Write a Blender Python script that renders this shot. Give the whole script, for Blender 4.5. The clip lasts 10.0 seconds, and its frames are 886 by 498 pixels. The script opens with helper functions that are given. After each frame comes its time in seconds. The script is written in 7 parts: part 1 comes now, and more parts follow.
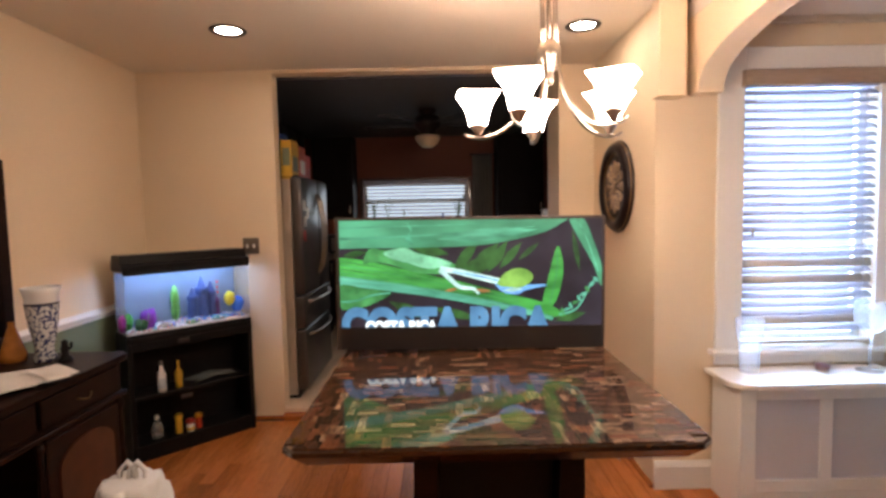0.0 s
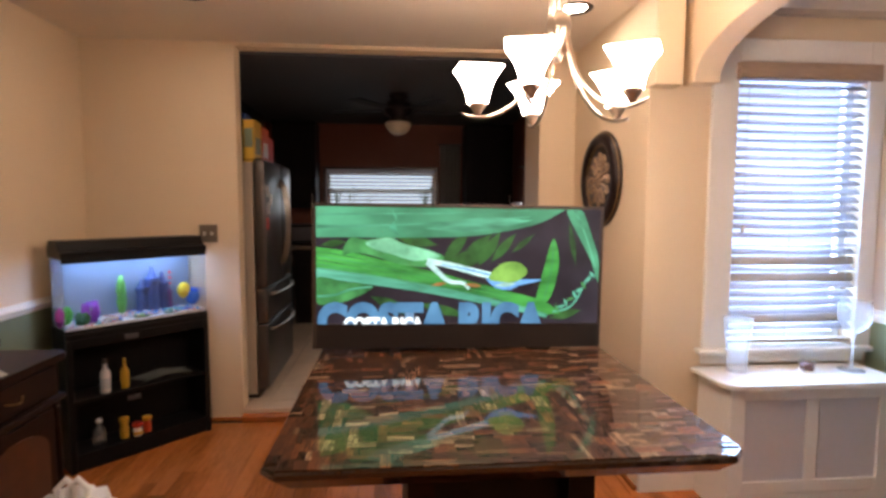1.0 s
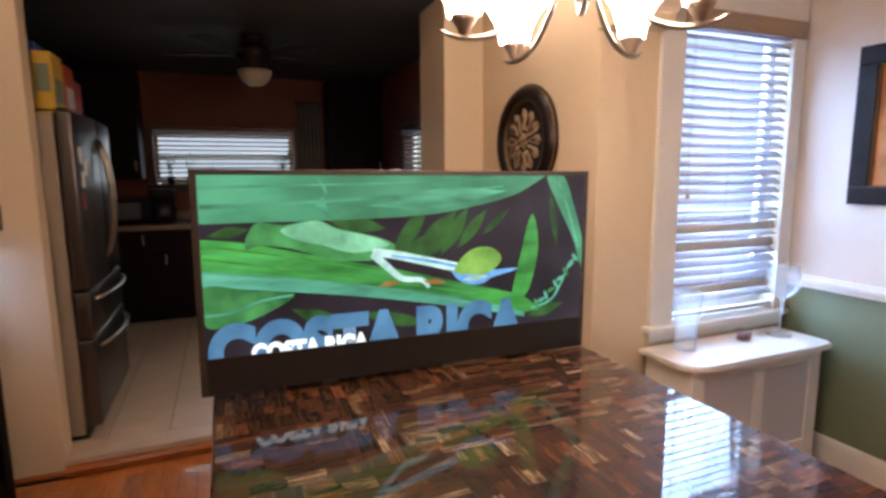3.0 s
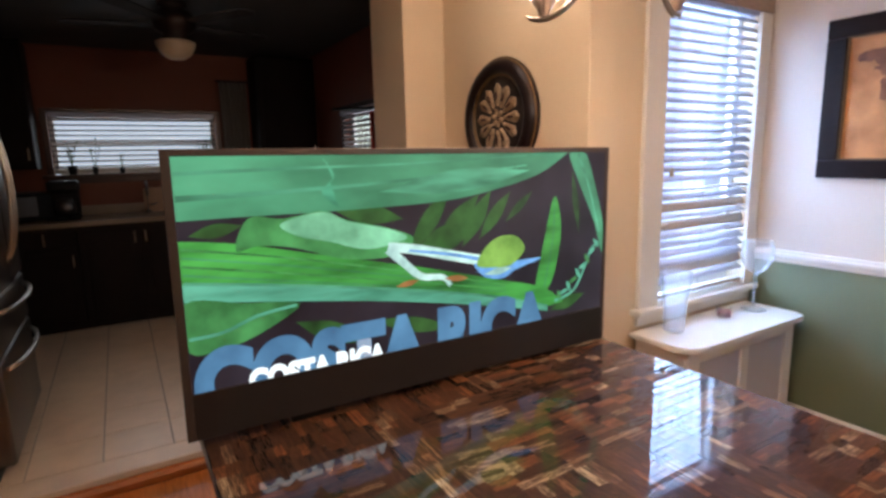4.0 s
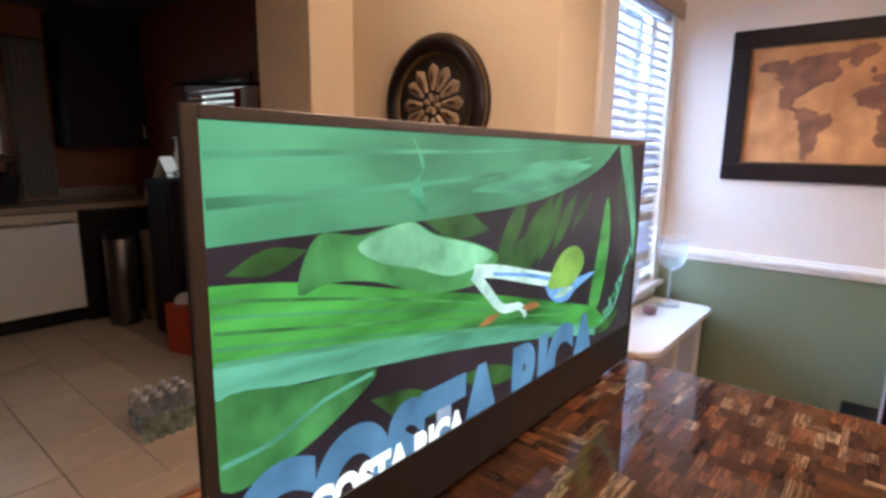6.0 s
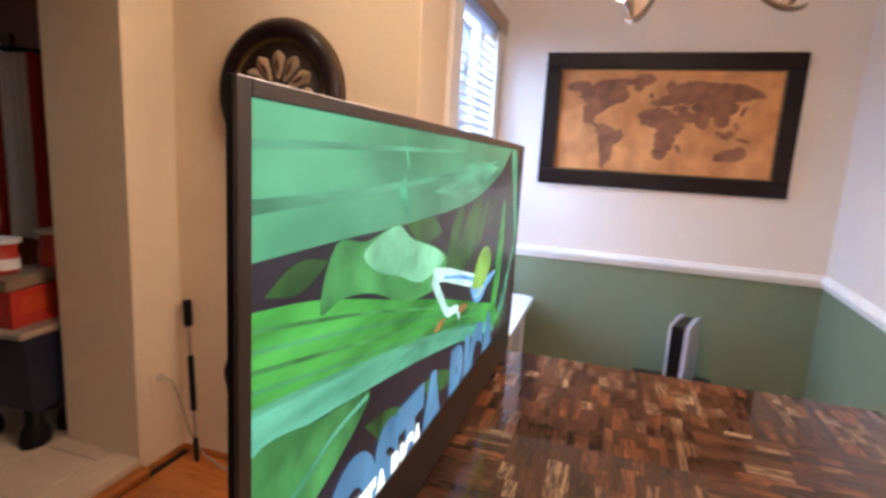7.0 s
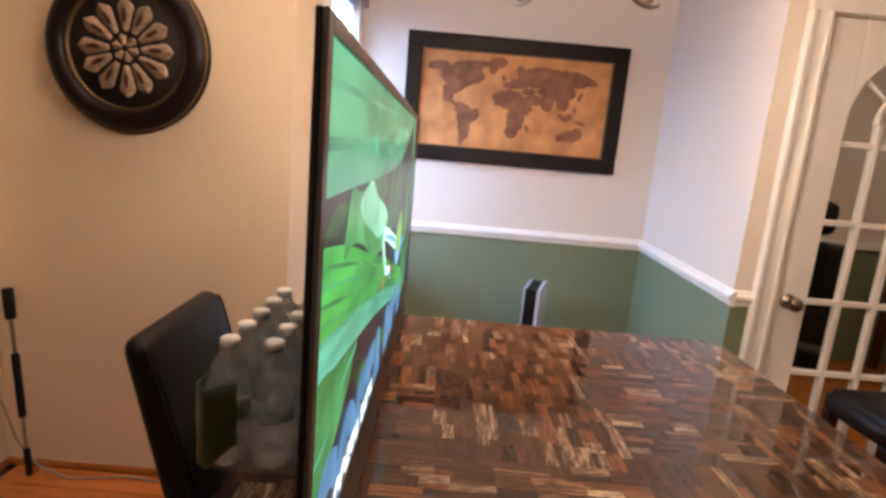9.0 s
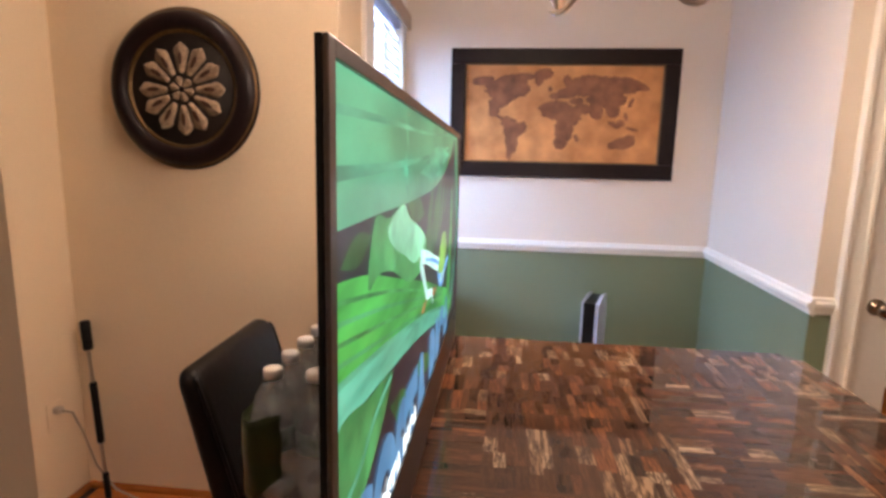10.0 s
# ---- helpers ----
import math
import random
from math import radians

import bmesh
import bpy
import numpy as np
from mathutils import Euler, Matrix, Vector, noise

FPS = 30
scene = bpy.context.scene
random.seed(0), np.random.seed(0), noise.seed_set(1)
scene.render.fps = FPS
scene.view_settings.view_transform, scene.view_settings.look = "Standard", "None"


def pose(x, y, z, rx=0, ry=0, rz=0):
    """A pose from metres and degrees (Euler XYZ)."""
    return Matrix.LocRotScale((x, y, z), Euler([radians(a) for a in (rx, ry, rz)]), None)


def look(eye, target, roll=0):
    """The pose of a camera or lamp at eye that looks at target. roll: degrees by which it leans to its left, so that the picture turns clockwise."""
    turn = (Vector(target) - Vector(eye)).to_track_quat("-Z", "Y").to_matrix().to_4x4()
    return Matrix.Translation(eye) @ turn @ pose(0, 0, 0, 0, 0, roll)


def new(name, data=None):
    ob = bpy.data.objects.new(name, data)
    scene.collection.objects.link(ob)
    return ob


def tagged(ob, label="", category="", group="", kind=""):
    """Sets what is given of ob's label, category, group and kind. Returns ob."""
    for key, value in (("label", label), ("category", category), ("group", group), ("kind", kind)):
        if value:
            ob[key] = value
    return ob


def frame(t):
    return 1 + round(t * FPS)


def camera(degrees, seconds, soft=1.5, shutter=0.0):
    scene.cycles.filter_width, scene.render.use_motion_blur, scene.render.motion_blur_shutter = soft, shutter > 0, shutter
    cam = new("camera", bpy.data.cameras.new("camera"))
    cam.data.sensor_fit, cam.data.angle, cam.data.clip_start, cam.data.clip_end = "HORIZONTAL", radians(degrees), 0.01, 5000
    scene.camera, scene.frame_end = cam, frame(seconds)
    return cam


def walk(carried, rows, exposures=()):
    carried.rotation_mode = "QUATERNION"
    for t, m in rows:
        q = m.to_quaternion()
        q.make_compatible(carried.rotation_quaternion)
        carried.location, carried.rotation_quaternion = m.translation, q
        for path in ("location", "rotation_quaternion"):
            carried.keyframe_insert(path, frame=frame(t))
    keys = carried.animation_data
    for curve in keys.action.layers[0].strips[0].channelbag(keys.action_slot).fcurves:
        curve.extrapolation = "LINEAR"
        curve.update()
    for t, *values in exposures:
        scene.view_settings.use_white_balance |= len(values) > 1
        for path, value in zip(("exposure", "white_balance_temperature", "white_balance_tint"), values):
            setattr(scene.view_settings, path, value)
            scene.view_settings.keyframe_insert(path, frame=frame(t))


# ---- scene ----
cam = camera(79.1, 10.0, soft=3.0, shutter=0.4)
PATH = [
    (0, (0.003, -0.159, 1.494), (0.011, 1.836, 1.354), -1.2),
    (0.5, (-0.046, -0.103, 1.489), (-0.008, 1.891, 1.339), -1.3),
    (1, (-0.125, 0.035, 1.47), (0.049, 2.021, 1.305), 0.2),
    (1.5, (-0.233, 0.189, 1.462), (0.2, 2.129, 1.242), -1.1),
    (2, (-0.283, 0.376, 1.456), (0.298, 2.271, 1.191), -0.2),
    (2.5, (-0.309, 0.573, 1.467), (0.306, 2.456, 1.193), 0.0),
    (3, (-0.375, 0.712, 1.465), (0.373, 2.545, 1.181), -0.4),
    (3.2, (-0.416, 0.771, 1.462), (0.423, 2.564, 1.18), -0.7),
    (4.3, (-0.539, 1.129, 1.449), (0.518, 2.789, 1.087), -1.0),
    (4.5, (-0.555, 1.19, 1.446), (0.542, 2.822, 1.079), -0.4),
    (5, (-0.621, 1.348, 1.442), (0.559, 2.918, 1.062), 0.5),
    (5.2, (-0.648, 1.415, 1.442), (0.607, 2.930, 1.088), -0.1),
    (6.3, (-0.684, 1.72, 1.434), (0.925, 2.846, 1.055), 1.9),
    (6.5, (-0.698, 1.767, 1.43), (0.987, 2.779, 1.061), 2.5),
    (6.8, (-0.729, 1.846, 1.43), (1.089, 2.604, 1.083), 2.8),
    (7, (-0.759, 1.89, 1.431), (1.12, 2.48, 1.082), 3.3),
    (7.5, (-0.8, 1.959, 1.426), (1.149, 2.227, 1.065), 4.4),
    (8, (-0.815, 2.01, 1.412), (1.149, 2.07, 1.041), 5.2),
    (8.5, (-0.82, 2.047, 1.393), (1.144, 2.004, 1.019), 5.3),
    (9, (-0.832, 2.051, 1.391), (1.132, 2.036, 1.013), 5.0),
    (9.5, (-0.83, 2.044, 1.389), (1.136, 2.11, 1.028), 2.0),
    (10, (-0.802, 2.024, 1.397), (1.16, 2.226, 1.065), 1.3),
]
walk(cam, [(t, look(eye, target, roll)) for t, eye, target, roll in PATH],
     exposures=[(0.0, 0.48), (2.5, 0.20), (4.5, 0.06), (6.5, 0.28), (8.5, 0.46), (10.0, 0.38)])

# ---- light ----
world = bpy.data.worlds.new("world")
scene.world = world
world.use_nodes = True
sky = world.node_tree.nodes.new("ShaderNodeTexSky")
sky.sky_type, sky.sun_disc = "NISHITA", False
sky.sun_elevation, sky.sun_rotation = radians(32), radians(200)
world.node_tree.nodes["Background"].inputs["Strength"].default_value = 0.10
world.node_tree.links.new(sky.outputs[0], world.node_tree.nodes["Background"].inputs["Color"])

CHAND = 42.0     # shade glow
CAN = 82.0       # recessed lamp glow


def area_lamp(name, at, target, w, h, power, colour):
    data = bpy.data.lights.new(name, "AREA")
    data.shape, data.size, data.size_y, data.energy, data.color = "RECTANGLE", w, h, power, colour
    ob = new(name, data)
    ob.matrix_world = look(at, target)
    return ob


area_lamp("window_daylight", (1.9, 2.80, 1.45), (1.9, 0, 1.2), 0.66, 1.3, 64, (0.38, 0.58, 1.0))
area_lamp("kitchen_daylight", (-0.3, 7.04, 1.62), (-0.3, 0, 1.3), 1.3, 0.5, 4.5, (0.85, 0.92, 1.0))
area_lamp("kitchen_side_daylight", (1.44, 5.36, 1.4), (-3, 5.36, 1.2), 0.75, 0.9, 7.0, (0.85, 0.92, 1.0))

# ---- materials ----


def mat(name, colour, rough=0.5, metal=0.0, vary=0.12, grain=30.0, bump=0.05, stretch=(1, 1, 1), coat=0.0, second=None, big=2.0, rand=0.0):
    """Base colour varied at two scales, with fine relief."""
    m = bpy.data.materials.new(name)
    m.use_nodes = True
    nt = m.node_tree
    n, l = nt.nodes, nt.links
    p = n["Principled BSDF"]
    p.inputs["Roughness"].default_value = rough
    p.inputs["Metallic"].default_value = metal
    p.inputs["Coat Weight"].default_value = coat
    p.inputs["Coat Roughness"].default_value = 0.06
    tc = n.new("ShaderNodeTexCoord")
    mp = n.new("ShaderNodeMapping")
    mp.inputs["Scale"].default_value = stretch
    l.new(tc.outputs["Object"], mp.inputs["Vector"])
    vec = mp.outputs["Vector"]
    if rand:
        info = n.new("ShaderNodeObjectInfo")
        mul = n.new("ShaderNodeMath")
        mul.operation = "MULTIPLY"
        mul.inputs[1].default_value = 57.0
        l.new(info.outputs["Random"], mul.inputs[0])
        add = n.new("ShaderNodeVectorMath")
        l.new(vec, add.inputs[0])
        l.new(mul.outputs[0], add.inputs[1])
        vec = add.outputs[0]
    n1, n2 = n.new("ShaderNodeTexNoise"), n.new("ShaderNodeTexNoise")
    n1.inputs["Scale"].default_value, n2.inputs["Scale"].default_value = grain, big
    n1.inputs["Detail"].default_value = 6
    l.new(vec, n1.inputs["Vector"])
    l.new(vec, n2.inputs["Vector"])
    mixf = n.new("ShaderNodeMath")
    mixf.operation = "MULTIPLY_ADD"
    mixf.inputs[1].default_value = 0.6
    half = n.new("ShaderNodeMath")
    half.operation = "MULTIPLY"
    half.inputs[1].default_value = 0.4
    l.new(n2.outputs["Fac"], half.inputs[0])
    l.new(n1.outputs["Fac"], mixf.inputs[0])
    l.new(half.outputs[0], mixf.inputs[2])
    fac = mixf.outputs[0]
    if rand:
        ma = n.new("ShaderNodeMath")
        ma.operation = "MULTIPLY_ADD"
        ma.inputs[1].default_value = rand
        l.new(info.outputs["Random"], ma.inputs[0])
        l.new(fac, ma.inputs[2])
        sub = n.new("ShaderNodeMath")
        sub.operation = "SUBTRACT"
        sub.inputs[1].default_value = rand / 2
        l.new(ma.outputs[0], sub.inputs[0])
        fac = sub.outputs[0]
    ramp = n.new("ShaderNodeValToRGB")
    a = [c * (1 - vary) for c in colour]
    b = list(second) if second else [min(1, c * (1 + vary)) for c in colour]
    ramp.color_ramp.elements[0].color, ramp.color_ramp.elements[1].color = (*a, 1), (*b, 1)
    ramp.color_ramp.elements[0].position, ramp.color_ramp.elements[1].position = 0.32, 0.68
    l.new(fac, ramp.inputs["Fac"])
    l.new(ramp.outputs["Color"], p.inputs["Base Color"])
    if bump:
        bn = n.new("ShaderNodeBump")
        bn.inputs["Strength"].default_value = bump
        bn.inputs["Distance"].default_value = 0.004
        l.new(n1.outputs["Fac"], bn.inputs["Height"])
        l.new(bn.outputs["Normal"], p.inputs["Normal"])
    return m


def glow(name, colour, strength, vary=0.0, scale=6.0, second=None, stretch=(1, 1, 1)):
    m = mat(name, colour, 0.35, vary=max(vary, 0.01), grain=scale, bump=0, second=second, stretch=stretch)
    nt = m.node_tree
    p = nt.nodes["Principled BSDF"]
    src = p.inputs["Base Color"].links[0].from_socket
    nt.links.new(src, p.inputs["Emission Color"])
    p.inputs["Emission Strength"].default_value = strength
    return m


def picture(name, colour, strength=1.0, vary=0.25, scale=5.0, second=None, stretch=(1, 1, 1)):
    """A lit part of a display: dark panel whose own light makes the colour."""
    m = glow(name, colour, strength * 1.4, vary, scale, second, stretch)
    nt = m.node_tree
    p = nt.nodes["Principled BSDF"]
    for k in list(p.inputs["Base Color"].links):
        nt.links.remove(k)
    p.inputs["Base Color"].default_value = (0.01, 0.01, 0.012, 1)
    p.inputs["Roughness"].default_value = 0.3
    return m


def glass(name, colour=(0.97, 0.985, 0.98), rough=0.03, blend=0.18, haze=0.0, milky=False, shine=0.45):
    """Thin clear glass: see-through, with gloss that grows towards the edge."""
    m = bpy.data.materials.new(name)
    m.use_nodes = True
    n, l = m.node_tree.nodes, m.node_tree.links
    n.remove(n["Principled BSDF"])
    clear, gloss, mix, lw = n.new("ShaderNodeBsdfTransparent"), n.new("ShaderNodeBsdfGlossy"), n.new("ShaderNodeMixShader"), n.new("ShaderNodeLayerWeight")
    clear.inputs["Color"].default_value = (*colour, 1)
    gloss.inputs["Roughness"].default_value = rough
    lw.inputs["Blend"].default_value = blend
    less = n.new("ShaderNodeMath")
    less.operation = "MULTIPLY"
    less.inputs[1].default_value = shine
    l.new(lw.outputs["Fresnel"], less.inputs[0])
    l.new(less.outputs[0], mix.inputs[0])
    body = clear
    if haze:
        dif, body = n.new("ShaderNodeBsdfDiffuse" if milky else "ShaderNodeBsdfTranslucent"), n.new("ShaderNodeMixShader")
        dif.inputs["Color"].default_value = (0.85, 0.88, 0.9, 1)
        body.inputs[0].default_value = haze
        l.new(clear.outputs[0], body.inputs[1])
        l.new(dif.outputs[0], body.inputs[2])
    l.new(body.outputs[0], mix.inputs[1])
    l.new(gloss.outputs[0], mix.inputs[2])
    l.new(mix.outputs[0], n["Material Output"].inputs["Surface"])
    return m


def stone_pieces(name):
    """Petrified wood chips under thick gloss: mostly umber, some rust, tan and cream, all streaked lengthwise."""
    m = bpy.data.materials.new(name)
    m.use_nodes = True
    n, l = m.node_tree.nodes, m.node_tree.links
    p = n["Principled BSDF"]
    p.inputs["Roughness"].default_value, p.inputs["Specular IOR Level"].default_value = 0.5, 0.08
    p.inputs["Coat Weight"].default_value, p.inputs["Coat Roughness"].default_value = 1.0, 0.025

    def math_node(op, a=None, b=None, av=0.0, bv=0.0):
        k = n.new("ShaderNodeMath")
        k.operation = op
        k.inputs[0].default_value, k.inputs[1].default_value = av, bv
        if a is not None:
            l.new(a, k.inputs[0])
        if b is not None:
            l.new(b, k.inputs[1])
        return k.outputs[0]

    def ramp(fac, stops):
        k = n.new("ShaderNodeValToRGB")
        e = k.color_ramp.elements
        (e[0].position, c0), (e[1].position, c1) = stops[0], stops[-1]
        e[0].color, e[1].color = (*c0, 1), (*c1, 1)
        for at, c in stops[1:-1]:
            e.new(at).color = (*c, 1)
        l.new(fac, k.inputs[0])
        return k.outputs[0]
    uv, geo, info = n.new("ShaderNodeUVMap"), n.new("ShaderNodeNewGeometry"), n.new("ShaderNodeObjectInfo")
    uv.uv_map = "chip"
    chance = math_node("FRACT", math_node("ADD", info.outputs["Random"], geo.outputs["Random Per Island"]))
    shift = math_node("MULTIPLY", chance, None, 0, 83.0)
    add, mp = n.new("ShaderNodeVectorMath"), n.new("ShaderNodeMapping")
    l.new(uv.outputs[0], add.inputs[0])
    l.new(shift, add.inputs[1])
    l.new(add.outputs[0], mp.inputs["Vector"])
    mp.inputs["Scale"].default_value = (0.9, 4.2, 1)
    grain, cloud = n.new("ShaderNodeTexNoise"), n.new("ShaderNodeTexNoise")
    grain.inputs["Scale"].default_value, grain.inputs["Detail"].default_value, grain.inputs["Distortion"].default_value = 1.5, 6, 0.7
    cloud.inputs["Scale"].default_value, cloud.inputs["Detail"].default_value = 1.3, 3
    l.new(mp.outputs[0], grain.inputs["Vector"])
    l.new(add.outputs[0], cloud.inputs["Vector"])
    # what kind of wood the chip is, and the lightest that its streaks grow
    body = ramp(chance, [(0.0, (0.016, 0.006, 0.003)), (0.30, (0.026, 0.009, 0.004)), (0.70, (0.044, 0.015, 0.006)), (0.82, (0.062, 0.021, 0.008)), (0.88, (0.034, 0.015, 0.007)), (1.0, (0.062, 0.034, 0.019))])
    streak = ramp(chance, [(0.0, (0.038, 0.016, 0.008)), (0.45, (0.055, 0.021, 0.009)), (0.70, (0.080, 0.030, 0.012)), (0.80, (0.15, 0.052, 0.018)), (0.84, (0.19, 0.066, 0.021)), (0.90, (0.17, 0.095, 0.050)), (1.0, (0.40, 0.28, 0.175))])
    where = ramp(math_node("ADD", math_node("MULTIPLY", grain.outputs["Fac"], None, 0, 0.72), math_node("MULTIPLY", cloud.outputs["Fac"], None, 0, 0.28)), [(0.44, (0, 0, 0)), (0.50, (0.22, 0.22, 0.22)), (0.58, (1, 1, 1))])
    mix = n.new("ShaderNodeMix")
    mix.data_type = "RGBA"
    l.new(where, mix.inputs["Factor"])
    l.new(body, mix.inputs["A"])
    l.new(streak, mix.inputs["B"])
    # pale broken flecks along the grain
    fleck, fine = n.new("ShaderNodeTexNoise"), n.new("ShaderNodeMapping")
    fine.inputs["Scale"].default_value = (1.6, 7.0, 1)
    fleck.inputs["Scale"].default_value, fleck.inputs["Detail"].default_value = 2.2, 4
    l.new(add.outputs[0], fine.inputs["Vector"])
    l.new(fine.outputs[0], fleck.inputs["Vector"])
    over = n.new("ShaderNodeMix")
    over.data_type = "RGBA"
    l.new(ramp(fleck.outputs["Fac"], [(0.60, (0, 0, 0)), (0.70, (0.75, 0.75, 0.75))]), over.inputs["Factor"])
    l.new(mix.outputs["Result"], over.inputs["A"])
    l.new(ramp(chance, [(0.0, (0.06, 0.028, 0.014)), (0.6, (0.10, 0.045, 0.020)), (0.85, (0.20, 0.10, 0.045)), (1.0, (0.48, 0.36, 0.24))]), over.inputs["B"])
    l.new(over.outputs["Result"], p.inputs["Base Color"])
    return m


M_WALL = mat("beige_wall_paint", (0.73, 0.585, 0.405), 0.6, vary=0.04, grain=160, bump=0.05, big=0.9)
M_ALC = mat("pale_wall_paint", (0.71, 0.63, 0.545), 0.6, vary=0.03, grain=160, bump=0.05, big=0.9)
M_CEIL = mat("ceiling_paint", (0.70, 0.61, 0.49), 0.7, vary=0.03, grain=120, bump=0.04)
M_GREEN = mat("sage_wainscot_paint", (0.172, 0.208, 0.125), 0.55, vary=0.05, grain=140, bump=0.05)
M_TRIM = mat("white_trim_paint", (0.79, 0.76, 0.70), 0.38, vary=0.03, grain=60, bump=0.03)
M_TERRA = mat("terracotta_wall_paint", (0.16, 0.038, 0.013), 0.6, vary=0.12, grain=90, bump=0.05)
# near-black grey: the kitchen ceiling's lack of light put into its colour
M_KCEIL = mat("kitchen_ceiling_unlit", (0.052, 0.051, 0.054), 0.7, vary=0.05, grain=90, bump=0.04)
M_FLOOR = mat("orange_oak", (0.40, 0.13, 0.030), 0.26, vary=0.32, grain=14, bump=0.03, stretch=(7, 0.8, 1), coat=0.35, rand=0.35)
M_FLOORX = mat("orange_oak_crosswise", (0.33, 0.10, 0.022), 0.26, vary=0.32, grain=14, bump=0.03, stretch=(0.8, 7, 1), coat=0.35, rand=0.35)
M_SUB = mat("dark_joint", (0.05, 0.022, 0.01), 0.8, vary=0.2)
M_TILE = mat("cream_floor_tile", (0.62, 0.48, 0.35), 0.3, vary=0.10, grain=9, bump=0.03, rand=0.04)
M_GROUT = mat("grey_grout", (0.17, 0.15, 0.13), 0.9, vary=0.15)
M_STONE = stone_pieces("petrified_wood")
M_EDGE = mat("dark_stone_edge", (0.016, 0.008, 0.005), 0.22, vary=0.5, grain=40, bump=0.0, coat=1.0, stretch=(1, 1, 4), second=(0.075, 0.032, 0.014))
M_BLACK = mat("black_satin", (0.008, 0.007, 0.007), 0.38, vary=0.2, grain=40, bump=0.03)
M_BLACK.node_tree.nodes["Principled BSDF"].inputs["Specular IOR Level"].default_value = 0.16
M_LOWBEZ = mat("black_lower_bezel", (0.022, 0.018, 0.017), 0.3, vary=0.1, grain=200, bump=0.01)
M_BEZEL = mat("brown_black_bezel", (0.075, 0.058, 0.05), 0.32, metal=0.3, vary=0.1, grain=200, bump=0.01)
M_LEATHER = mat("black_leather", (0.008, 0.005, 0.004), 0.40, vary=0.3, grain=120, bump=0.2)
M_LEATHER.node_tree.nodes["Principled BSDF"].inputs["Specular IOR Level"].default_value = 0.20
M_DARKWOOD = mat("dark_cherry_wood", (0.013, 0.005, 0.003), 0.42, vary=0.45, grain=10, bump=0.05, stretch=(2, 2, 12), coat=0.06)
M_DARKWOOD.node_tree.nodes["Principled BSDF"].inputs["Specular IOR Level"].default_value = 0.12
M_PANELWOOD = mat("red_brown_burl", (0.050, 0.015, 0.006), 0.3, vary=0.5, grain=16, bump=0.04, coat=0.3)
M_FRAME = mat("dark_walnut_frame", (0.013, 0.007, 0.007), 0.36, vary=0.3, grain=12, bump=0.06, stretch=(2, 9, 9))
M_FRAME.node_tree.nodes["Principled BSDF"].inputs["Specular IOR Level"].default_value = 0.2
M_GILT = mat("worn_gilt", (0.15, 0.09, 0.035), 0.4, metal=0.5, vary=0.4, grain=60)
M_PETAL = mat("antique_cream_petal", (0.32, 0.22, 0.14), 0.6, vary=0.5, grain=70, bump=0.3)
M_PAPER = mat("parchment_map", (0.50, 0.18, 0.045), 0.6, vary=0.34, grain=9, bump=0.0, second=(0.74, 0.34, 0.12), big=2.2)
M_LAND = mat("printed_land", (0.15, 0.050, 0.020), 0.6, vary=0.25, grain=16, bump=0, second=(0.34, 0.13, 0.055), big=3.0)
M_NICKEL = mat("brushed_nickel", (0.42, 0.36, 0.30), 0.28, metal=1.0, vary=0.08, grain=150, bump=0.02)
M_CUP = mat("aged_nickel_cup", (0.30, 0.22, 0.17), 0.35, metal=0.8, vary=0.15, grain=80, bump=0.02)
M_STEEL = mat("dark_stainless", (0.13, 0.118, 0.112), 0.32, metal=0.9, vary=0.08, grain=60, bump=0.02, stretch=(1, 1, 0.05))
M_FSIDE = mat("grey_fridge_side", (0.32, 0.26, 0.20), 0.45, vary=0.06, grain=200, bump=0.05)
M_SLAT = mat("white_blind_slat", (0.45, 0.42, 0.47), 0.4, vary=0.04, grain=20, bump=0.02)
# white kitchen slats, greyed for the shade on their backlit room side
M_KSLAT = mat("backlit_shade_slat", (0.30, 0.28, 0.28), 0.45, vary=0.04, grain=20, bump=0.02)
lit_slat = M_SLAT.node_tree
slat_mix, slat_through = lit_slat.nodes.new("ShaderNodeMixShader"), lit_slat.nodes.new("ShaderNodeBsdfTranslucent")
slat_through.inputs["Color"].default_value = (0.80, 0.80, 0.86, 1)
slat_mix.inputs[0].default_value = 0.22
lit_slat.links.new(lit_slat.nodes["Principled BSDF"].outputs[0], slat_mix.inputs[1])
lit_slat.links.new(slat_through.outputs[0], slat_mix.inputs[2])
lit_slat.links.new(slat_mix.outputs[0], lit_slat.nodes["Material Output"].inputs["Surface"])
M_VALANCE = mat("tan_valance_wood", (0.36, 0.26, 0.18), 0.5, vary=0.15, grain=14, bump=0.03, stretch=(1, 6, 6))
M_SLAT2 = mat("cream_valance", (0.50, 0.42, 0.33), 0.45, vary=0.06, grain=20, bump=0.02)
M_MESH = mat("grey_metal_mesh", (0.58, 0.55, 0.55), 0.5, vary=0.15, grain=400, bump=0.4)
M_SHADE = glow("lit_frosted_shade", (1.0, 0.785, 0.65), CHAND)
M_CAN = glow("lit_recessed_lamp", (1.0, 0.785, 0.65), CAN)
M_GLASS = glass("clear_glass")
M_VASE = glass("vase_glass", (0.985, 0.99, 0.99), 0.05, 0.20, 0.20, False, 0.5)
M_PLASTIC = glass("clear_bottle_plastic", (0.97, 0.975, 0.97), 0.05, 0.50, 0.13, True, 0.75)
M_FILM = glass("crumpled_clear_film", (0.98, 0.98, 0.97), 0.06, 0.55, 0.10, True, 0.8)
film_bump, film_noise = M_FILM.node_tree.nodes.new("ShaderNodeBump"), M_FILM.node_tree.nodes.new("ShaderNodeTexNoise")
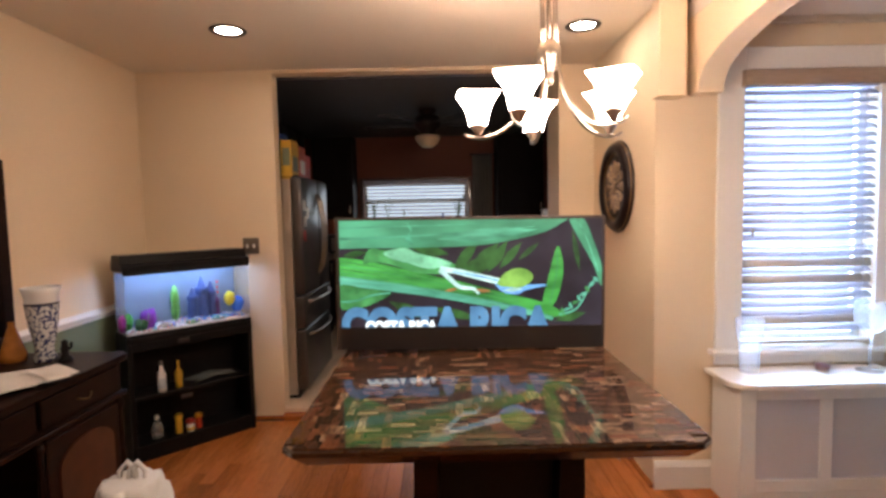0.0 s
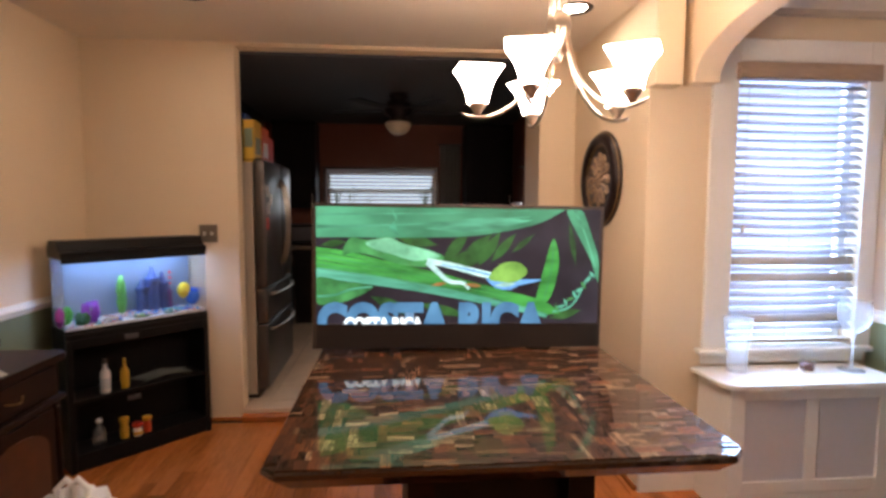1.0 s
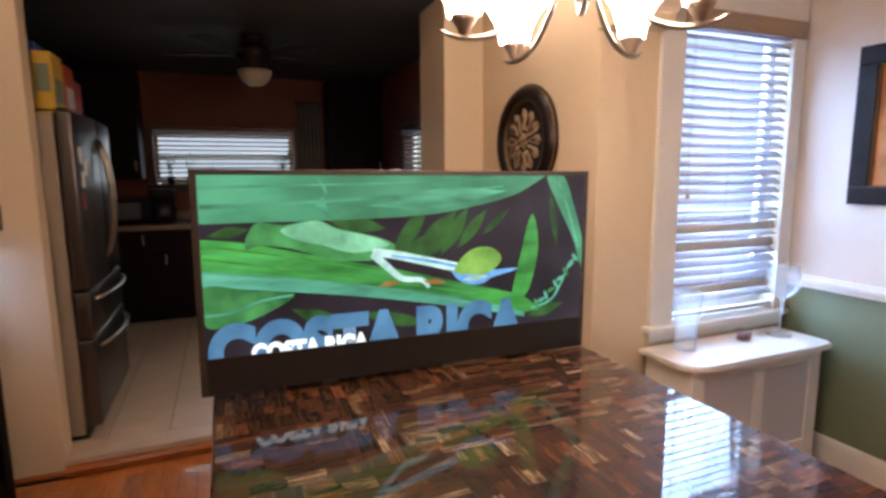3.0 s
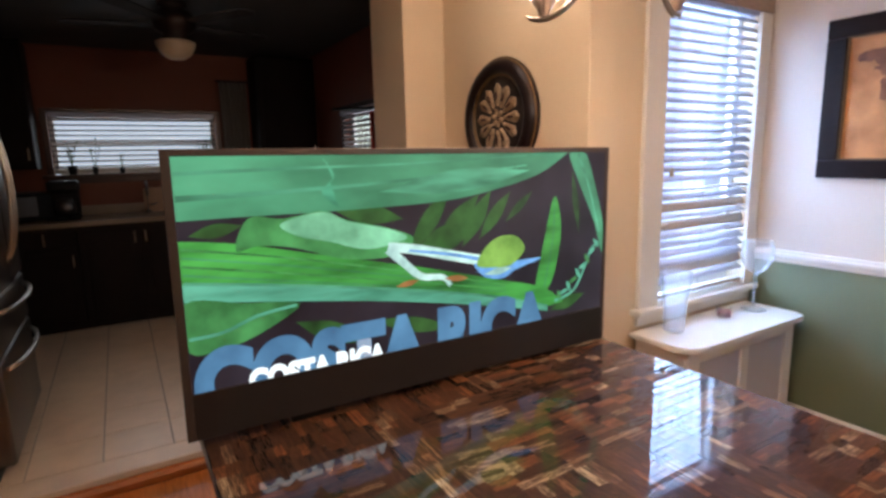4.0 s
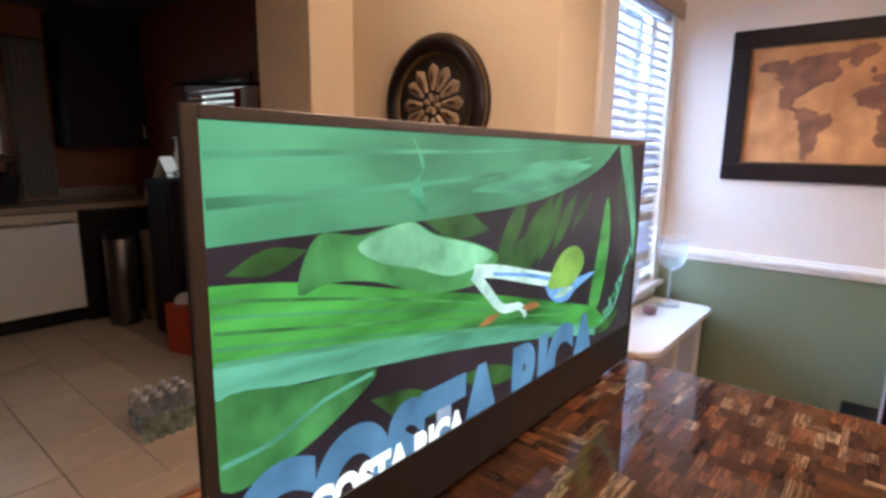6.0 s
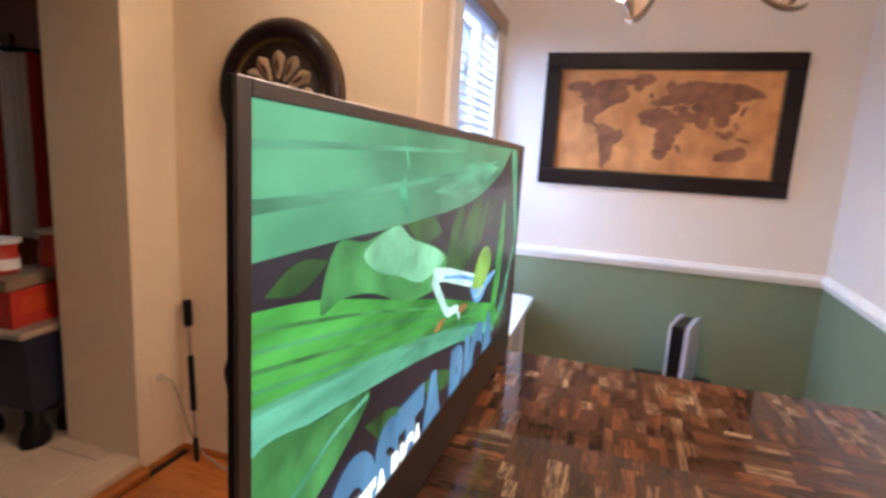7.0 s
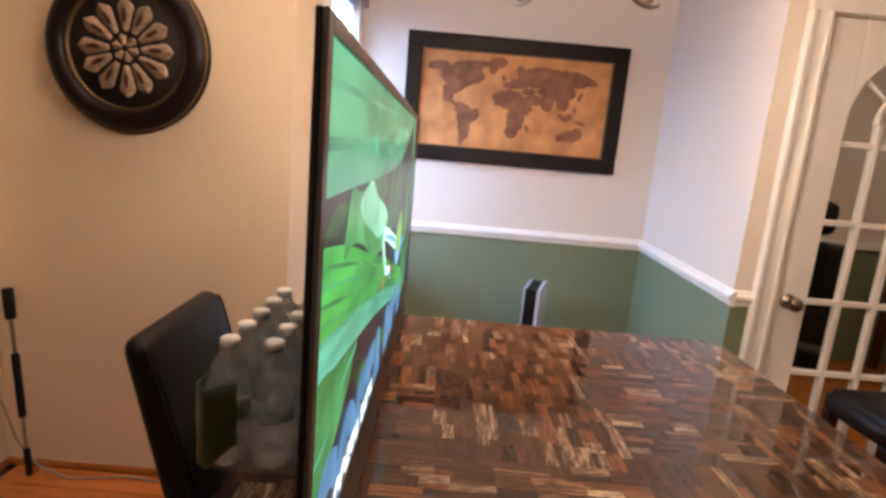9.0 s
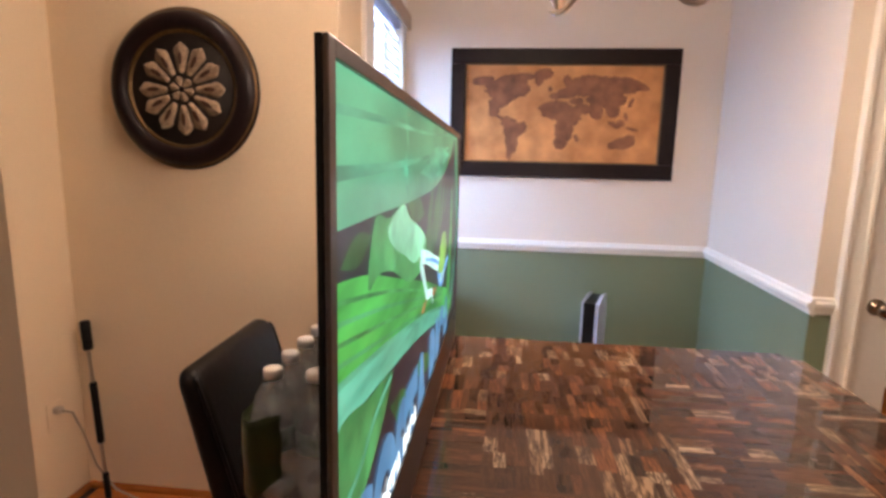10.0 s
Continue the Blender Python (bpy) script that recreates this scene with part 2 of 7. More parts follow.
film_noise.inputs["Scale"].default_value, film_noise.inputs["Detail"].default_value = 45.0, 4.0
film_bump.inputs["Strength"].default_value, film_bump.inputs["Distance"].default_value = 0.9, 0.02
M_FILM.node_tree.links.new(film_noise.outputs["Fac"], film_bump.inputs["Height"])
M_FILM.node_tree.links.new(film_bump.outputs["Normal"], [k for k in M_FILM.node_tree.nodes if k.type == "BSDF_GLOSSY"][0].inputs["Normal"])
M_WHITE = mat("white_plastic", (0.72, 0.72, 0.72), 0.35, vary=0.04, grain=60, bump=0.02)
M_SHEET = mat("white_paper", (0.72, 0.70, 0.67), 0.7, vary=0.05, grain=40, bump=0.05)
M_KCAB = mat("espresso_cabinet", (0.009, 0.005, 0.004), 0.6, vary=0.3, grain=12, bump=0.03, stretch=(3, 3, 1))
M_KCAB.node_tree.nodes["Principled BSDF"].inputs["Specular IOR Level"].default_value = 0.15
M_COUNTER = mat("beige_laminate_counter", (0.24, 0.175, 0.12), 0.4, vary=0.25, grain=90, bump=0.02)
M_OUTSIDE = glow("bright_daylight", (0.64, 0.74, 1.0), 0.52, vary=0.06, scale=1.2)
M_KOUT = glow("pale_daylight", (0.74, 0.83, 1.0), 0.6, vary=0.10, scale=1.2)
M_RED = mat("red_card", (0.45, 0.03, 0.02), 0.45, vary=0.15, grain=20)
M_ORANGE = mat("orange_plastic", (0.50, 0.06, 0.02), 0.4, vary=0.15, grain=20)
M_YELLOW = mat("yellow_card", (0.60, 0.36, 0.03), 0.5, vary=0.15, grain=20)
M_BLUE = mat("blue_plastic", (0.02, 0.06, 0.22), 0.4, vary=0.15, grain=20)
M_NAVY = mat("navy_bin_plastic", (0.012, 0.014, 0.03), 0.4, vary=0.2, grain=20)
M_LEAFG = mat("leaf_green", (0.06, 0.13, 0.03), 0.5, vary=0.4, grain=20)

# ---- building blocks ----


def finish(bm, name, material, smooth=False):
    bmesh.ops.recalc_face_normals(bm, faces=bm.faces)
    me = bpy.data.meshes.new(name)
    bm.to_mesh(me)
    bm.free()
    me.materials.append(material)
    if smooth:
        for f in me.polygons:
            f.use_smooth = True
    return me


def thing(name, label, category, at=(0, 0, 0), rz=0.0, group="", kind=""):
    ob = new(name)
    ob.empty_display_size = 0.1
    ob.matrix_world = pose(*at, 0, 0, rz)
    return tagged(ob, label, category, group, kind)


def part(name, bm, material, parent=None, label="", smooth=False):
    ob = new(name, finish(bm, name, material, smooth))
    if parent is not None:
        ob.parent = parent
    return tagged(ob, label)


def solid(name, bm, material, label="", category="", kind="", group="", smooth=False):
    return tagged(new(name, finish(bm, name, material, smooth)), label, category, group, kind)


def box(x0, x1, y0, y1, z0, z1, bevel=0.0, bm=None, seg=2):
    """A box, with rounded edges if bevel is given; added to bm if there is one."""
    b = bmesh.new()
    bmesh.ops.create_cube(b, size=1.0)
    for v in b.verts:
        v.co = Vector(((x0 + x1) / 2 + v.co.x * (x1 - x0), (y0 + y1) / 2 + v.co.y * (y1 - y0), (z0 + z1) / 2 + v.co.z * (z1 - z0)))
    if bevel:
        bmesh.ops.bevel(b, geom=b.edges[:], offset=bevel, segments=seg, affect="EDGES", profile=0.5)
    return join(bm, b)


def join(bm, b):
    if bm is None:
        return b
    me = bpy.data.meshes.new("tmp")
    b.to_mesh(me)
    b.free()
    bm.from_mesh(me)
    bpy.data.meshes.remove(me)
    return bm


def moved(bm, m):
    bmesh.ops.transform(bm, matrix=m, verts=bm.verts)
    return bm


def lathe(profile, n=32, bm=None, wave=None):
    """Turns (radius, height) pairs round z."""
    b = bmesh.new()
    rings = []
    for r, z in profile:
        if r < 1e-5:
            rings.append([b.verts.new((0, 0, z))])
        else:
            rings.append([b.verts.new((r * math.cos(2 * math.pi * k / n), r * math.sin(2 * math.pi * k / n), z)) for k in range(n)])
    for a, c in zip(rings, rings[1:]):
        for k in range(n):
            j = (k + 1) % n
            if len(a) == 1 and len(c) == 1:
                continue
            if len(a) == 1:
                b.faces.new((a[0], c[k], c[j]))
            elif len(c) == 1:
                b.faces.new((a[k], a[j], c[0]))
            else:
                b.faces.new((a[k], a[j], c[j], c[k]))
    return join(bm, b)


def tube(points, radius, n=10, bm=None):
    """A round bar along points; radius may be one number or one for each point."""
    b = bmesh.new()
    pts = [Vector(p) for p in points]
    rad = radius if isinstance(radius, (list, tuple)) else [radius] * len(pts)
    rings = []
    for i, p in enumerate(pts):
        d = (pts[min(i + 1, len(pts) - 1)] - pts[max(i - 1, 0)]).normalized()
        q = d.to_track_quat("Z", "Y").to_matrix()
        rings.append([b.verts.new(p + q @ Vector((rad[i] * math.cos(2 * math.pi * k / n), rad[i] * math.sin(2 * math.pi * k / n), 0))) for k in range(n)])
    for a, c in zip(rings, rings[1:]):
        for k in range(n):
            b.faces.new((a[k], a[(k + 1) % n], c[(k + 1) % n], c[k]))
    b.faces.new(rings[0][::-1])
    b.faces.new(rings[-1])
    return join(bm, b)


def prism(outline, d0, d1, axis="z", bm=None):
    """A flat outline (a, b) given depth along an axis: z takes (x, y), y takes (x, z), x takes (y, z)."""
    put = {"z": lambda a, c, d: (a, c, d), "y": lambda a, c, d: (a, d, c), "x": lambda a, c, d: (d, a, c)}[axis]
    b = bmesh.new()
    lo = [b.verts.new(put(a, c, d0)) for a, c in outline]
    hi = [b.verts.new(put(a, c, d1)) for a, c in outline]
    k = len(outline)
    for i in range(k):
        b.faces.new((lo[i], lo[(i + 1) % k], hi[(i + 1) % k], hi[i]))
    b.faces.new(lo[::-1])
    b.faces.new(hi)
    return join(bm, b)


def wall_with_hole(along, a0, a1, z0, z1, d0, d1, holes, bm=None):
    """A wall along x or y from a0 to a1, thick d0 to d1, with rectangular holes (b0, b1, c0, c1) side by side."""
    b = bm or bmesh.new()

    def piece(u0, u1, w0, w1):
        if u1 - u0 < 1e-4 or w1 - w0 < 1e-4:
            return
        if along == "x":
            box(u0, u1, d0, d1, w0, w1, 0, b)
        else:
            box(d0, d1, u0, u1, w0, w1, 0, b)
    at = a0
    for b0, b1, c0, c1 in sorted(holes):
        piece(at, b0, z0, z1)
        piece(b0, b1, z0, c0)
        piece(b0, b1, c1, z1)
        at = b1
    piece(at, a1, z0, z1)
    return b


def rounded_rect(x0, x1, y0, y1, r, n=6):
    out = []
    for cx, cy, a in ((x1 - r, y1 - r, 0), (x0 + r, y1 - r, 90), (x0 + r, y0 + r, 180), (x1 - r, y0 + r, 270)):
        for k in range(n + 1):
            t = radians(a + 90 * k / n)
            out.append((cx + r * math.cos(t), cy + r * math.sin(t)))
    return out


# ---- the shell ----
CEIL, BACK, LEFT, DISC = 2.51, 3.70, -2.12, 1.11
WIN_Y, MAP_X, ALC_Y, ALC_END = 2.60, 2.34, 0.845, 0.893
KZ, KFAR, KRIGHT, KLEFT = 0.08, 6.90, 1.30, -1.95
FRONT = -3.0

solid("floor", box(LEFT - 0.1, 4.3, FRONT - 0.1, 3.82, -0.12, -0.012), M_SUB, "dark joints under orange oak floor boards", "floor", "structure")
solid("kitchen_floor", box(KLEFT, KRIGHT + 0.1, 3.82, KFAR, -0.12, KZ - 0.006), M_GROUT, "grey grout bed of the raised kitchen floor", "floor", "structure")
solid("ceiling", box(LEFT - 0.1, 1.27, FRONT - 0.1, 3.70, CEIL, CEIL + 0.1), M_CEIL, "plain cream painted ceiling", "ceiling", "structure")
solid("alcove_ceiling", box(1.27, 2.5, 0.7, 2.85, 2.43, 2.53), M_ALC, "pale painted alcove ceiling", "ceiling", "structure")
solid("kitchen_ceiling", box(KLEFT - 0.1, KRIGHT + 0.1, 3.82, KFAR + 0.1, 2.47, 2.57), M_KCEIL, "kitchen ceiling, its lack of light put into dark grey", "ceiling", "structure")

solid("wall_left", box(LEFT - 0.1, LEFT, FRONT, BACK, 0, CEIL), M_WALL, "beige painted wall with green wainscot", "wall", "structure")
solid("wall_front", box(LEFT - 0.1, 1.3, FRONT - 0.1, FRONT, 0, CEIL), M_WALL, "beige painted wall", "wall", "structure")
w = bmesh.new()
box(LEFT - 0.1, -1.165, BACK, 3.82, 0, CEIL, 0, w)
box(-1.165, 0.86, BACK, 3.82, 2.488, CEIL + 0.06, 0, w)
box(0.86, DISC + 0.3, BACK, 4.11, 0, CEIL + 0.06, 0, w)
solid("wall_back", w, M_WALL, "beige painted wall with a wide kitchen opening", "wall", "structure")
solid("wall_disc", box(DISC, DISC + 0.3, 2.74, BACK, 0, CEIL), M_WALL, "warm beige painted wall behind a round medallion", "wall", "structure")
w = wall_with_hole("x", DISC, MAP_X + 0.1, 0, CEIL, WIN_Y + 0.005, 2.74, [(1.555, 2.245, 0.745, 2.16)])
solid("wall_window", w, M_WALL, "beige painted wall with a tall window", "wall", "structure")
solid("wall_map", box(MAP_X, MAP_X + 0.1, ALC_Y - 0.1, 2.60, 0, 2.45), M_ALC, "pale painted alcove wall above green wainscot", "wall", "structure")


def askew(bm):
    """The alcove's side wall runs out of square: nearer the window at its free end."""
    for v in bm.verts:
        v.co.y += (ALC_END - ALC_Y) * (MAP_X - v.co.x) / (MAP_X - 1.20)
    return bm


solid("wall_alcove", askew(box(1.20, MAP_X, ALC_Y - 0.08, ALC_Y, 0, 2.45)), M_ALC, "pale painted alcove side wall above green wainscot", "wall", "structure")
w = wall_with_hole("y", FRONT, ALC_END - 0.08, 0, CEIL, 1.20, 1.30, [(-0.06, 0.742, 0.0, 1.96)])
solid("wall_door", w, M_WALL, "beige painted wall with a white glazed door", "wall", "structure")


def arch_wall():
    """Wall over the alcove with a flat elliptical arch."""
    y0, y1, zs, rise = 0.95, 2.50, 2.05, 0.23
    c, r = (y0 + y1) / 2, (y1 - y0) / 2
    out = [(WIN_Y, CEIL), (WIN_Y, zs), (y1, zs)]
    for k in range(1, 40):
        t = math.pi * k / 40
        out.append((c + r * math.cos(t), zs + rise * math.sin(t) ** 0.8))
    out += [(y0, zs), (ALC_Y - 0.07, zs), (ALC_Y - 0.07, CEIL)]
    return prism(out, 1.275, 1.40, "x")


solid("arch_wall", arch_wall(), M_WALL, "beige plaster arch over the window alcove", "arch", "structure")
solid("arch_bracket", box(DISC - 0.026, 1.22, 2.50, 2.602, 2.035, CEIL, 0.004), M_WALL, "square beige plaster bracket beside the arch", "bracket", "structure")

# wainscot, rails and baseboards
solid("wainscot_map", box(MAP_X - 0.005, MAP_X, ALC_Y, WIN_Y, 0.10, 0.885), M_GREEN, "sage green painted lower wall", "wainscot", "structure")
solid("wainscot_alcove", askew(box(1.20, MAP_X - 0.005, ALC_Y, ALC_Y + 0.005, 0.10, 0.885)), M_GREEN, "sage green painted lower wall", "wainscot", "structure")
solid("wainscot_end", box(1.195, 1.20, 0.826, ALC_END + 0.005, 0.10, 0.885), M_GREEN, "sage green painted wall end", "wainscot", "structure")
solid("wainscot_left", box(LEFT, LEFT + 0.005, FRONT, BACK, 0.10, 0.885), M_GREEN, "sage green painted lower wall", "wainscot", "structure")


def rail_profile(d):
    return [(0, 0.872), (d * 0.55, 0.878), (d * 0.7, 0.895), (d, 0.905), (d, 0.918), (d * 0.6, 0.925), (d * 0.45, 0.935), (0, 0.938)]


solid("chair_rail_map", prism([(MAP_X - a, z) for a, z in rail_profile(0.028)], ALC_Y, WIN_Y, "y"), M_TRIM, "white moulded chair rail", "chair rail", "structure")
solid("chair_rail_alcove", askew(prism([(ALC_Y + a, z) for a, z in rail_profile(0.028)], 1.172, MAP_X, "x")), M_TRIM, "white moulded chair rail", "chair rail", "structure")
solid("chair_rail_end", prism([(1.20 - a, z) for a, z in rail_profile(0.028)], 0.826, ALC_END, "y"), M_TRIM, "white moulded chair rail return", "chair rail", "structure")
solid("chair_rail_left", prism([(LEFT + a, z) for a, z in rail_profile(0.028)], FRONT, BACK, "y"), M_TRIM, "white moulded chair rail", "chair rail", "structure")


def base_profile(h):
    return [(0, 0), (0.018, 0), (0.018, h - 0.03), (0.012, h - 0.012), (0.006, h), (0, h)]


solid("baseboard_map", prism([(MAP_X - 0.005 - a, z) for a, z in base_profile(0.15)], ALC_Y, WIN_Y, "y"), M_TRIM, "tall white baseboard", "baseboard", "structure")
solid("baseboard_alcove", askew(prism([(ALC_Y + 0.005 + a, z) for a, z in base_profile(0.15)], 1.2, MAP_X - 0.03, "x")), M_TRIM, "tall white baseboard", "baseboard", "structure")
solid("baseboard_window", prism([(WIN_Y - a, z) for a, z in base_profile(0.15)], DISC, MAP_X - 0.03, "x"), M_TRIM, "tall white baseboard", "baseboard", "structure")
solid("baseboard_left", prism([(LEFT + 0.005 + a, z) for a, z in base_profile(0.15)], FRONT, BACK, "y"), M_TRIM, "tall white baseboard", "baseboard", "structure")
solid("shoe_moulding_disc", prism([(DISC - 0.02, 0), (DISC - 0.02, 0.008), (DISC - 0.012, 0.018), (DISC, 0.022), (DISC, 0)], WIN_Y, BACK, "y"), M_FLOOR, "orange oak quarter-round strip", "moulding", "structure")
solid("shoe_moulding_back", prism([(BACK - 0.02, 0), (BACK - 0.02, 0.008), (BACK - 0.012, 0.018), (BACK, 0.022), (BACK, 0)], 0.86, DISC - 0.021, "x"), M_FLOORX, "orange oak quarter-round strip", "moulding", "structure")
solid("shoe_moulding_corner", prism([(BACK - 0.02, 0), (BACK - 0.02, 0.008), (BACK - 0.012, 0.018), (BACK, 0.022), (BACK, 0)], LEFT + 0.03, -1.165, "x"), M_FLOORX, "orange oak quarter-round strip", "moulding", "structure")
solid("threshold", prism([(3.655, 0.0), (3.645, 0.035), (3.66, 0.05), (3.82, 0.05), (3.82, 0.0)], -1.165, 0.86, "x"), M_FLOORX, "orange oak step edge at the kitchen", "threshold", "structure")
solid("threshold_tile", box(-1.165, 0.86, 3.685, 3.84, 0.05, KZ, 0.004), M_TILE, "cream tile step edge at the kitchen", "threshold", "structure")
solid("alcove_cornice", box(1.40, MAP_X, WIN_Y - 0.03, WIN_Y, 2.395, 2.43, 0.006), M_SLAT2, "thin brown cornice under the alcove ceiling", "cornice", "structure")

# kitchen walls
w = wall_with_hole("x", KLEFT - 0.1, KRIGHT + 0.1, 0, 2.5, KFAR, KFAR + 0.1, [(-0.99, 0.37, 1.36, 1.90)])
solid("kitchen_wall_far", w, M_TERRA, "terracotta painted kitchen wall with a wide window", "wall", "structure")
w = wall_with_hole("y", 4.11, KFAR, 0, 2.5, KRIGHT, KRIGHT + 0.1, [(4.96, 5.74, 0.92, 1.86)])
solid("kitchen_wall_side", w, M_TERRA, "terracotta painted kitchen wall with a window", "wall", "structure")
solid("kitchen_wall_fridge", box(KLEFT - 0.1, KLEFT, 3.82, KFAR, 0, 2.5), M_TERRA, "terracotta painted kitchen wall", "wall", "structure")

# daylight outside
solid("backdrop_garden", box(1.45, 3.4, 3.3, 3.32, -0.2, 3.2), M_OUTSIDE, "bright overcast daylight outside", "backdrop", "structure")
solid("backdrop_yard", box(-2.6, 2.0, 8.6, 8.62, -0.2, 3.6), M_KOUT, "pale daylight outside", "backdrop", "structure")
solid("backdrop_side", box(2.9, 2.92, 3.7, 7.2, -0.2, 3.2), M_KOUT, "pale daylight outside", "backdrop", "structure")


# ---- windows and blinds ----
def window_unit(name, along, a0, a1, z0, z1, d_in, d_out, trim, sill, m=None):
    """Trim, sill, sash bars and panes. along x: the room lies towards -y; along y: towards -x."""
    top = thing(name, ("red-brown framed sash window" if m else "white painted sash window") + " with moulded casing", "window", kind="structure")
    M_CASE = m or M_TRIM

    def bx(u0, u1, e0, e1, w0, w1, bev=0.004):
        return box(u0, u1, e0, e1, w0, w1, bev) if along == "x" else box(e0, e1, u0, u1, w0, w1, bev)
    s = d_in
    for u0, u1, w0, w1 in ((a0 - trim, a0, z0 - 0.01, z1 + trim), (a1, a1 + min(trim, 0.09), z0 - 0.01, z1 + trim), (a0, a1, z1, z1 + trim)):
        part("casing", bx(u0, u1, s - 0.018, s + 0.004, w0, w1), M_CASE, top)
    part("window_sill", bx(a0 - trim - 0.03, a1 + 0.085, s - sill, s + 0.06, z0 - 0.035, z0 - 0.008, 0.006), M_CASE, top)
    part("apron", bx(a0 - trim, a1 + 0.06, s - 0.016, s + 0.004, z0 - 0.09, z0 - 0.035), M_CASE, top)
    e = (d_in + d_out) / 2
    zm = (z0 + z1) / 2
    for u0, u1, w0, w1 in ((a0, a0 + 0.04, z0, z1), (a1 - 0.04, a1, z0, z1), (a0 + 0.04, a1 - 0.04, z0 - 0.01, z0 + 0.05), (a0 + 0.04, a1 - 0.04, z1 - 0.04, z1), (a0 + 0.04, a1 - 0.04, zm - 0.02, zm + 0.02)):
        part("sash_bar", bx(u0, u1, e + 0.01, e + 0.045, w0, w1, 0.003), M_TRIM, top)
    for w0, w1 in ((z0 + 0.05, zm - 0.02), (zm + 0.02, z1 - 0.04)):
        p = part("pane", bx(a0 + 0.04, a1 - 0.04, e + 0.026, e + 0.03, w0, w1, 0), M_GLASS, top)
        p.visible_shadow = False
    return top


def slat_mesh(length, width, material, thick=0.0028):
    """A shallow curved slat along x, centred."""
    b = bmesh.new()
    n = 5
    up, lo = [], []
    for i in range(n):
        u = -0.5 + i / (n - 1)
        z = 0.003 * (1 - 4 * u * u)
        up.append([b.verts.new((sx * length / 2, u * width, z)) for sx in (-1, 1)])
        lo.append([b.verts.new((sx * length / 2, u * width, z - thick)) for sx in (-1, 1)])
    for i in range(n - 1):
        b.faces.new((up[i][0], up[i][1], up[i + 1][1], up[i + 1][0]))
        b.faces.new((lo[i][0], lo[i + 1][0], lo[i + 1][1], lo[i][1]))
        for k in (0, 1):
            b.faces.new((up[i][k], up[i + 1][k], lo[i + 1][k], lo[i][k]))
    b.faces.new((up[0][0], lo[0][0], lo[0][1], up[0][1]))
    b.faces.new((up[-1][0], up[-1][1], lo[-1][1], lo[-1][0]))
    return finish(b, "slat", material, True)


def blind(label, length, z_top, z_bot, pitch, width, tilt, m, odd=(), material=M_SLAT):
    """Local frame: length along x, room towards -y, hung from z_top. odd: (height, drop, tilt) of slats that hang wrongly."""
    top = thing("window_blind", label, "blind")
    top.matrix_world = m
    # near-shut slats are cream: warm room light on white slats put into colour
    me, closed = slat_mesh(length, width, material), slat_mesh(length, width, M_SLAT2)
    count = int((z_top - z_bot) / pitch)
    rnd = random.Random(count)
    for i in range(count):
        z = z_top - 0.02 - i * pitch
        t = tilt + rnd.uniform(-2, 2)
        dz = 0
        for h, drop, ot in odd:
            if abs(z - h) < pitch * 0.5:
                dz, t = drop, ot
        ob = new("slat", closed if t > 60 else me)
        ob.parent = top
        ob.matrix_local = pose(rnd.uniform(-0.002, 0.002), 0, z + dz, t, rnd.uniform(-0.25, 0.25), 0)
    part("bottom_rail", box(-length / 2, length / 2, -width * 0.45, width * 0.45, z_bot - 0.018, z_bot, 0.004), M_SLAT2, top)
    part("head_rail", box(-length / 2, length / 2, -0.02, 0.03, z_top, z_top + 0.045, 0.003), M_SLAT, top)
    for u in (-0.42, -0.05, 0.42):
        part("ladder_cord", tube([(u * length, -width * 0.48, z_bot), (u * length, -width * 0.48, z_top)], 0.0012, 6), M_SLAT, top)
    return top


window_unit("window_1", "x", 1.555, 2.245, 0.755, 2.15, WIN_Y, 2.74, 0.135, 0.05)
b1 = blind("white slatted blind, drawn down and lit from behind", 0.686, 2.085, 0.785, 0.0435, 0.046, 40, pose(1.901, 2.618, 0),
           [(1.20, -0.006, 74), (1.155, 0.0, 30), (1.11, -0.004, 74), (0.90, 0.0, 70), (1.29, -0.01, 12)])
part("valance", box(-0.365, 0.375, -0.075, -0.06, 2.085, 2.165, 0.004), M_VALANCE, b1, "tan wooden valance board")
part("valance_return", box(-0.365, -0.353, -0.06, -0.005, 2.085, 2.165, 0.003), M_VALANCE, b1)
part("tilt_cord", tube([(-0.30, -0.045, 2.08), (-0.302, -0.045, 1.37)], 0.0015, 6), M_SLAT, b1)
part("cord_tassel", moved(lathe([(0, 0.02), (0.006, 0.018), (0.011, -0.012), (0.009, -0.02), (0, -0.02)], 12), pose(-0.302, -0.045, 1.355)), M_SLAT2, b1, "brown wooden cord tassel", True)
window_unit("window_2", "x", -0.99, 0.37, 1.37, 1.89, KFAR, KFAR + 0.1, 0.05, 0.10, M_PANELWOOD)
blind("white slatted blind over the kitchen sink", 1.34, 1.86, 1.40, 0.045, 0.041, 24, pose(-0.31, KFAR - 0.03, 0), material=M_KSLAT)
window_unit("window_3", "y", 4.96, 5.74, 0.93, 1.85, KRIGHT, KRIGHT + 0.1, 0.06, 0.05, M_PANELWOOD)
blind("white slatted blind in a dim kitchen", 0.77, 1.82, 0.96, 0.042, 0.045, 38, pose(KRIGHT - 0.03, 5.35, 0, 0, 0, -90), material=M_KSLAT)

# ---- table and television ----
TZ = 0.885


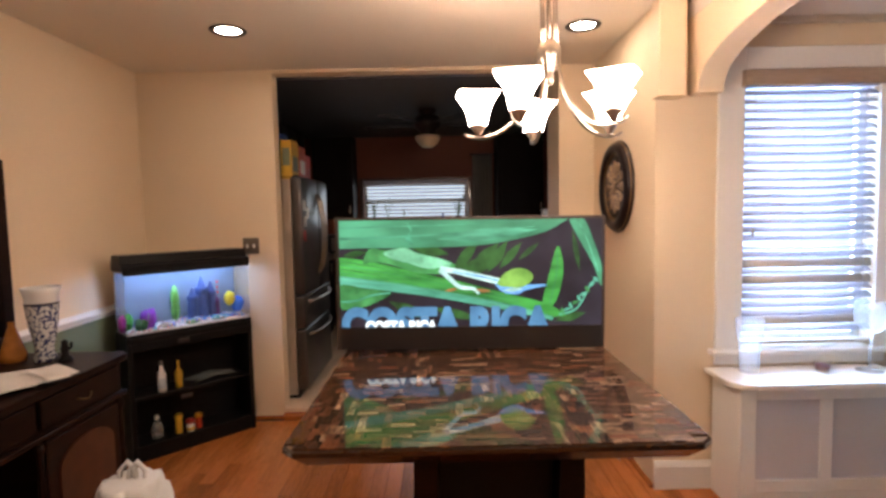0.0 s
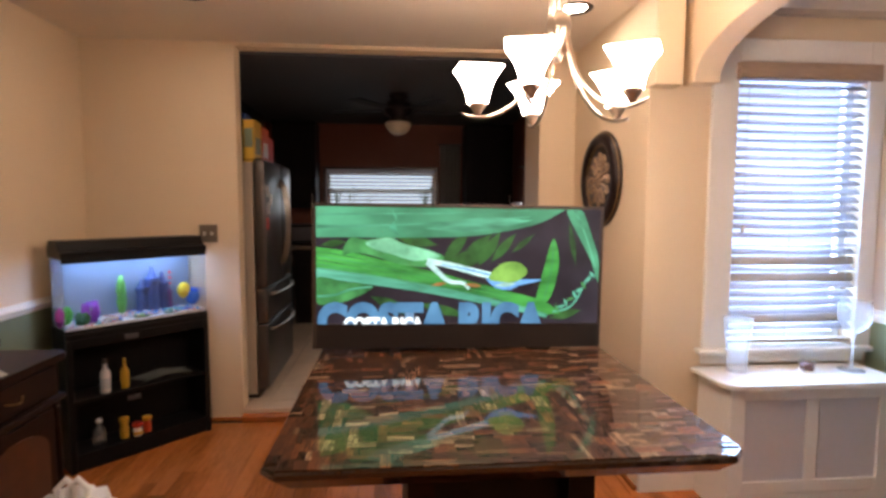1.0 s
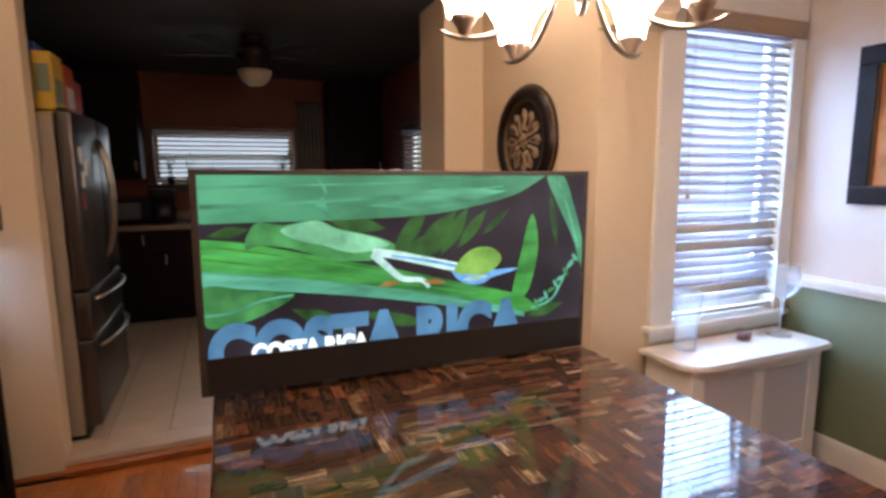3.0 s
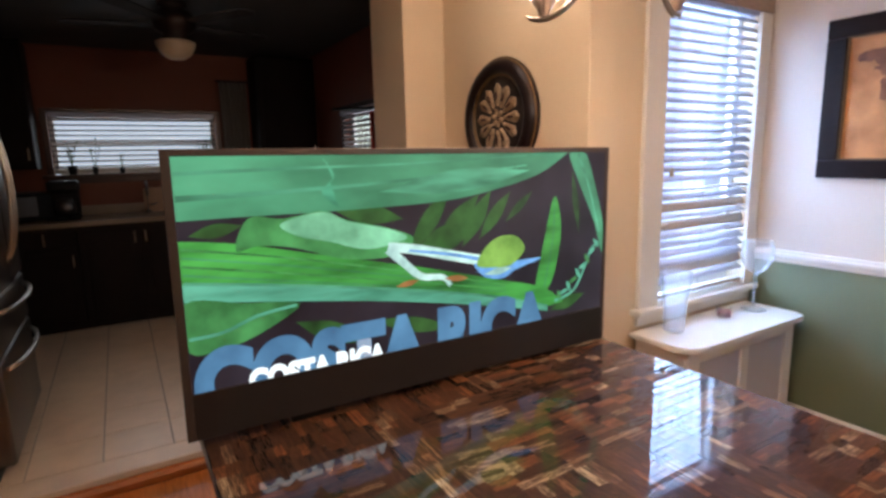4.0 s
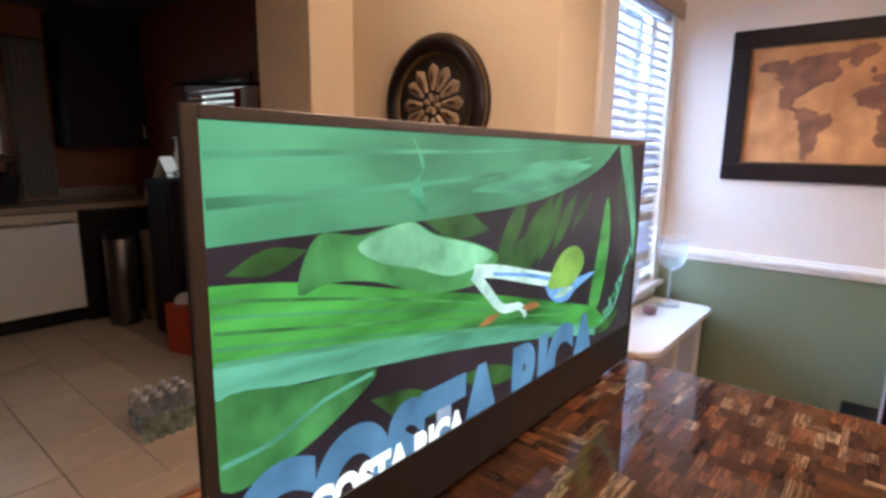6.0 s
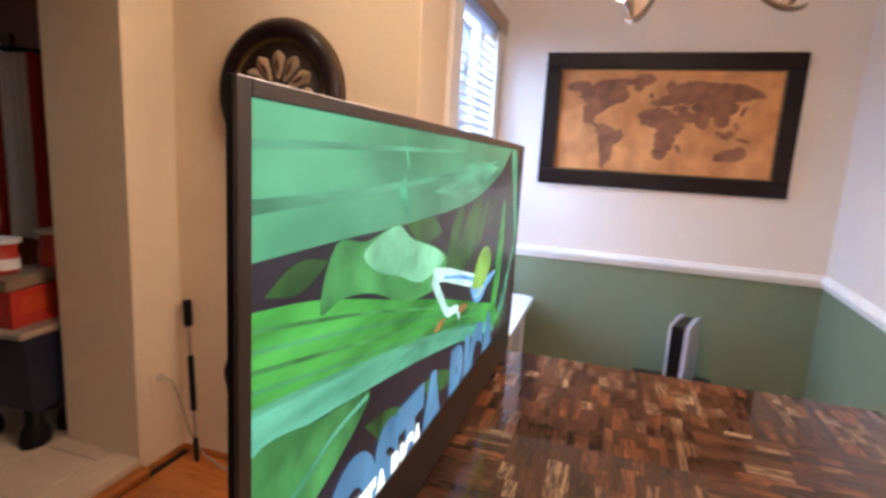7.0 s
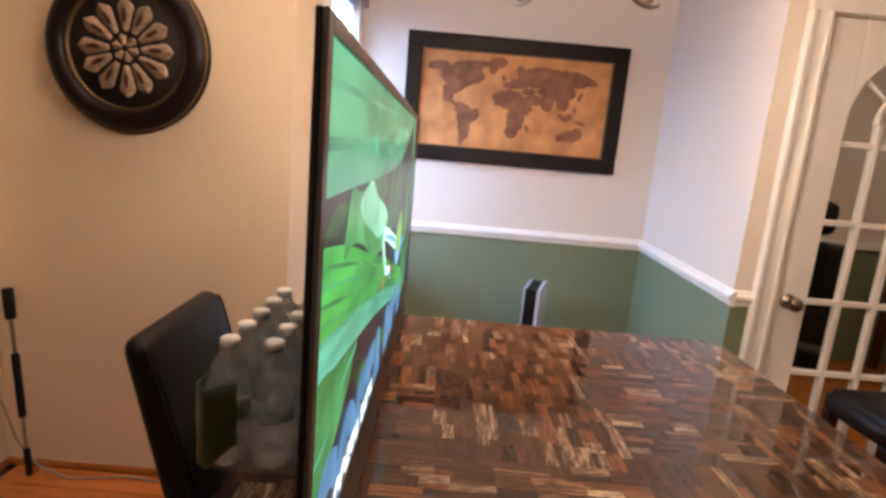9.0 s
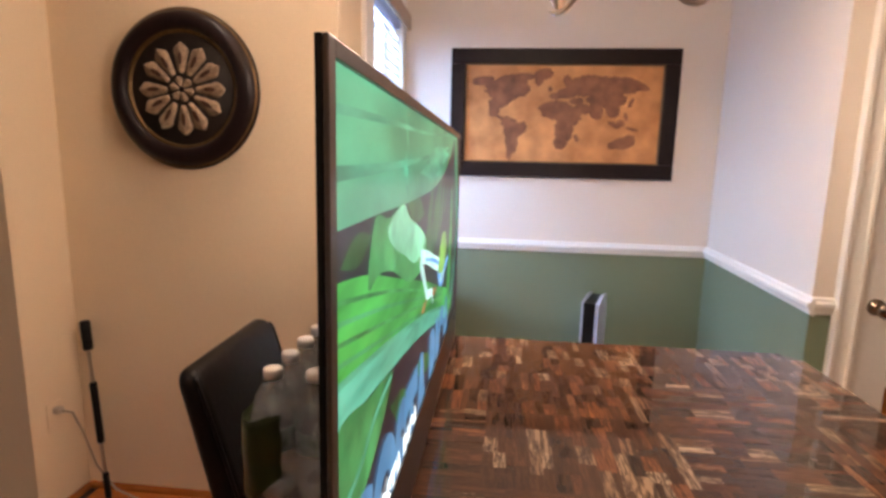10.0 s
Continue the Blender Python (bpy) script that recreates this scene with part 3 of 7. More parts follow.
def dining_table():
    top = thing("dining_table", "counter-height table with glossy petrified-wood mosaic top", "table", (0.142, 1.766, 0))
    hx, hy, c = 0.572, 0.574, 0.035
    rings = []
    b = bmesh.new()
    for inset, z in ((0.004, TZ - 0.004), (0, TZ - 0.010), (0, TZ - 0.022), (0.03, TZ - 0.055), (0.05, TZ - 0.062)):
        ax, ay = hx - inset, hy - inset
        rings.append([b.verts.new((x, y, z)) for x, y in ((-ax + c, -ay), (ax - c, -ay), (ax, -ay + c), (ax, ay - c), (ax - c, ay), (-ax + c, ay), (-ax, ay - c), (-ax, -ay + c))])
    for p, q in zip(rings, rings[1:]):
        for k in range(8):
            b.faces.new((p[k], p[(k + 1) % 8], q[(k + 1) % 8], q[k]))
    b.faces.new(rings[0])
    b.faces.new(rings[-1][::-1])
    slab = part("tabletop", b, M_EDGE, top, "dark stone slab with a sloped under-edge")
    # mosaic pieces: the top is split again and again into chips of about 5 by 9 cm
    rnd = random.Random(4)
    rects = []

    def split(x0, x1, y0, y1, depth):
        w_, h_ = x1 - x0, y1 - y0
        big = max(w_, h_)
        small = min(w_, h_)
        if (small < 0.030 and big < 0.092) or (small < 0.016 and big < 0.12) or (big < 0.09 and small < 0.05 and rnd.random() < 0.22):
            rects.append((x0, x1, y0, y1))
            return
        f = rnd.uniform(0.36, 0.64)
        lengthwise = big > 0.3 or big > 3.4 * small or (big > 2.2 * small and rnd.random() < 0.35)
        if (w_ > h_) == lengthwise:
            m_ = x0 + w_ * f
            split(x0, m_, y0, y1, depth + 1)
            split(m_, x1, y0, y1, depth + 1)
        else:
            m_ = y0 + h_ * f
            split(x0, x1, y0, m_, depth + 1)
            split(x0, x1, m_, y1, depth + 1)
    e = 0.006
    split(-hx + e, hx - e, -hy + e, hy - e, 0)
    chips = []
    for k in range(8):
        unit = bmesh.new()
        box(-0.5, 0.5, -0.5, 0.5, -0.5, 0.5, 0.0, unit)
        layer = unit.loops.layers.uv.new("chip")
        for f in unit.faces:
            for lp in f.loops:
                lp[layer].uv = (lp.vert.co.x + 0.5, lp.vert.co.y + 0.5)
        off = {(sx, sy): (rnd.uniform(-0.01, 0.05) * sx, rnd.uniform(-0.02, 0.12) * sy) for sx in (-1, 1) for sy in (-1, 1)}
        for v in unit.verts:
            ox, oy = off[(1 if v.co.x > 0 else -1, 1 if v.co.y > 0 else -1)]
            v.co.x, v.co.y = v.co.x + ox, v.co.y + oy
        chips.append(finish(unit, "mosaic_piece", M_STONE))
    rest = bmesh.new()
    layer = rest.loops.layers.uv.new("chip")
    rects.sort(key=lambda q: abs((q[0] + q[1]) / 2 + 0.2) + abs((q[2] + q[3]) / 2 + 0.10))
    for i, (x0, x1, y0, y1) in enumerate(rects):
        cx, cy = (x0 + x1) / 2, (y0 + y1) / 2
        if abs(cx) > hx - 0.04 and abs(cy) > hy - 0.04:
            continue
        turn = 0 if (x1 - x0) > (y1 - y0) else 90
        l_, s_ = (x1 - x0, y1 - y0) if turn == 0 else (y1 - y0, x1 - x0)
        if i >= 300:
            g_ = min(x1 - x0, y1 - y0) * 0.12
            lo = [rest.verts.new((x + rnd.uniform(-0.8, 0.15) * g_ * sx, y + rnd.uniform(-0.8, 0.15) * g_ * sy, TZ - 0.006)) for x, y, sx, sy in ((x0, y0, 1, 1), (x1, y0, -1, 1), (x1, y1, -1, -1), (x0, y1, 1, -1))]
            lift = rnd.uniform(0, 0.0006)
            hi = [rest.verts.new((v.co.x, v.co.y, TZ - lift)) for v in lo]
            for f in [rest.faces.new(hi)] + [rest.faces.new((lo[k], lo[(k + 1) % 4], hi[(k + 1) % 4], hi[k])) for k in range(4)]:
                for lp in f.loops:
                    a_, b_ = (lp.vert.co.x - x0) / (x1 - x0), (lp.vert.co.y - y0) / (y1 - y0)
                    lp[layer].uv = (a_, b_) if turn == 0 else (b_, a_)
            continue
        ob = new("mosaic_piece", chips[i % 8])
        ob.parent = slab
        ob.matrix_local = Matrix.Translation((cx, cy, TZ - 0.003 - rnd.uniform(0, 0.0006))) @ Matrix.Rotation(radians(turn), 4, "Z") @ Matrix.Diagonal((l_ - 0.0005, s_ - 0.0005, 0.006, 1))
    tagged(part("mosaic_field", rest, M_STONE, slab, "brown mosaic chips under gloss"), kind="stuff")
    for sx, nm in ((-0.20, "leg"), (0.26, "leg")):
        b = bmesh.new()
        prism([(sx - 0.055, 0.03), (sx + 0.045, 0.03), (sx + 0.035, TZ - 0.062), (sx - 0.035, TZ - 0.062)], -0.30, 0.30, "y", b)
        part(nm, b, M_DARKWOOD, top, "dark wood slab leg")
    part("stretcher", box(-0.165, 0.215, -0.22, 0.22, 0.25, TZ - 0.10, 0.006), M_BLACK, top, "black boxed centre of the base")
    part("foot", box(-0.32, 0.38, -0.36, 0.36, 0.0, 0.045, 0.008), M_DARKWOOD, top, "dark wood base plate")


dining_table()


def television():
    x0, x1, z0, z1 = -0.455, 0.705, 0.897, 1.470
    tv = thing("television", "large thin flat television showing green leaves, standing on the table", "television", (0.125, 2.145, z0))
    lean = 0.6
    tv.matrix_world = pose(0.125, 2.145, z0, 0, lean, 0)
    ox, oz = -0.125, -z0

    def bx(a0, a1, y0, y1, c0, c1, bev=0.0):
        return box(a0 + ox, a1 + ox, y0, y1, c0 + oz, c1 + oz, bev)
    part("panel_body", bx(x0, x1, -0.003, 0.0025, z0, z1, 0.001), M_BLACK, tv)
    part("rear_housing", bx(x0 + 0.12, x1 - 0.12, 0.0027, 0.03, z0 + 0.0, z0 + 0.36, 0.006), M_BLACK, tv, "black plastic rear housing")
    for a0, a1, c0, c1 in ((x0, x0 + 0.016, z0, z1), (x1 - 0.011, x1, z0, z1), (x0 + 0.016, x1 - 0.011, z1 - 0.013, z1)):
        part("bezel", bx(a0, a1, -0.0075, -0.0032, c0, c1, 0.001), M_BEZEL, tv)
    part("bottom_bezel", bx(x0 + 0.016, x1 - 0.011, -0.0075, -0.0032, z0, z0 + 0.098, 0.001), M_LOWBEZ, tv, "wide dark lower bezel")
    for fx in (-0.20, 0.45):
        part("foot", bx(fx - 0.05, fx + 0.05, -0.004, 0.028, TZ + 0.0012 + (fx - 0.125) * math.tan(radians(lean)), z0 + 0.004, 0.002), M_BLACK, tv)
    # the lit picture
    sx0, sx1, sz0, sz1 = x0 + 0.016, x1 - 0.011, z0 + 0.098, z1 - 0.013
    W_, H_ = sx1 - sx0, sz1 - sz0
    screen = part("screen", bx(sx0 - 0.002, sx1 + 0.002, -0.0036, -0.0031, sz0 - 0.06, sz1 + 0.002), picture("screen_dark", (0.010, 0.006, 0.012), 1.0, 0.7, 6, (0.028, 0.022, 0.032)), tv, "lit screen")
    layer = [0]

    def shape(outline, material, name="picture_leaf"):
        layer[0] += 1
        d = -0.0037 - 0.00003 * layer[0]
        b = bmesh.new()
        vs = [b.verts.new((sx0 + ox + u * W_, d, sz0 + oz + v * H_)) for u, v in outline]
        f = b.faces.new(vs)
        bmesh.ops.triangulate(b, faces=[f])
        return part(name, b, material, screen)

    def band(u0, u1, top, low, n=24):
        """The region between two curves top(s), low(s), s from 0 to 1 along u."""
        up = [(u0 + (u1 - u0) * k / n, min(1.0, max(-0.1, top(k / n)))) for k in range(n + 1)]
        dn = [(u0 + (u1 - u0) * k / n, min(1.0, max(-0.1, low(k / n)))) for k in range(n, -1, -1)]
        return up + dn

    def lens(cu, cv, length, width, turn, n=14):
        """A pointed leaf outline, in units of the picture's height."""
        pts = []
        for k in range(n):
            s = k / n
            pts.append((s - 0.5, 0.5 * math.sin(math.pi * s) ** 1.2))
        for k in range(n):
            s = 1 - k / n
            pts.append((s - 0.5, -0.5 * math.sin(math.pi * s) ** 1.2))
        ca, sa = math.cos(radians(turn)), math.sin(radians(turn))
        asp = H_ / W_
        return [(min(0.999, max(0.001, cu + asp * (a * length * ca - c * width * sa))), min(0.999, max(-0.1, cv + a * length * sa + c * width * ca))) for a, c in pts]
    def flow(points, n=5, closed=True):
        """A soft curve through a few corners."""
        k_ = len(points)
        out = []
        for i in range(k_ if closed else k_ - 1):
            p = [points[(i + d) % k_] if closed else points[min(k_ - 1, max(0, i + d))] for d in (-1, 0, 1, 2)]
            for j in range(n):
                s = j / n
                out.append(tuple(0.5 * (2 * p[1][c] + (p[2][c] - p[0][c]) * s + (2 * p[0][c] - 5 * p[1][c] + 4 * p[2][c] - p[3][c]) * s * s + (3 * p[1][c] - p[0][c] - 3 * p[2][c] + p[3][c]) * s ** 3) for c in (0, 1)))
        if not closed:
            out.append(points[-1])
        return [(min(0.999, max(0.001, u)), min(0.999, max(-0.1, v))) for u, v in out]

    def ribbon(points, width, taper=0.0):
        """A strip along a soft line, narrowing by taper towards its end."""
        line = flow(points, 6, False)
        up, dn = [], []
        asp = H_ / W_
        for i, (u, v) in enumerate(line):
            q, r = line[max(0, i - 1)], line[min(len(line) - 1, i + 1)]
            du, dv = (r[0] - q[0]) / asp, r[1] - q[1]
            d_ = math.hypot(du, dv) or 1.0
            w_ = width * (1 - taper * i / (len(line) - 1)) / 2
            up.append((u - dv / d_ * w_ * asp, v + du / d_ * w_))
            dn.append((u + dv / d_ * w_ * asp, v - du / d_ * w_))
        return [(min(0.999, max(0.001, u)), min(0.999, max(-0.1, v))) for u, v in up + dn[::-1]]
    LONG = (0.6, 1, 3)
    g_top = picture("picture_teal_leaf", (0.020, 0.120, 0.052), 1.15, 0.6, 4.5, (0.078, 0.31, 0.17), (0.7, 1, 1.6))
    g_mid = picture("picture_bright_leaf", (0.012, 0.13, 0.014), 1.2, 0.7, 9.0, (0.055, 0.30, 0.055), LONG)
    g_teal = picture("picture_pale_stripe", (0.030, 0.18, 0.10), 1.2, 0.5, 9.0, (0.10, 0.36, 0.25), LONG)
    g_dark = picture("picture_shade_leaf", (0.010, 0.040, 0.012), 1.2, 0.7, 14.0, (0.034, 0.11, 0.026))
    g_low = picture("picture_low_leaf", (0.018, 0.12, 0.030), 1.2, 0.7, 12.0, (0.07, 0.29, 0.09))
    g_pale = picture("picture_pale_form", (0.030, 0.19, 0.070), 1.2, 0.7, 11.0, (0.22, 0.56, 0.34))
    g_sheen = picture("picture_leaf_sheen", (0.026, 0.145, 0.068), 1.2, 0.7, 8.0, (0.092, 0.35, 0.21), LONG)
    g_lime = picture("picture_lime_form", (0.06, 0.20, 0.02), 1.2, 0.6, 14.0, (0.24, 0.45, 0.09))
    g_vein = picture("picture_leaf_vein", (0.015, 0.100, 0.036), 1.2, 0.6, 9.0, (0.05, 0.24, 0.09), LONG)
    t_pale = picture("picture_light_form", (0.14, 0.36, 0.36), 1.2, 0.5, 18.0, (0.56, 0.78, 0.72))
    t_blue2 = picture("picture_blue_form", (0.03, 0.15, 0.46), 1.2, 0.5, 14.0, (0.16, 0.38, 0.68))
    t_rust = picture("picture_rust_form", (0.16, 0.07, 0.02), 1.2, 0.5, 14.0, (0.30, 0.14, 0.05))
    t_blue = picture("picture_blue_letters", (0.045, 0.13, 0.26), 1.1, 0.4, 8.0, (0.10, 0.25, 0.42))
    t_white = picture("picture_white_letters", (0.80, 0.88, 0.92), 1.0, 0.03)
    # blurred leaves in the shade behind
    for cu, cv, ln, wd, tn in ((0.48, 0.66, 0.42, 0.10, 52), (0.55, 0.64, 0.40, 0.12, 46), (0.60, 0.65, 0.36, 0.10, 58), (0.65, 0.66, 0.34, 0.08, 50), (0.52, 0.56, 0.36, 0.14, 12), (0.34, 0.72, 0.40, 0.10, -12), (0.72, 0.70, 0.26, 0.05, 40), (0.90, 0.70, 0.40, 0.05, 100), (0.06, 0.69, 0.22, 0.06, 8), (0.26, 0.16, 0.40, 0.10, -24), (0.44, 0.12, 0.50, 0.08, -14), (0.88, 0.08, 0.30, 0.08, 14)):
        shape(lens(cu, cv, ln, wd, tn), g_dark)
    # broad leaf along the top, its veins and its lit lower edge
    edge = flow([(0.001, 0.74), (0.12, 0.742), (0.277, 0.741), (0.51, 0.756), (0.65, 0.802), (0.78, 0.88), (0.87, 0.998)], 6, False)
    shape([(0.001, 0.999)] + edge + [(0.87, 0.999)], g_top)
    for v0, v1, wd in ((0.93, 0.985, 0.018), (0.83, 0.93, 0.026)):
        shape(ribbon([(0.003, v0), (0.18, v0 + 0.012), (0.42, v0 + 0.4 * (v1 - v0)), (0.74, v1)], wd, 0.75), g_sheen, "picture_vein")
    shape(lens(0.56, 0.86, 0.95, 0.12, 5), g_sheen, "picture_sheen")
    shape(ribbon([(0.255, 0.985), (0.275, 0.90), (0.250, 0.83), (0.285, 0.75)], 0.005, 0.3), g_sheen, "picture_thread")
    # middle leaf with its pale lower rim
    rise = flow([(0.001, 0.658), (0.10, 0.625), (0.273, 0.525), (0.459, 0.42), (0.651, 0.296), (0.794, 0.201), (0.865, 0.086)], 5, False)
    fall = flow([(0.813, 0.075), (0.622, 0.209), (0.384, 0.328), (0.169, 0.419), (0.001, 0.478)], 5, False)
    shape(rise + fall, g_mid)
    for k in range(4):
        shape(ribbon([(0.003, 0.625 - 0.036 * k), (0.18, 0.545 - 0.036 * k), (0.42, 0.41 - 0.026 * k), (0.68, 0.255 - 0.014 * k)], 0.010, 0.5), (g_low, g_vein)[k % 2], "picture_vein")
    low = flow([(0.001, 0.401), (0.167, 0.347), (0.383, 0.267), (0.608, 0.159), (0.813, 0.045)], 5, False)
    shape(fall + low, g_teal)
    shape(ribbon([(0.813, 0.078), (0.622, 0.212), (0.384, 0.331), (0.169, 0.422), (0.003, 0.481)], 0.014), g_sheen, "picture_vein")
    shape(flow([(0.001, 0.397), (0.10, 0.365), (0.196, 0.327), (0.135, 0.231), (0.068, 0.179), (0.002, 0.184)]), g_low)
    shape(ribbon([(0.19, 0.322), (0.12, 0.30), (0.06, 0.25), (0.003, 0.24)], 0.014), g_teal, "picture_vein")
    # pale and lime forms lying on it
    shape(flow([(0.09, 0.60), (0.115, 0.735), (0.176, 0.723), (0.248, 0.746), (0.298, 0.695), (0.387, 0.638), (0.441, 0.575), (0.40, 0.50), (0.317, 0.500), (0.263, 0.527), (0.192, 0.588), (0.13, 0.61)]), g_low, "picture_pale_shape")
    shape(flow([(0.17, 0.70), (0.248, 0.742), (0.298, 0.690), (0.387, 0.634), (0.425, 0.58), (0.34, 0.545), (0.26, 0.60), (0.20, 0.64)]), g_pale, "picture_pale_shape")
    shape(ribbon([(0.62, 0.41), (0.53, 0.465), (0.45, 0.515), (0.382, 0.545)], 0.060, 0.2), t_pale, "picture_pale_bar")
    shape(ribbon([(0.62, 0.415), (0.53, 0.47), (0.43, 0.515)], 0.022, 0.5), t_blue2, "picture_blue_bar")
    shape(ribbon([(0.382, 0.535), (0.415, 0.46), (0.458, 0.372), (0.51, 0.352), (0.53, 0.30)], 0.050, 0.5), t_pale, "picture_pale_bar")
    shape(lens(0.425, 0.345, 0.14, 0.03, 8), t_rust, "picture_rust_shape")
    shape(lens(0.545, 0.335, 0.16, 0.035, -6), t_rust, "picture_rust_shape")
    shape(flow([(0.593, 0.400), (0.651, 0.385), (0.789, 0.385), (0.712, 0.335), (0.674, 0.295), (0.622, 0.317)]), t_blue2, "picture_blue_shape")
    shape(lens(0.66, 0.34, 0.20, 0.04, 4), t_pale, "picture_pale_shape")
    shape(flow([(0.60, 0.39), (0.622, 0.48), (0.66, 0.535), (0.71, 0.53), (0.738, 0.45), (0.697, 0.365), (0.645, 0.365)]), g_lime, "picture_leaf")
    # upright leaves and a curled sprig at the edge
    shape(flow([(0.875, 0.998), (0.927, 0.998), (0.965, 0.80), (0.998, 0.55), (0.998, 0.36), (0.964, 0.576), (0.904, 0.839)]), g_top)
    shape(ribbon([(0.905, 0.99), (0.945, 0.78), (0.985, 0.50)], 0.014), g_sheen, "picture_vein")
    shape(flow([(0.829, 0.746), (0.852, 0.533), (0.828, 0.251), (0.787, 0.146), (0.772, 0.208), (0.795, 0.458)]), g_mid)
    shape(ribbon([(0.829, 0.72), (0.826, 0.50), (0.80, 0.20)], 0.010), g_vein, "picture_vein")
    shape(ribbon([(0.835, 0.10), (0.90, 0.15), (0.942, 0.312), (0.958, 0.398), (0.985, 0.43)], 0.020, 0.5), g_teal, "picture_sprig")
    for k in range(9):
        s_ = k / 8
        shape(lens(0.85 + 0.125 * s_, 0.13 + 0.30 * s_ ** 1.3, 0.085, 0.028, (110, 15)[k % 2] + 20 * s_), (g_teal, g_low)[k % 3 == 0], "picture_leaf")

    def letters(text, u, v, height, width_u, material, name):
        layer[0] += 1
        cu = bpy.data.curves.new(name, "FONT")
        cu.body, cu.size, cu.offset = text, 1.0, 0.065
        tmp = new(name, cu)
        bpy.context.view_layer.update()
        me = bpy.data.meshes.new_from_object(tmp.evaluated_get(bpy.context.evaluated_depsgraph_get()))
        bpy.data.objects.remove(tmp)
        xs = [q.co.x for q in me.vertices]
        ys = [q.co.y for q in me.vertices]
        kx, ky = width_u * W_ / (max(xs) - min(xs)), height * H_ / (max(ys) - min(ys))
        d = -0.0037 - 0.00003 * layer[0]
        for q in me.vertices:
            q.co = Vector((sx0 + ox + u * W_ + (q.co.x - min(xs)) * kx, d, sz0 + oz + v * H_ + (q.co.y - min(ys)) * ky))
        me.materials.clear()
        me.materials.append(material)
        ob = new(name, me)
        ob.parent = screen
        return ob
    letters("COSTA RICA", 0.004, -0.150, 0.340, 0.81, t_blue, "picture_large_letters")
    letters("COSTA RICA", 0.095, -0.055, 0.115, 0.275, t_white, "picture_small_letters")
    return tv


television()

# ---- lamps ----


def chandelier():
    cx, cy = 0.405, 1.80
    top = thing("chandelier", "brushed nickel chandelier with five lit frosted glass shades", "chandelier", (cx, cy, -0.026))
    part("canopy", lathe([(0, CEIL + 0.026), (0.065, CEIL + 0.026), (0.065, CEIL + 0.014), (0.045, CEIL - 0.004), (0.012, CEIL - 0.014), (0, CEIL - 0.014)], 28), M_NICKEL, top, "", True)
    part("stem", tube([(0, 0, CEIL - 0.01), (0, 0, 2.02)], 0.009, 12), M_NICKEL, top, "", True)
    for k in range(4):
        a = radians(45 + 90 * k)
        part("stem_rod", tube([(0.032 * math.cos(a), 0.032 * math.sin(a), 2.40), (0.032 * math.cos(a), 0.032 * math.sin(a), 2.07)], 0.0045, 8), M_NICKEL, top, "", True)
    part("hub", lathe([(0, 2.12), (0.03, 2.115), (0.042, 2.09), (0.042, 2.07), (0.028, 2.04), (0.02, 2.02), (0.014, 2.0), (0.018, 1.985), (0.01, 1.965), (0, 1.96)], 24), M_NICKEL, top, "", True)
    part("upper_ring", lathe([(0.0, 2.41), (0.04, 2.41), (0.042, 2.40), (0.04, 2.39), (0.0, 2.39)], 24), M_NICKEL, top, "", True)
    arm_b = []
    for k in range(25):
        s = radians(90) * k / 24
        arm_b.append((0.036 + 0.215 * (1 - math.cos(s)), 0, 2.09 - 0.30 * math.sin(s)))
    arm_b += [(0.275, 0, 1.792), (0.30, 0, 1.798), (0.318, 0, 1.808)]
    me_arm = finish(tube(arm_b, [0.0068] * (len(arm_b) - 2) + [0.005, 0.003], 10), "arm", M_NICKEL, True)
    me_cup = finish(lathe([(0, 1.797), (0.012, 1.80), (0.016, 1.812), (0.026, 1.825), (0.031, 1.838), (0.029, 1.842), (0, 1.842)], 20), "lamp_cup", M_CUP, True)
    # square flared shade with thickness
    b = bmesh.new()
    prof = []
    for k in range(9):
        u = k / 8
        prof.append((0.030 + 0.010 * u + 0.035 * u ** 2.2, 1.838 + 0.114 * u))
    outer = prof
    inner = [(h - 0.004, z) for h, z in reversed(prof)]
    rings = []
    for h, z in outer + inner:
        r = h * 0.22
        rings.append([b.verts.new((x, y, z)) for x, y in rounded_rect(-h, h, -h, h, r, 2)])
    for p, q in zip(rings, rings[1:]):
        for k in range(len(p)):
            b.faces.new((p[k], p[(k + 1) % len(p)], q[(k + 1) % len(p)], q[k]))
    b.faces.new(rings[0][::-1])
    b.faces.new(rings[-1])
    me_shade = finish(b, "shade", M_SHADE, False)
    for k in range(5):
        a = 21 + 72 * k
        arm = new("arm", me_arm)
        arm.parent = top
        arm.matrix_local = pose(0, 0, 0, 0, 0, a)
        for nm, me in (("lamp_cup", me_cup), ("shade", me_shade)):
            o = new(nm, me)
            o.parent = arm
            o.matrix_local = pose(0.262, 0, 0, 0, 0, 20)
    return top


chandelier()


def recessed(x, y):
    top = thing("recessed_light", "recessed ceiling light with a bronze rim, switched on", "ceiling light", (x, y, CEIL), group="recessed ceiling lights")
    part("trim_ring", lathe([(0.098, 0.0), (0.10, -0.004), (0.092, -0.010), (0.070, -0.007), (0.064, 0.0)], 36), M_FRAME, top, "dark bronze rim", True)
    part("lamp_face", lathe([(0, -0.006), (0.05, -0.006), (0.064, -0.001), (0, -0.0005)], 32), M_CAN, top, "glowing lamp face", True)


recessed(-1.14, 2.87)
recessed(0.82, 2.90)
# three more, never in view, added beyond the two above
recessed(-1.14, 0.4)
recessed(0.6, -1.2)
recessed(-1.14, -1.6)
# unseen lamps added to brighten the room behind the glazed door
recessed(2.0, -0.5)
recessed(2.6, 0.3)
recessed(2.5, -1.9)


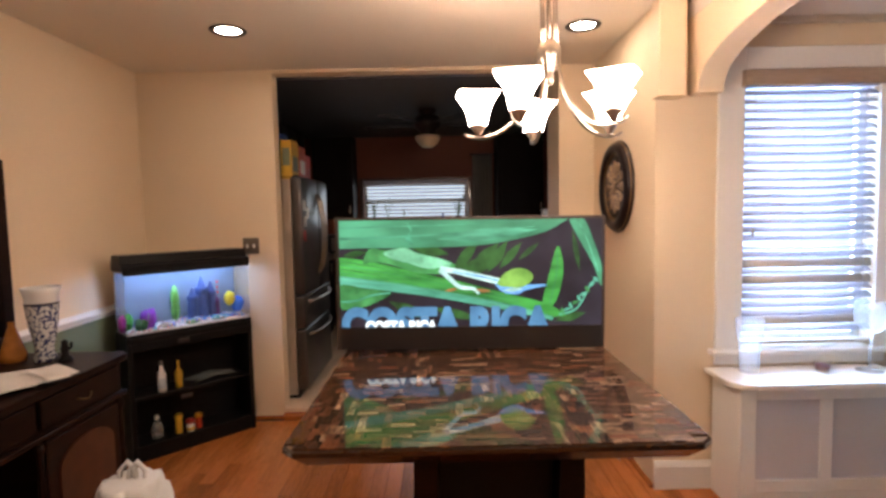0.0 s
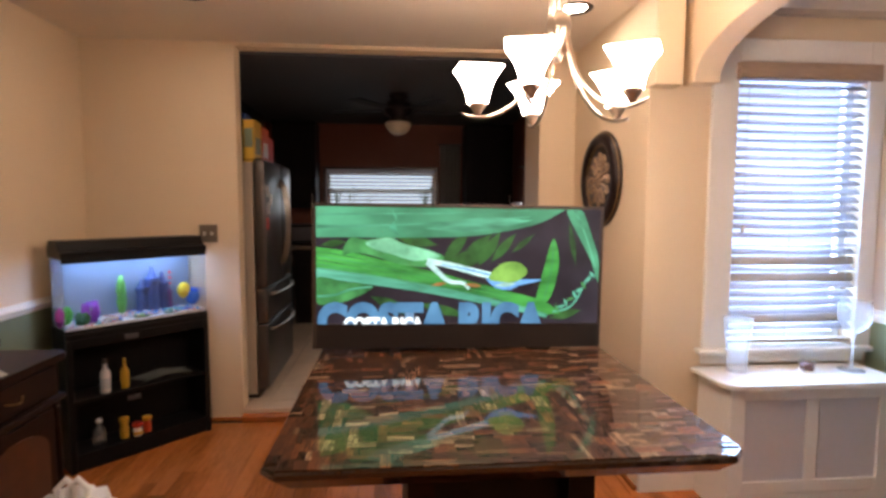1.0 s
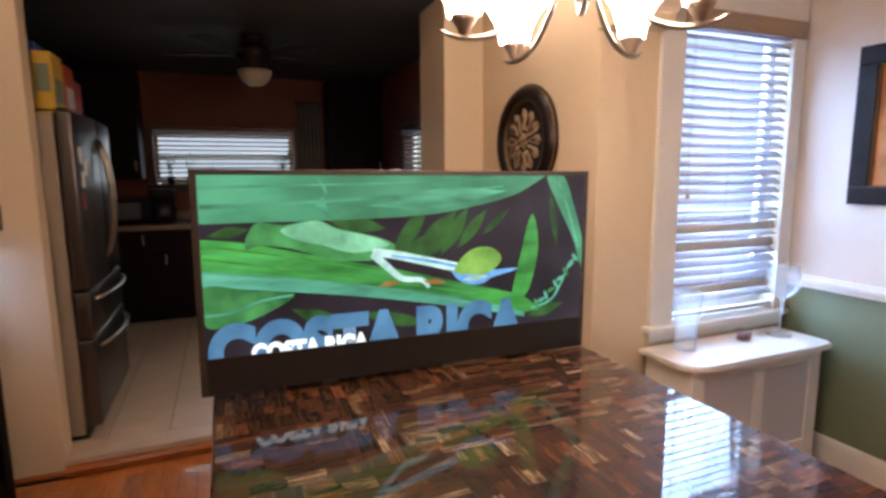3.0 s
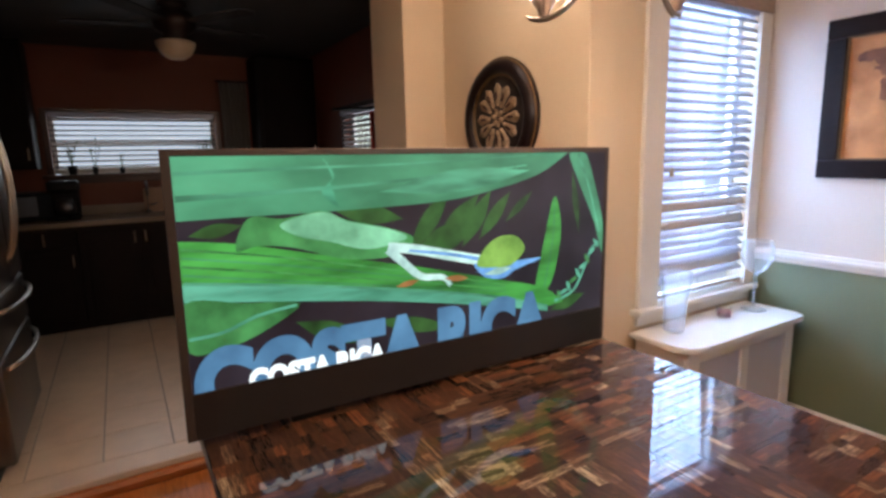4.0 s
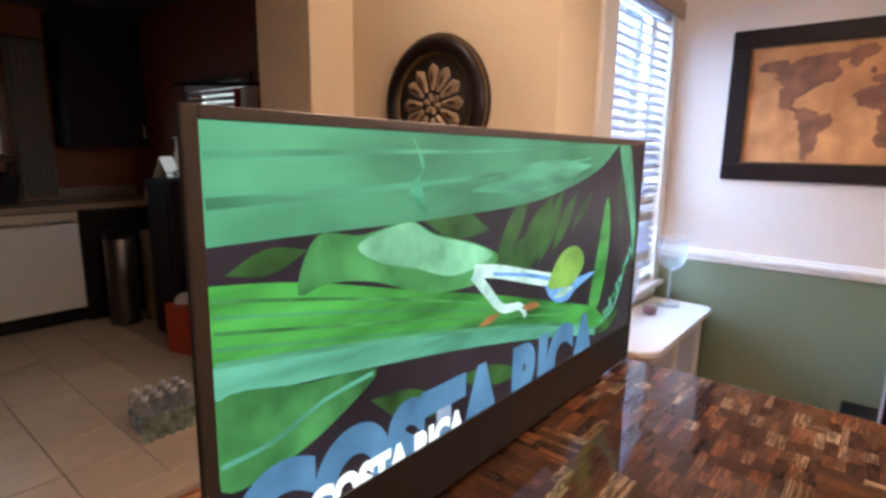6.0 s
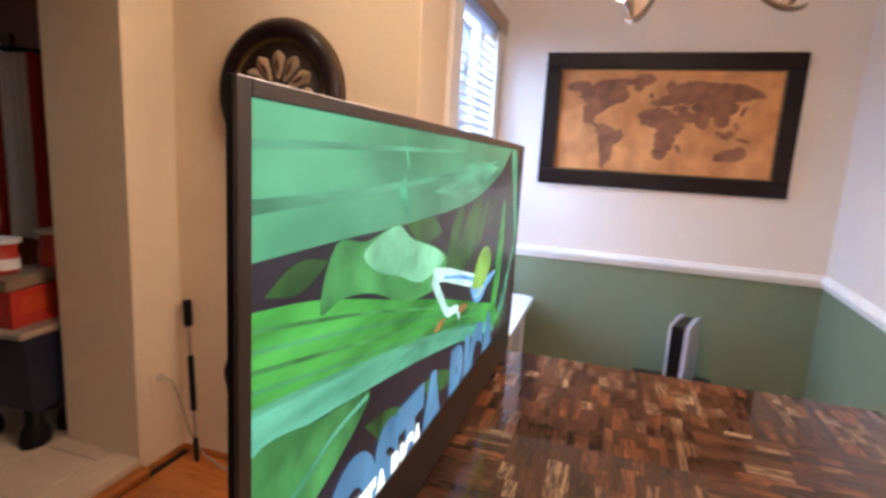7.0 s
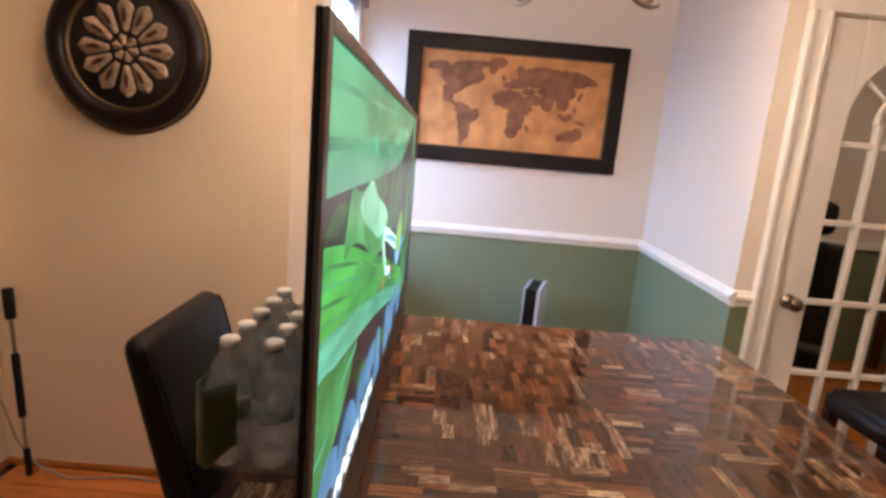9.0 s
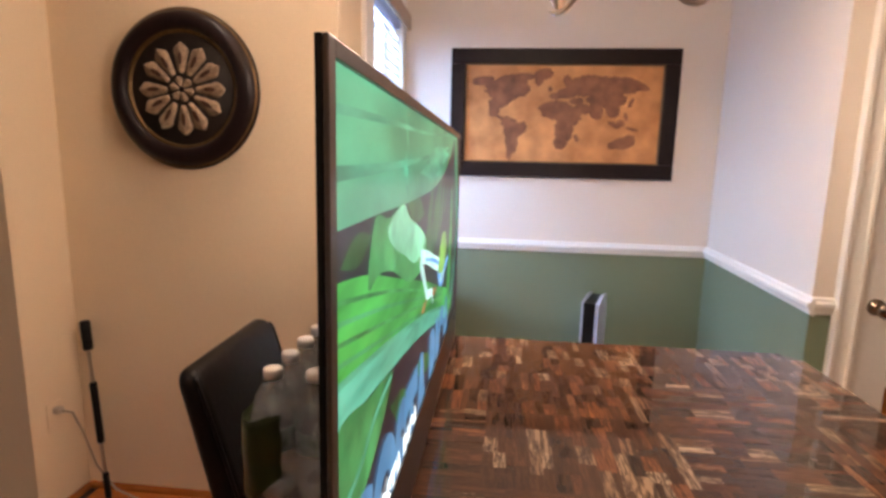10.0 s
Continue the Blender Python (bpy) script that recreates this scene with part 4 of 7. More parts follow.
M_BLADE = mat("dull_dark_blade", (0.010, 0.008, 0.007), 0.85, vary=0.2, grain=20, bump=0.02)


def ceiling_fan():
    top = thing("ceiling_fan", "dark bronze ceiling fan with a frosted bowl light, off", "ceiling fan", (-0.10, 5.05, 0))
    part("motor", lathe([(0, 2.47), (0.09, 2.47), (0.085, 2.43), (0.06, 2.42), (0.12, 2.39), (0.135, 2.34), (0.12, 2.29), (0.07, 2.26), (0.09, 2.24), (0.08, 2.215), (0, 2.215)], 32), M_FRAME, top, "", True)
    part("bowl", lathe([(0.0, 2.105), (0.05, 2.112), (0.09, 2.14), (0.115, 2.185), (0.122, 2.215), (0.115, 2.218), (0, 2.218)], 32), mat("frosted_bowl", (0.42, 0.34, 0.24), 0.4, vary=0.05), top, "cream frosted glass bowl", True)
    for k in range(5):
        a = 17 + 72 * k
        b = prism([(0.15, -0.05), (0.30, -0.065), (0.60, -0.07), (0.64, -0.04), (0.64, 0.04), (0.60, 0.07), (0.30, 0.065), (0.15, 0.05)], 2.325, 2.332)
        part("blade", moved(b, pose(0, 0, 0, 0, 0, a)), M_BLADE, top)


ceiling_fan()

# ---- wall things ----


def switch_plate():
    top = thing("light_switch", "double light switch with a brushed metal plate", "light switch", (-1.36, BACK, 1.275))
    part("plate", box(-0.058, 0.058, -0.007, 0.0, -0.058, 0.058, 0.003), mat("pewter_plate", (0.20, 0.17, 0.14), 0.35, metal=0.7, vary=0.1, grain=80), top)
    for dx in (-0.024, 0.024):
        part("toggle", box(dx - 0.006, dx + 0.006, -0.02, -0.006, -0.013, 0.011, 0.003), M_WHITE, top, "white toggle")


switch_plate()


def medallion():
    """Round carved panel; built facing +z, then turned to face -x."""
    top = thing("wall_medallion", "round dark wooden wall medallion with a carved cream flower", "wall decoration")
    top.matrix_world = Matrix.Translation((DISC, 3.175, 1.622)) @ Matrix.Rotation(radians(-90), 4, "Y")
    part("rim", lathe([(0, 0.0), (0.283, 0.0), (0.285, 0.010), (0.274, 0.018), (0.270, 0.030), (0.255, 0.046), (0.232, 0.050), (0.216, 0.044), (0.208, 0.032), (0.205, 0.018), (0, 0.018)], 72), M_FRAME, top, "", True)
    part("outer_bead", lathe([(0.268, 0.020), (0.277, 0.022), (0.2795, 0.017), (0.275, 0.012)], 72), M_GILT, top, "worn gilt bead", True)
    part("inner_bead", lathe([(0.196, 0.0181), (0.198, 0.026), (0.203, 0.029), (0.208, 0.027), (0.2085, 0.0181)], 72), M_GILT, top, "worn gilt bead", True)
    part("centre_disc", lathe([(0, 0.024), (0.192, 0.020), (0.194, 0.0182), (0, 0.0182)], 60), mat("black_brown_ground", (0.014, 0.008, 0.006), 0.5, vary=0.5, grain=50, bump=0.3), top, "", True)

    def petal(r0, r1, w_, h):
        b = bmesh.new()
        n = 12
        rows = []
        for i in range(n + 1):
            s = i / n
            half = w_ * (0.30 + 0.70 * min(1, s * 1.5)) * (1 - max(0, (s - 0.72) / 0.28) ** 1.6 * 0.93)
            half *= 1 + 0.06 * math.sin(9 * s)
            rows.append([b.verts.new((r0 + (r1 - r0) * s, half * u, 0.0262 + h * (1 - u * u) * (0.55 + 0.45 * math.cos(6 * u * u)) - (0.004 * math.exp(-((s - 0.5) / 0.2) ** 2 - (u / 0.3) ** 2)))) for u in (-1, -0.66, -0.33, 0, 0.33, 0.66, 1)])
        for a, c in zip(rows, rows[1:]):
            for k in range(6):
                b.faces.new((a[k], a[k + 1], c[k + 1], c[k]))
        rim = [v for v in rows[0]] + [r[-1] for r in rows[1:]] + rows[-1][-2::-1] + [r[0] for r in rows[-2:0:-1]]
        foot = [b.verts.new((v.co.x, v.co.y, 0.0185)) for v in rim]
        for k in range(len(rim)):
            b.faces.new((rim[k], foot[k], foot[(k + 1) % len(rim)], rim[(k + 1) % len(rim)]))
        return b
    me1 = finish(petal(0.056, 0.162, 0.0275, 0.008), "petal", M_PETAL, True)
    me2 = finish(petal(0.012, 0.046, 0.0145, 0.009), "small_petal", M_PETAL, True)
    seed = finish(prism([(0.080, 0), (0.093, 0.007), (0.120, 0.007), (0.133, 0), (0.120, -0.007), (0.093, -0.007)], 0.0295, 0.0335), "petal_mark", M_PANELWOOD)
    rnd = random.Random(8)
    for k in range(12):
        o = new("petal", me1)
        o.parent = top
        o.matrix_local = pose(0, 0, 0, 0, 0, 30 * k + rnd.uniform(-2, 2))
        o2 = new("petal_mark", seed)
        o2.parent = o
    for k in range(6):
        o = new("small_petal", me2)
        o.parent = top
        o.matrix_local = pose(0, 0, 0, 0, 0, 60 * k + 15)
    part("centre_button", lathe([(0, 0.028), (0.007, 0.026), (0.009, 0.0206), (0, 0.0205)], 16), M_FRAME, top, "", True)


medallion()


def world_map():
    """Framed map on the alcove wall. Local x runs along the picture, z up, the room towards -y."""
    W_, H_, F = 1.24, 0.70, 0.082
    top = thing("framed_map", "large framed antique world map in brown and orange", "picture", (MAP_X, 1.70, 1.655), -90)
    for x0, x1, z0, z1 in ((-W_ / 2, W_ / 2, H_ / 2 - F, H_ / 2), (-W_ / 2, W_ / 2, -H_ / 2, -H_ / 2 + F), (-W_ / 2, -W_ / 2 + F, -H_ / 2 + F, H_ / 2 - F), (W_ / 2 - F, W_ / 2, -H_ / 2 + F, H_ / 2 - F)):
        part("frame_bar", box(x0, x1, -0.034, -0.002, z0, z1, 0.006), M_FRAME, top)
    a, c = W_ / 2 - F, H_ / 2 - F
    for x0, x1, z0, z1 in ((-a, a, c - 0.007, c), (-a, a, -c, -c + 0.007), (-a, -a + 0.007, -c + 0.007, c - 0.007), (a - 0.007, a, -c + 0.007, c - 0.007)):
        part("inner_lip", box(x0, x1, -0.026, -0.012, z0, z1, 0.001), M_GILT, top, "worn gilt lip")
    part("map_sheet", box(-a, a, -0.012, -0.004, -c, c), M_PAPER, top, "orange parchment sheet")
    # land as a union of ovals with a ragged shore: (across, up, half width, half height, turn)
    lands = {
        "north_land": ((0.19, 0.74, 0.085, 0.10, -10), (0.09, 0.83, 0.055, 0.04, 8), (0.24, 0.82, 0.07, 0.07, 0), (0.18, 0.62, 0.055, 0.06, 20), (0.15, 0.52, 0.025, 0.055, -25), (0.18, 0.46, 0.03, 0.015, -30), (0.29, 0.74, 0.035, 0.06, 0), (0.30, 0.87, 0.05, 0.035, 0)),
        "ice_land": ((0.395, 0.90, 0.045, 0.05, 10), (0.375, 0.84, 0.02, 0.05, 0)),
        "south_land": ((0.235, 0.39, 0.045, 0.06, -20), (0.265, 0.33, 0.055, 0.07, 20), (0.245, 0.20, 0.030, 0.10, 8), (0.235, 0.09, 0.012, 0.06, 5)),
        "desert_land": ((0.47, 0.54, 0.075, 0.085, 0), (0.53, 0.48, 0.058, 0.09, 0), (0.515, 0.33, 0.045, 0.10, 5), (0.50, 0.21, 0.03, 0.06, 15), (0.58, 0.26, 0.010, 0.04, 20)),
        "old_land": ((0.465, 0.68, 0.03, 0.03, 0), (0.52, 0.71, 0.045, 0.045, 0), (0.525, 0.82, 0.02, 0.06, 20), (0.58, 0.79, 0.05, 0.07, 0), (0.67, 0.78, 0.11, 0.10, 0), (0.79, 0.79, 0.09, 0.075, -4), (0.875, 0.79, 0.045, 0.035, -20), (0.72, 0.65, 0.09, 0.08, 0), (0.675, 0.53, 0.03, 0.07, 5), (0.605, 0.56, 0.035, 0.05, -20), (0.755, 0.54, 0.028, 0.07, 12), (0.57, 0.63, 0.035, 0.03, 0), (0.79, 0.65, 0.03, 0.05, 0)),
        "island_land": ((0.765, 0.40, 0.03, 0.022, -30), (0.80, 0.41, 0.018, 0.03, 0), (0.86, 0.355, 0.03, 0.014, -15), (0.845, 0.62, 0.010, 0.05, -25), (0.825, 0.48, 0.008, 0.035, 10), (0.435, 0.75, 0.010, 0.022, 0)),
        "far_land": ((0.815, 0.21, 0.05, 0.05, 0), (0.845, 0.24, 0.03, 0.055, 10), (0.775, 0.20, 0.03, 0.04, 20)),
    }
    nx, nz = 250, 124
    cells = set()
    dx, dz = 2 * a / nx, 2 * c / nz
    for nm, ovals in lands.items():
        for i in range(2, nx - 2):
            for k in range(2, nz - 2):
                u, v = i / nx, k / nz
                shore = 0.42 * noise.fractal((u * 22, v * 11, 3.0), 0.9, 2.0, 4) + 0.30 * noise.fractal((u * 70, v * 38, 7.0), 0.8, 2.0, 3)
                for cu, cv, ru, rv, turn in ovals:
                    ca, sa = math.cos(radians(turn)), math.sin(radians(turn))
                    p, q = (u - cu) * 2, v - cv
                    e = ((p * ca + q * sa) / (ru * 2)) ** 2 + ((-p * sa + q * ca) / rv) ** 2
                    if e < 1.34 + shore:
                        cells.add((i, k))
                        break
    # each connected shore becomes one printed piece
    while cells:
        first = cells.pop()
        group, edge = [first], [first]
        while edge:
            i, k = edge.pop()
            for q in ((i + 1, k), (i - 1, k), (i, k + 1), (i, k - 1)):
                if q in cells:
                    cells.remove(q)
                    group.append(q)
                    edge.append(q)
        if len(group) < 8:
            continue
        verts, faces, index = [], [], {}
        for i, k in group:
            f = []
            for p, q in ((i, k), (i + 1, k), (i + 1, k + 1), (i, k + 1)):
                if (p, q) not in index:
                    index[(p, q)] = len(verts)
                    verts.append((-a + p * dx, -0.0125, -c + q * dz))
                f.append(index[(p, q)])
            faces.append(f)
        me = bpy.data.meshes.new("printed_land")
        me.from_pydata(verts, [], faces)
        me.materials.append(M_LAND)
        o = new("printed_land", me)
        o.parent = top


world_map()

# ---- radiator cover and what stands on it ----
RZ = 0.656


def radiator_cover():
    top = thing("radiator_cover", "white painted radiator cover with grey mesh panels", "radiator cover", (1.36, WIN_Y, 0))
    x1, yf = 0.90, -0.33
    out = [(0, -0.02), (0, yf + 0.09)]
    for k in range(1, 9):
        t = radians(180 + 90 * k / 8)
        out.append((0.10 + 0.10 * math.cos(t), yf + 0.09 + 0.09 * math.sin(t)))
    for k in range(0, 9):
        t = radians(270 + 90 * k / 8)
        out.append((x1 - 0.05 + 0.05 * math.cos(t), yf + 0.05 + 0.05 * math.sin(t)))
    out.append((x1, -0.02))
    b = prism(out, RZ - 0.026, RZ)
    bmesh.ops.bevel(b, geom=[e for e in b.edges if abs(e.verts[0].co.z - e.verts[1].co.z) < 1e-6], offset=0.005, segments=2, affect="EDGES")
    part("top_board", b, M_TRIM, top, "rounded white top board")
    bx0, bx1, by = 0.045, x1 - 0.035, yf + 0.04
    part("side_panel", box(bx0, bx0 + 0.02, by + 0.02, -0.02, 0.0, RZ - 0.026, 0.002), M_TRIM, top)
    part("side_panel", box(bx1 - 0.02, bx1, by + 0.02, -0.02, 0.0, RZ - 0.026, 0.002), M_TRIM, top)
    mid = (bx0 + bx1) / 2
    for x0, xe, z0, z1 in ((bx0, bx0 + 0.075, 0.12, RZ - 0.026), (bx1 - 0.075, bx1, 0.12, RZ - 0.026), (mid - 0.03, mid + 0.03, 0.18, RZ - 0.085), (bx0 + 0.075, bx1 - 0.075, RZ - 0.085, RZ - 0.026), (bx0 + 0.075, bx1 - 0.075, 0.12, 0.18)):
        part("front_rail", box(x0, xe, by, by + 0.02, z0, z1, 0.003), M_TRIM, top)
    skirt = [(bx0, 0.12), (bx0, 0.0), (bx0 + 0.13, 0.0)]
    for k in range(7):
        t = radians(180 - 90 * k / 6)
        skirt.append((bx0 + 0.20 + 0.07 * math.cos(t), 0.01 + 0.05 * math.sin(t)))
    for k in range(7):
        t = radians(90 - 90 * k / 6)
        skirt.append((bx1 - 0.20 + 0.07 * math.cos(t), 0.01 + 0.05 * math.sin(t)))
    skirt += [(bx1 - 0.13, 0.0), (bx1, 0.0), (bx1, 0.12)]
    part("skirt", prism(skirt, by, by + 0.02, "y"), M_TRIM, top, "cut-out white skirt with feet")
    for x0, xe in ((bx0 + 0.075, mid - 0.03), (mid + 0.03, bx1 - 0.075)):
        part("mesh_panel", box(x0, xe, by + 0.009, by + 0.013, 0.18, RZ - 0.085), M_MESH, top, "fine grey metal mesh")


radiator_cover()


def glass_thing(name, label, category, at, profile, n=40):
    b = lathe(profile, n)
    o = solid(name, b, M_VASE, label, category, smooth=True)
    o.location = at
    o.visible_shadow = False
    return o


glass_thing("glass_vase", "tall clear glass vase on the radiator cover", "vase", (1.542, 2.485, RZ + 0.001),
            [(0, 0), (0.044, 0), (0.046, 0.01), (0.046, 0.06), (0.052, 0.14), (0.064, 0.22), (0.068, 0.265), (0.066, 0.266), (0.0655, 0.262)])
glass_thing("wine_glass", "very large clear wine glass on the radiator cover", "wine glass", (2.13, 2.46, RZ + 0.001),
            [(0, 0), (0.058, 0.0), (0.058, 0.003), (0.02, 0.010), (0.006, 0.02), (0.0055, 0.17), (0.012, 0.185), (0.045, 0.205), (0.068, 0.245), (0.074, 0.29), (0.068, 0.345), (0.0665, 0.346), (0.066, 0.342)])
cj = thing("candle_jar", "small purple candle in a glass cup", "candle", (1.905, 2.475, RZ + 0.001))
part("wax", lathe([(0, 0.004), (0.028, 0.004), (0.032, 0.032), (0, 0.033)], 24), mat("purple_wax", (0.22, 0.03, 0.09), 0.4, vary=0.1), cj, "dark purple wax", True)
g = part("cup", lathe([(0, 0), (0.030, 0), (0.036, 0.05), (0.034, 0.05), (0.029, 0.003), (0, 0.003)], 24), M_GLASS, cj, "", True)
g.visible_shadow = False

# ---- aquarium corner ----
AQ = pose(-1.60, 3.265, 0, 0, 0, 45.5)     # front middle of the stand; local x along the front, y into the corner


def in_corner(ob):
    ob.matrix_world = AQ @ ob.matrix_world
    return ob


def aquarium():
    st = in_corner(thing("aquarium_stand", "black wooden aquarium stand with two open shelves", "stand"))
    L, D = 0.39, 0.232
    part("top_board", box(-L, L, 0, D, 0.735, 0.77, 0.004), M_BLACK, st)
    part("side_panel", box(-L, -L + 0.03, 0.0, D, 0.0, 0.735, 0.003), M_BLACK, st)
    part("side_panel", box(L - 0.03, L, 0.0, D, 0.0, 0.735, 0.003), M_BLACK, st)
    part("back_panel", box(-L + 0.03, L - 0.03, D - 0.012, D, 0.02, 0.735), M_BLACK, st)
    part("shelf", box(-L + 0.03, L - 0.03, 0.02, D - 0.013, 0.375, 0.395, 0.002), M_BLACK, st)
    part("bottom_shelf", box(-L + 0.03, L - 0.03, 0.01, D - 0.013, 0.075, 0.095, 0.002), M_BLACK, st)
    part("upper_rail", box(-L + 0.03, L - 0.03, 0.002, 0.02, 0.685, 0.735, 0.002), M_BLACK, st)
    part("kick_board", box(-L + 0.03, L - 0.03, 0.012, 0.026, 0.0, 0.075, 0.002), M_BLACK, st)
    for z in (0.71, 0.35):
        part("magnet_plate", box(-0.10, -0.03, -0.006, 0.002, z - 0.014, z + 0.014, 0.002), M_STEEL, st, "small steel plate")
    tk = in_corner(thing("aquarium", "lit glass aquarium with bright coloured ornaments and a black hood", "aquarium", (0, 0, 0.77)))
    L, D, y0, H = 0.385, 0.225, 0.006, 0.415
    for nm, b in (("front_pane", box(-L, L, y0, y0 + 0.006, 0.004, H)), ("side_pane", box(-L, -L + 0.006, y0 + 0.006, D, 0.004, H)), ("side_pane", box(L - 0.006, L, y0 + 0.006, D, 0.004, H))):
        o = part(nm, b, M_GLASS, tk)
        o.visible_shadow = False
    part("back_pane", box(-L + 0.006, L - 0.006, D - 0.006, D, 0.004, H), mat("misty_blue_back", (0.21, 0.26, 0.33), 0.4, vary=0.12, grain=5), tk, "misty pale blue backing")
    part("base_frame", box(-L - 0.004, L + 0.004, y0 - 0.004, D + 0.003, 0.0, 0.018, 0.002), M_BLACK, tk)
    part("hood", prism([(y0 - 0.008, H - 0.014), (y0 - 0.008, H + 0.022), (y0 + 0.03, H + 0.03), (y0 + 0.055, H + 0.082), (D - 0.03, H + 0.082), (D + 0.004, H + 0.03), (D + 0.004, H - 0.014)], -L - 0.006, L + 0.006, "x"), M_BLACK, tk, "stepped black plastic hood")
    part("hood_lip", box(-L - 0.004, L + 0.004, y0 - 0.007, y0 + 0.004, H - 0.036, H - 0.0142, 0.001), M_BLACK, tk)
    part("lamp_strip", box(-L + 0.04, L - 0.04, 0.06, 0.17, H - 0.022, H - 0.016), glow("aquarium_lamp", (0.40, 0.56, 1.0), 12.0), tk, "lit white lamp strip")
    rnd = random.Random(3)
    cols = [(0.5, 0.12, 0.06), (0.05, 0.14, 0.5), (0.6, 0.55, 0.5), (0.06, 0.30, 0.4)]
    mats = [mat("gravel_" + nm, c, 0.5, vary=0.2, grain=60) for nm, c in zip(("red", "blue", "white", "teal"), cols)]
    for j, m in enumerate(mats):
        b = bmesh.new()
        for i in range(170):
            x = rnd.uniform(-L + 0.012, L - 0.012)
            if j == 0 and x > 0.1 and rnd.random() < 0.7:
                continue
            if j == 1 and x < 0.0 and rnd.random() < 0.7:
                continue
            y = rnd.uniform(y0 + 0.012, D - 0.014)
            r = rnd.uniform(0.005, 0.009)
            z = 0.022 + 0.025 * (0.5 + 0.5 * math.sin(6 * x + 1)) + rnd.uniform(-0.003, 0.006)
            bmesh.ops.create_icosphere(b, subdivisions=1, radius=r, matrix=pose(x, y, z, 0, 0, rnd.uniform(0, 90)))
        o = part("gravel", b, m, tk)
        tagged(o, kind="stuff")
    part("gravel_bed", box(-L + 0.008, L - 0.008, y0 + 0.008, D - 0.008, 0.0182, 0.03), mats[2], tk)

    def frond(x, y, h, r, m, n, nm):
        b = bmesh.new()
        rr = random.Random(int(x * 1000))
        for i in range(n):
            a = rr.uniform(0, 6.28)
            d = rr.uniform(0.2, 1) * r
            pts = [(x + d * 0.4 * math.cos(a), y + d * 0.4 * math.sin(a), 0.03)]
            for k in range(1, 6):
                s = k / 5
                pts.append((x + d * math.cos(a) * (0.4 + 0.6 * s) + 0.008 * math.sin(5 * s + a), y + d * 0.6 * math.sin(a), 0.03 + h * s * rr.uniform(0.85, 1.0)))
            tube(pts, [0.006, 0.008, 0.009, 0.009, 0.007, 0.003], 5, b)
        part(nm, b, m, tk, "", True)
    col = lambda nm, c: mat("ornament_" + nm, c, 0.45, vary=0.3, grain=50, bump=0.3)
    frond(-0.235, 0.09, 0.13, 0.055, col("purple", (0.28, 0.06, 0.55)), 26, "purple_plant")
    frond(-0.335, 0.16, 0.10, 0.04, col("green", (0.10, 0.45, 0.06)), 18, "green_plant")
    frond(-0.38, 0.10, 0.11, 0.016, col("pink", (0.55, 0.08, 0.42)), 10, "pink_plant")
    frond(-0.05, 0.17, 0.25, 0.03, col("lime", (0.18, 0.50, 0.10)), 12, "lime_plant")
    frond(-0.28, 0.08, 0.07, 0.05, col("dark_green", (0.04, 0.16, 0.06)), 16, "dark_plant")
    for i, (x, w_, h, c) in enumerate(((0.06, 0.04, 0.22, (0.06, 0.09, 0.22)), (0.12, 0.045, 0.29, (0.07, 0.11, 0.28)), (0.18, 0.04, 0.25, (0.05, 0.07, 0.2)), (0.21, 0.03, 0.17, (0.16, 0.06, 0.2)))):
        b = lathe([(0, 0.03), (w_, 0.03), (w_ * 0.8, 0.03 + h * 0.6), (w_ * 0.95, 0.03 + h * 0.65), (w_ * 0.95, 0.03 + h * 0.74), (w_ * 0.65, 0.03 + h * 0.76), (0.004, 0.03 + h), (0, 0.03 + h)], 10)
        part("castle_tower", moved(b, pose(x, 0.155, 0)), col("castle%s" % "abcd"[i], c), tk, "dark blue castle tower ornament")
    for x, z, r, c, nm in ((0.30, 0.15, 0.05, (0.80, 0.62, 0.03), "yellow"), (0.355, 0.105, 0.055, (0.02, 0.16, 0.75), "blue")):
        b = bmesh.new()
        bmesh.ops.create_icosphere(b, subdivisions=3, radius=r)
        for v in b.verts:
            v.co *= 1 + 0.16 * math.sin(v.co.x * 190) * math.sin(v.co.y * 170 + 1) * math.cos(v.co.z * 180)
        moved(b, pose(x, 0.13, z) @ Matrix.Diagonal((0.8, 0.5, 1.0, 1)))
        part(nm + "_coral", b, col(nm, c), tk, nm + " coral ornament", True)
    for z in (0.20, 0.235, 0.27):
        b = bmesh.new()
        bmesh.ops.create_icosphere(b, subdivisions=2, radius=0.009, matrix=pose(0.225, 0.15, z))
        part("red_bead", b, col("red", (0.7, 0.03, 0.03)), tk, "", True)
    for x, c in ((-0.14, (0.30, 0.24, 0.16)), (0.02, (0.18, 0.3, 0.12)), (0.19, (0.1, 0.2, 0.12))):
        b = bmesh.new()
        bmesh.ops.create_icosphere(b, subdivisions=2, radius=0.04, matrix=pose(x, 0.06, 0.035) @ Matrix.Diagonal((1.2, 0.6, 0.55, 1)))
        for v in b.verts:
            v.co += Vector((0, 0, 0.006 * math.sin(v.co.x * 230)))
        part("rock", b, col("rock", c), tk, "", True)


aquarium()


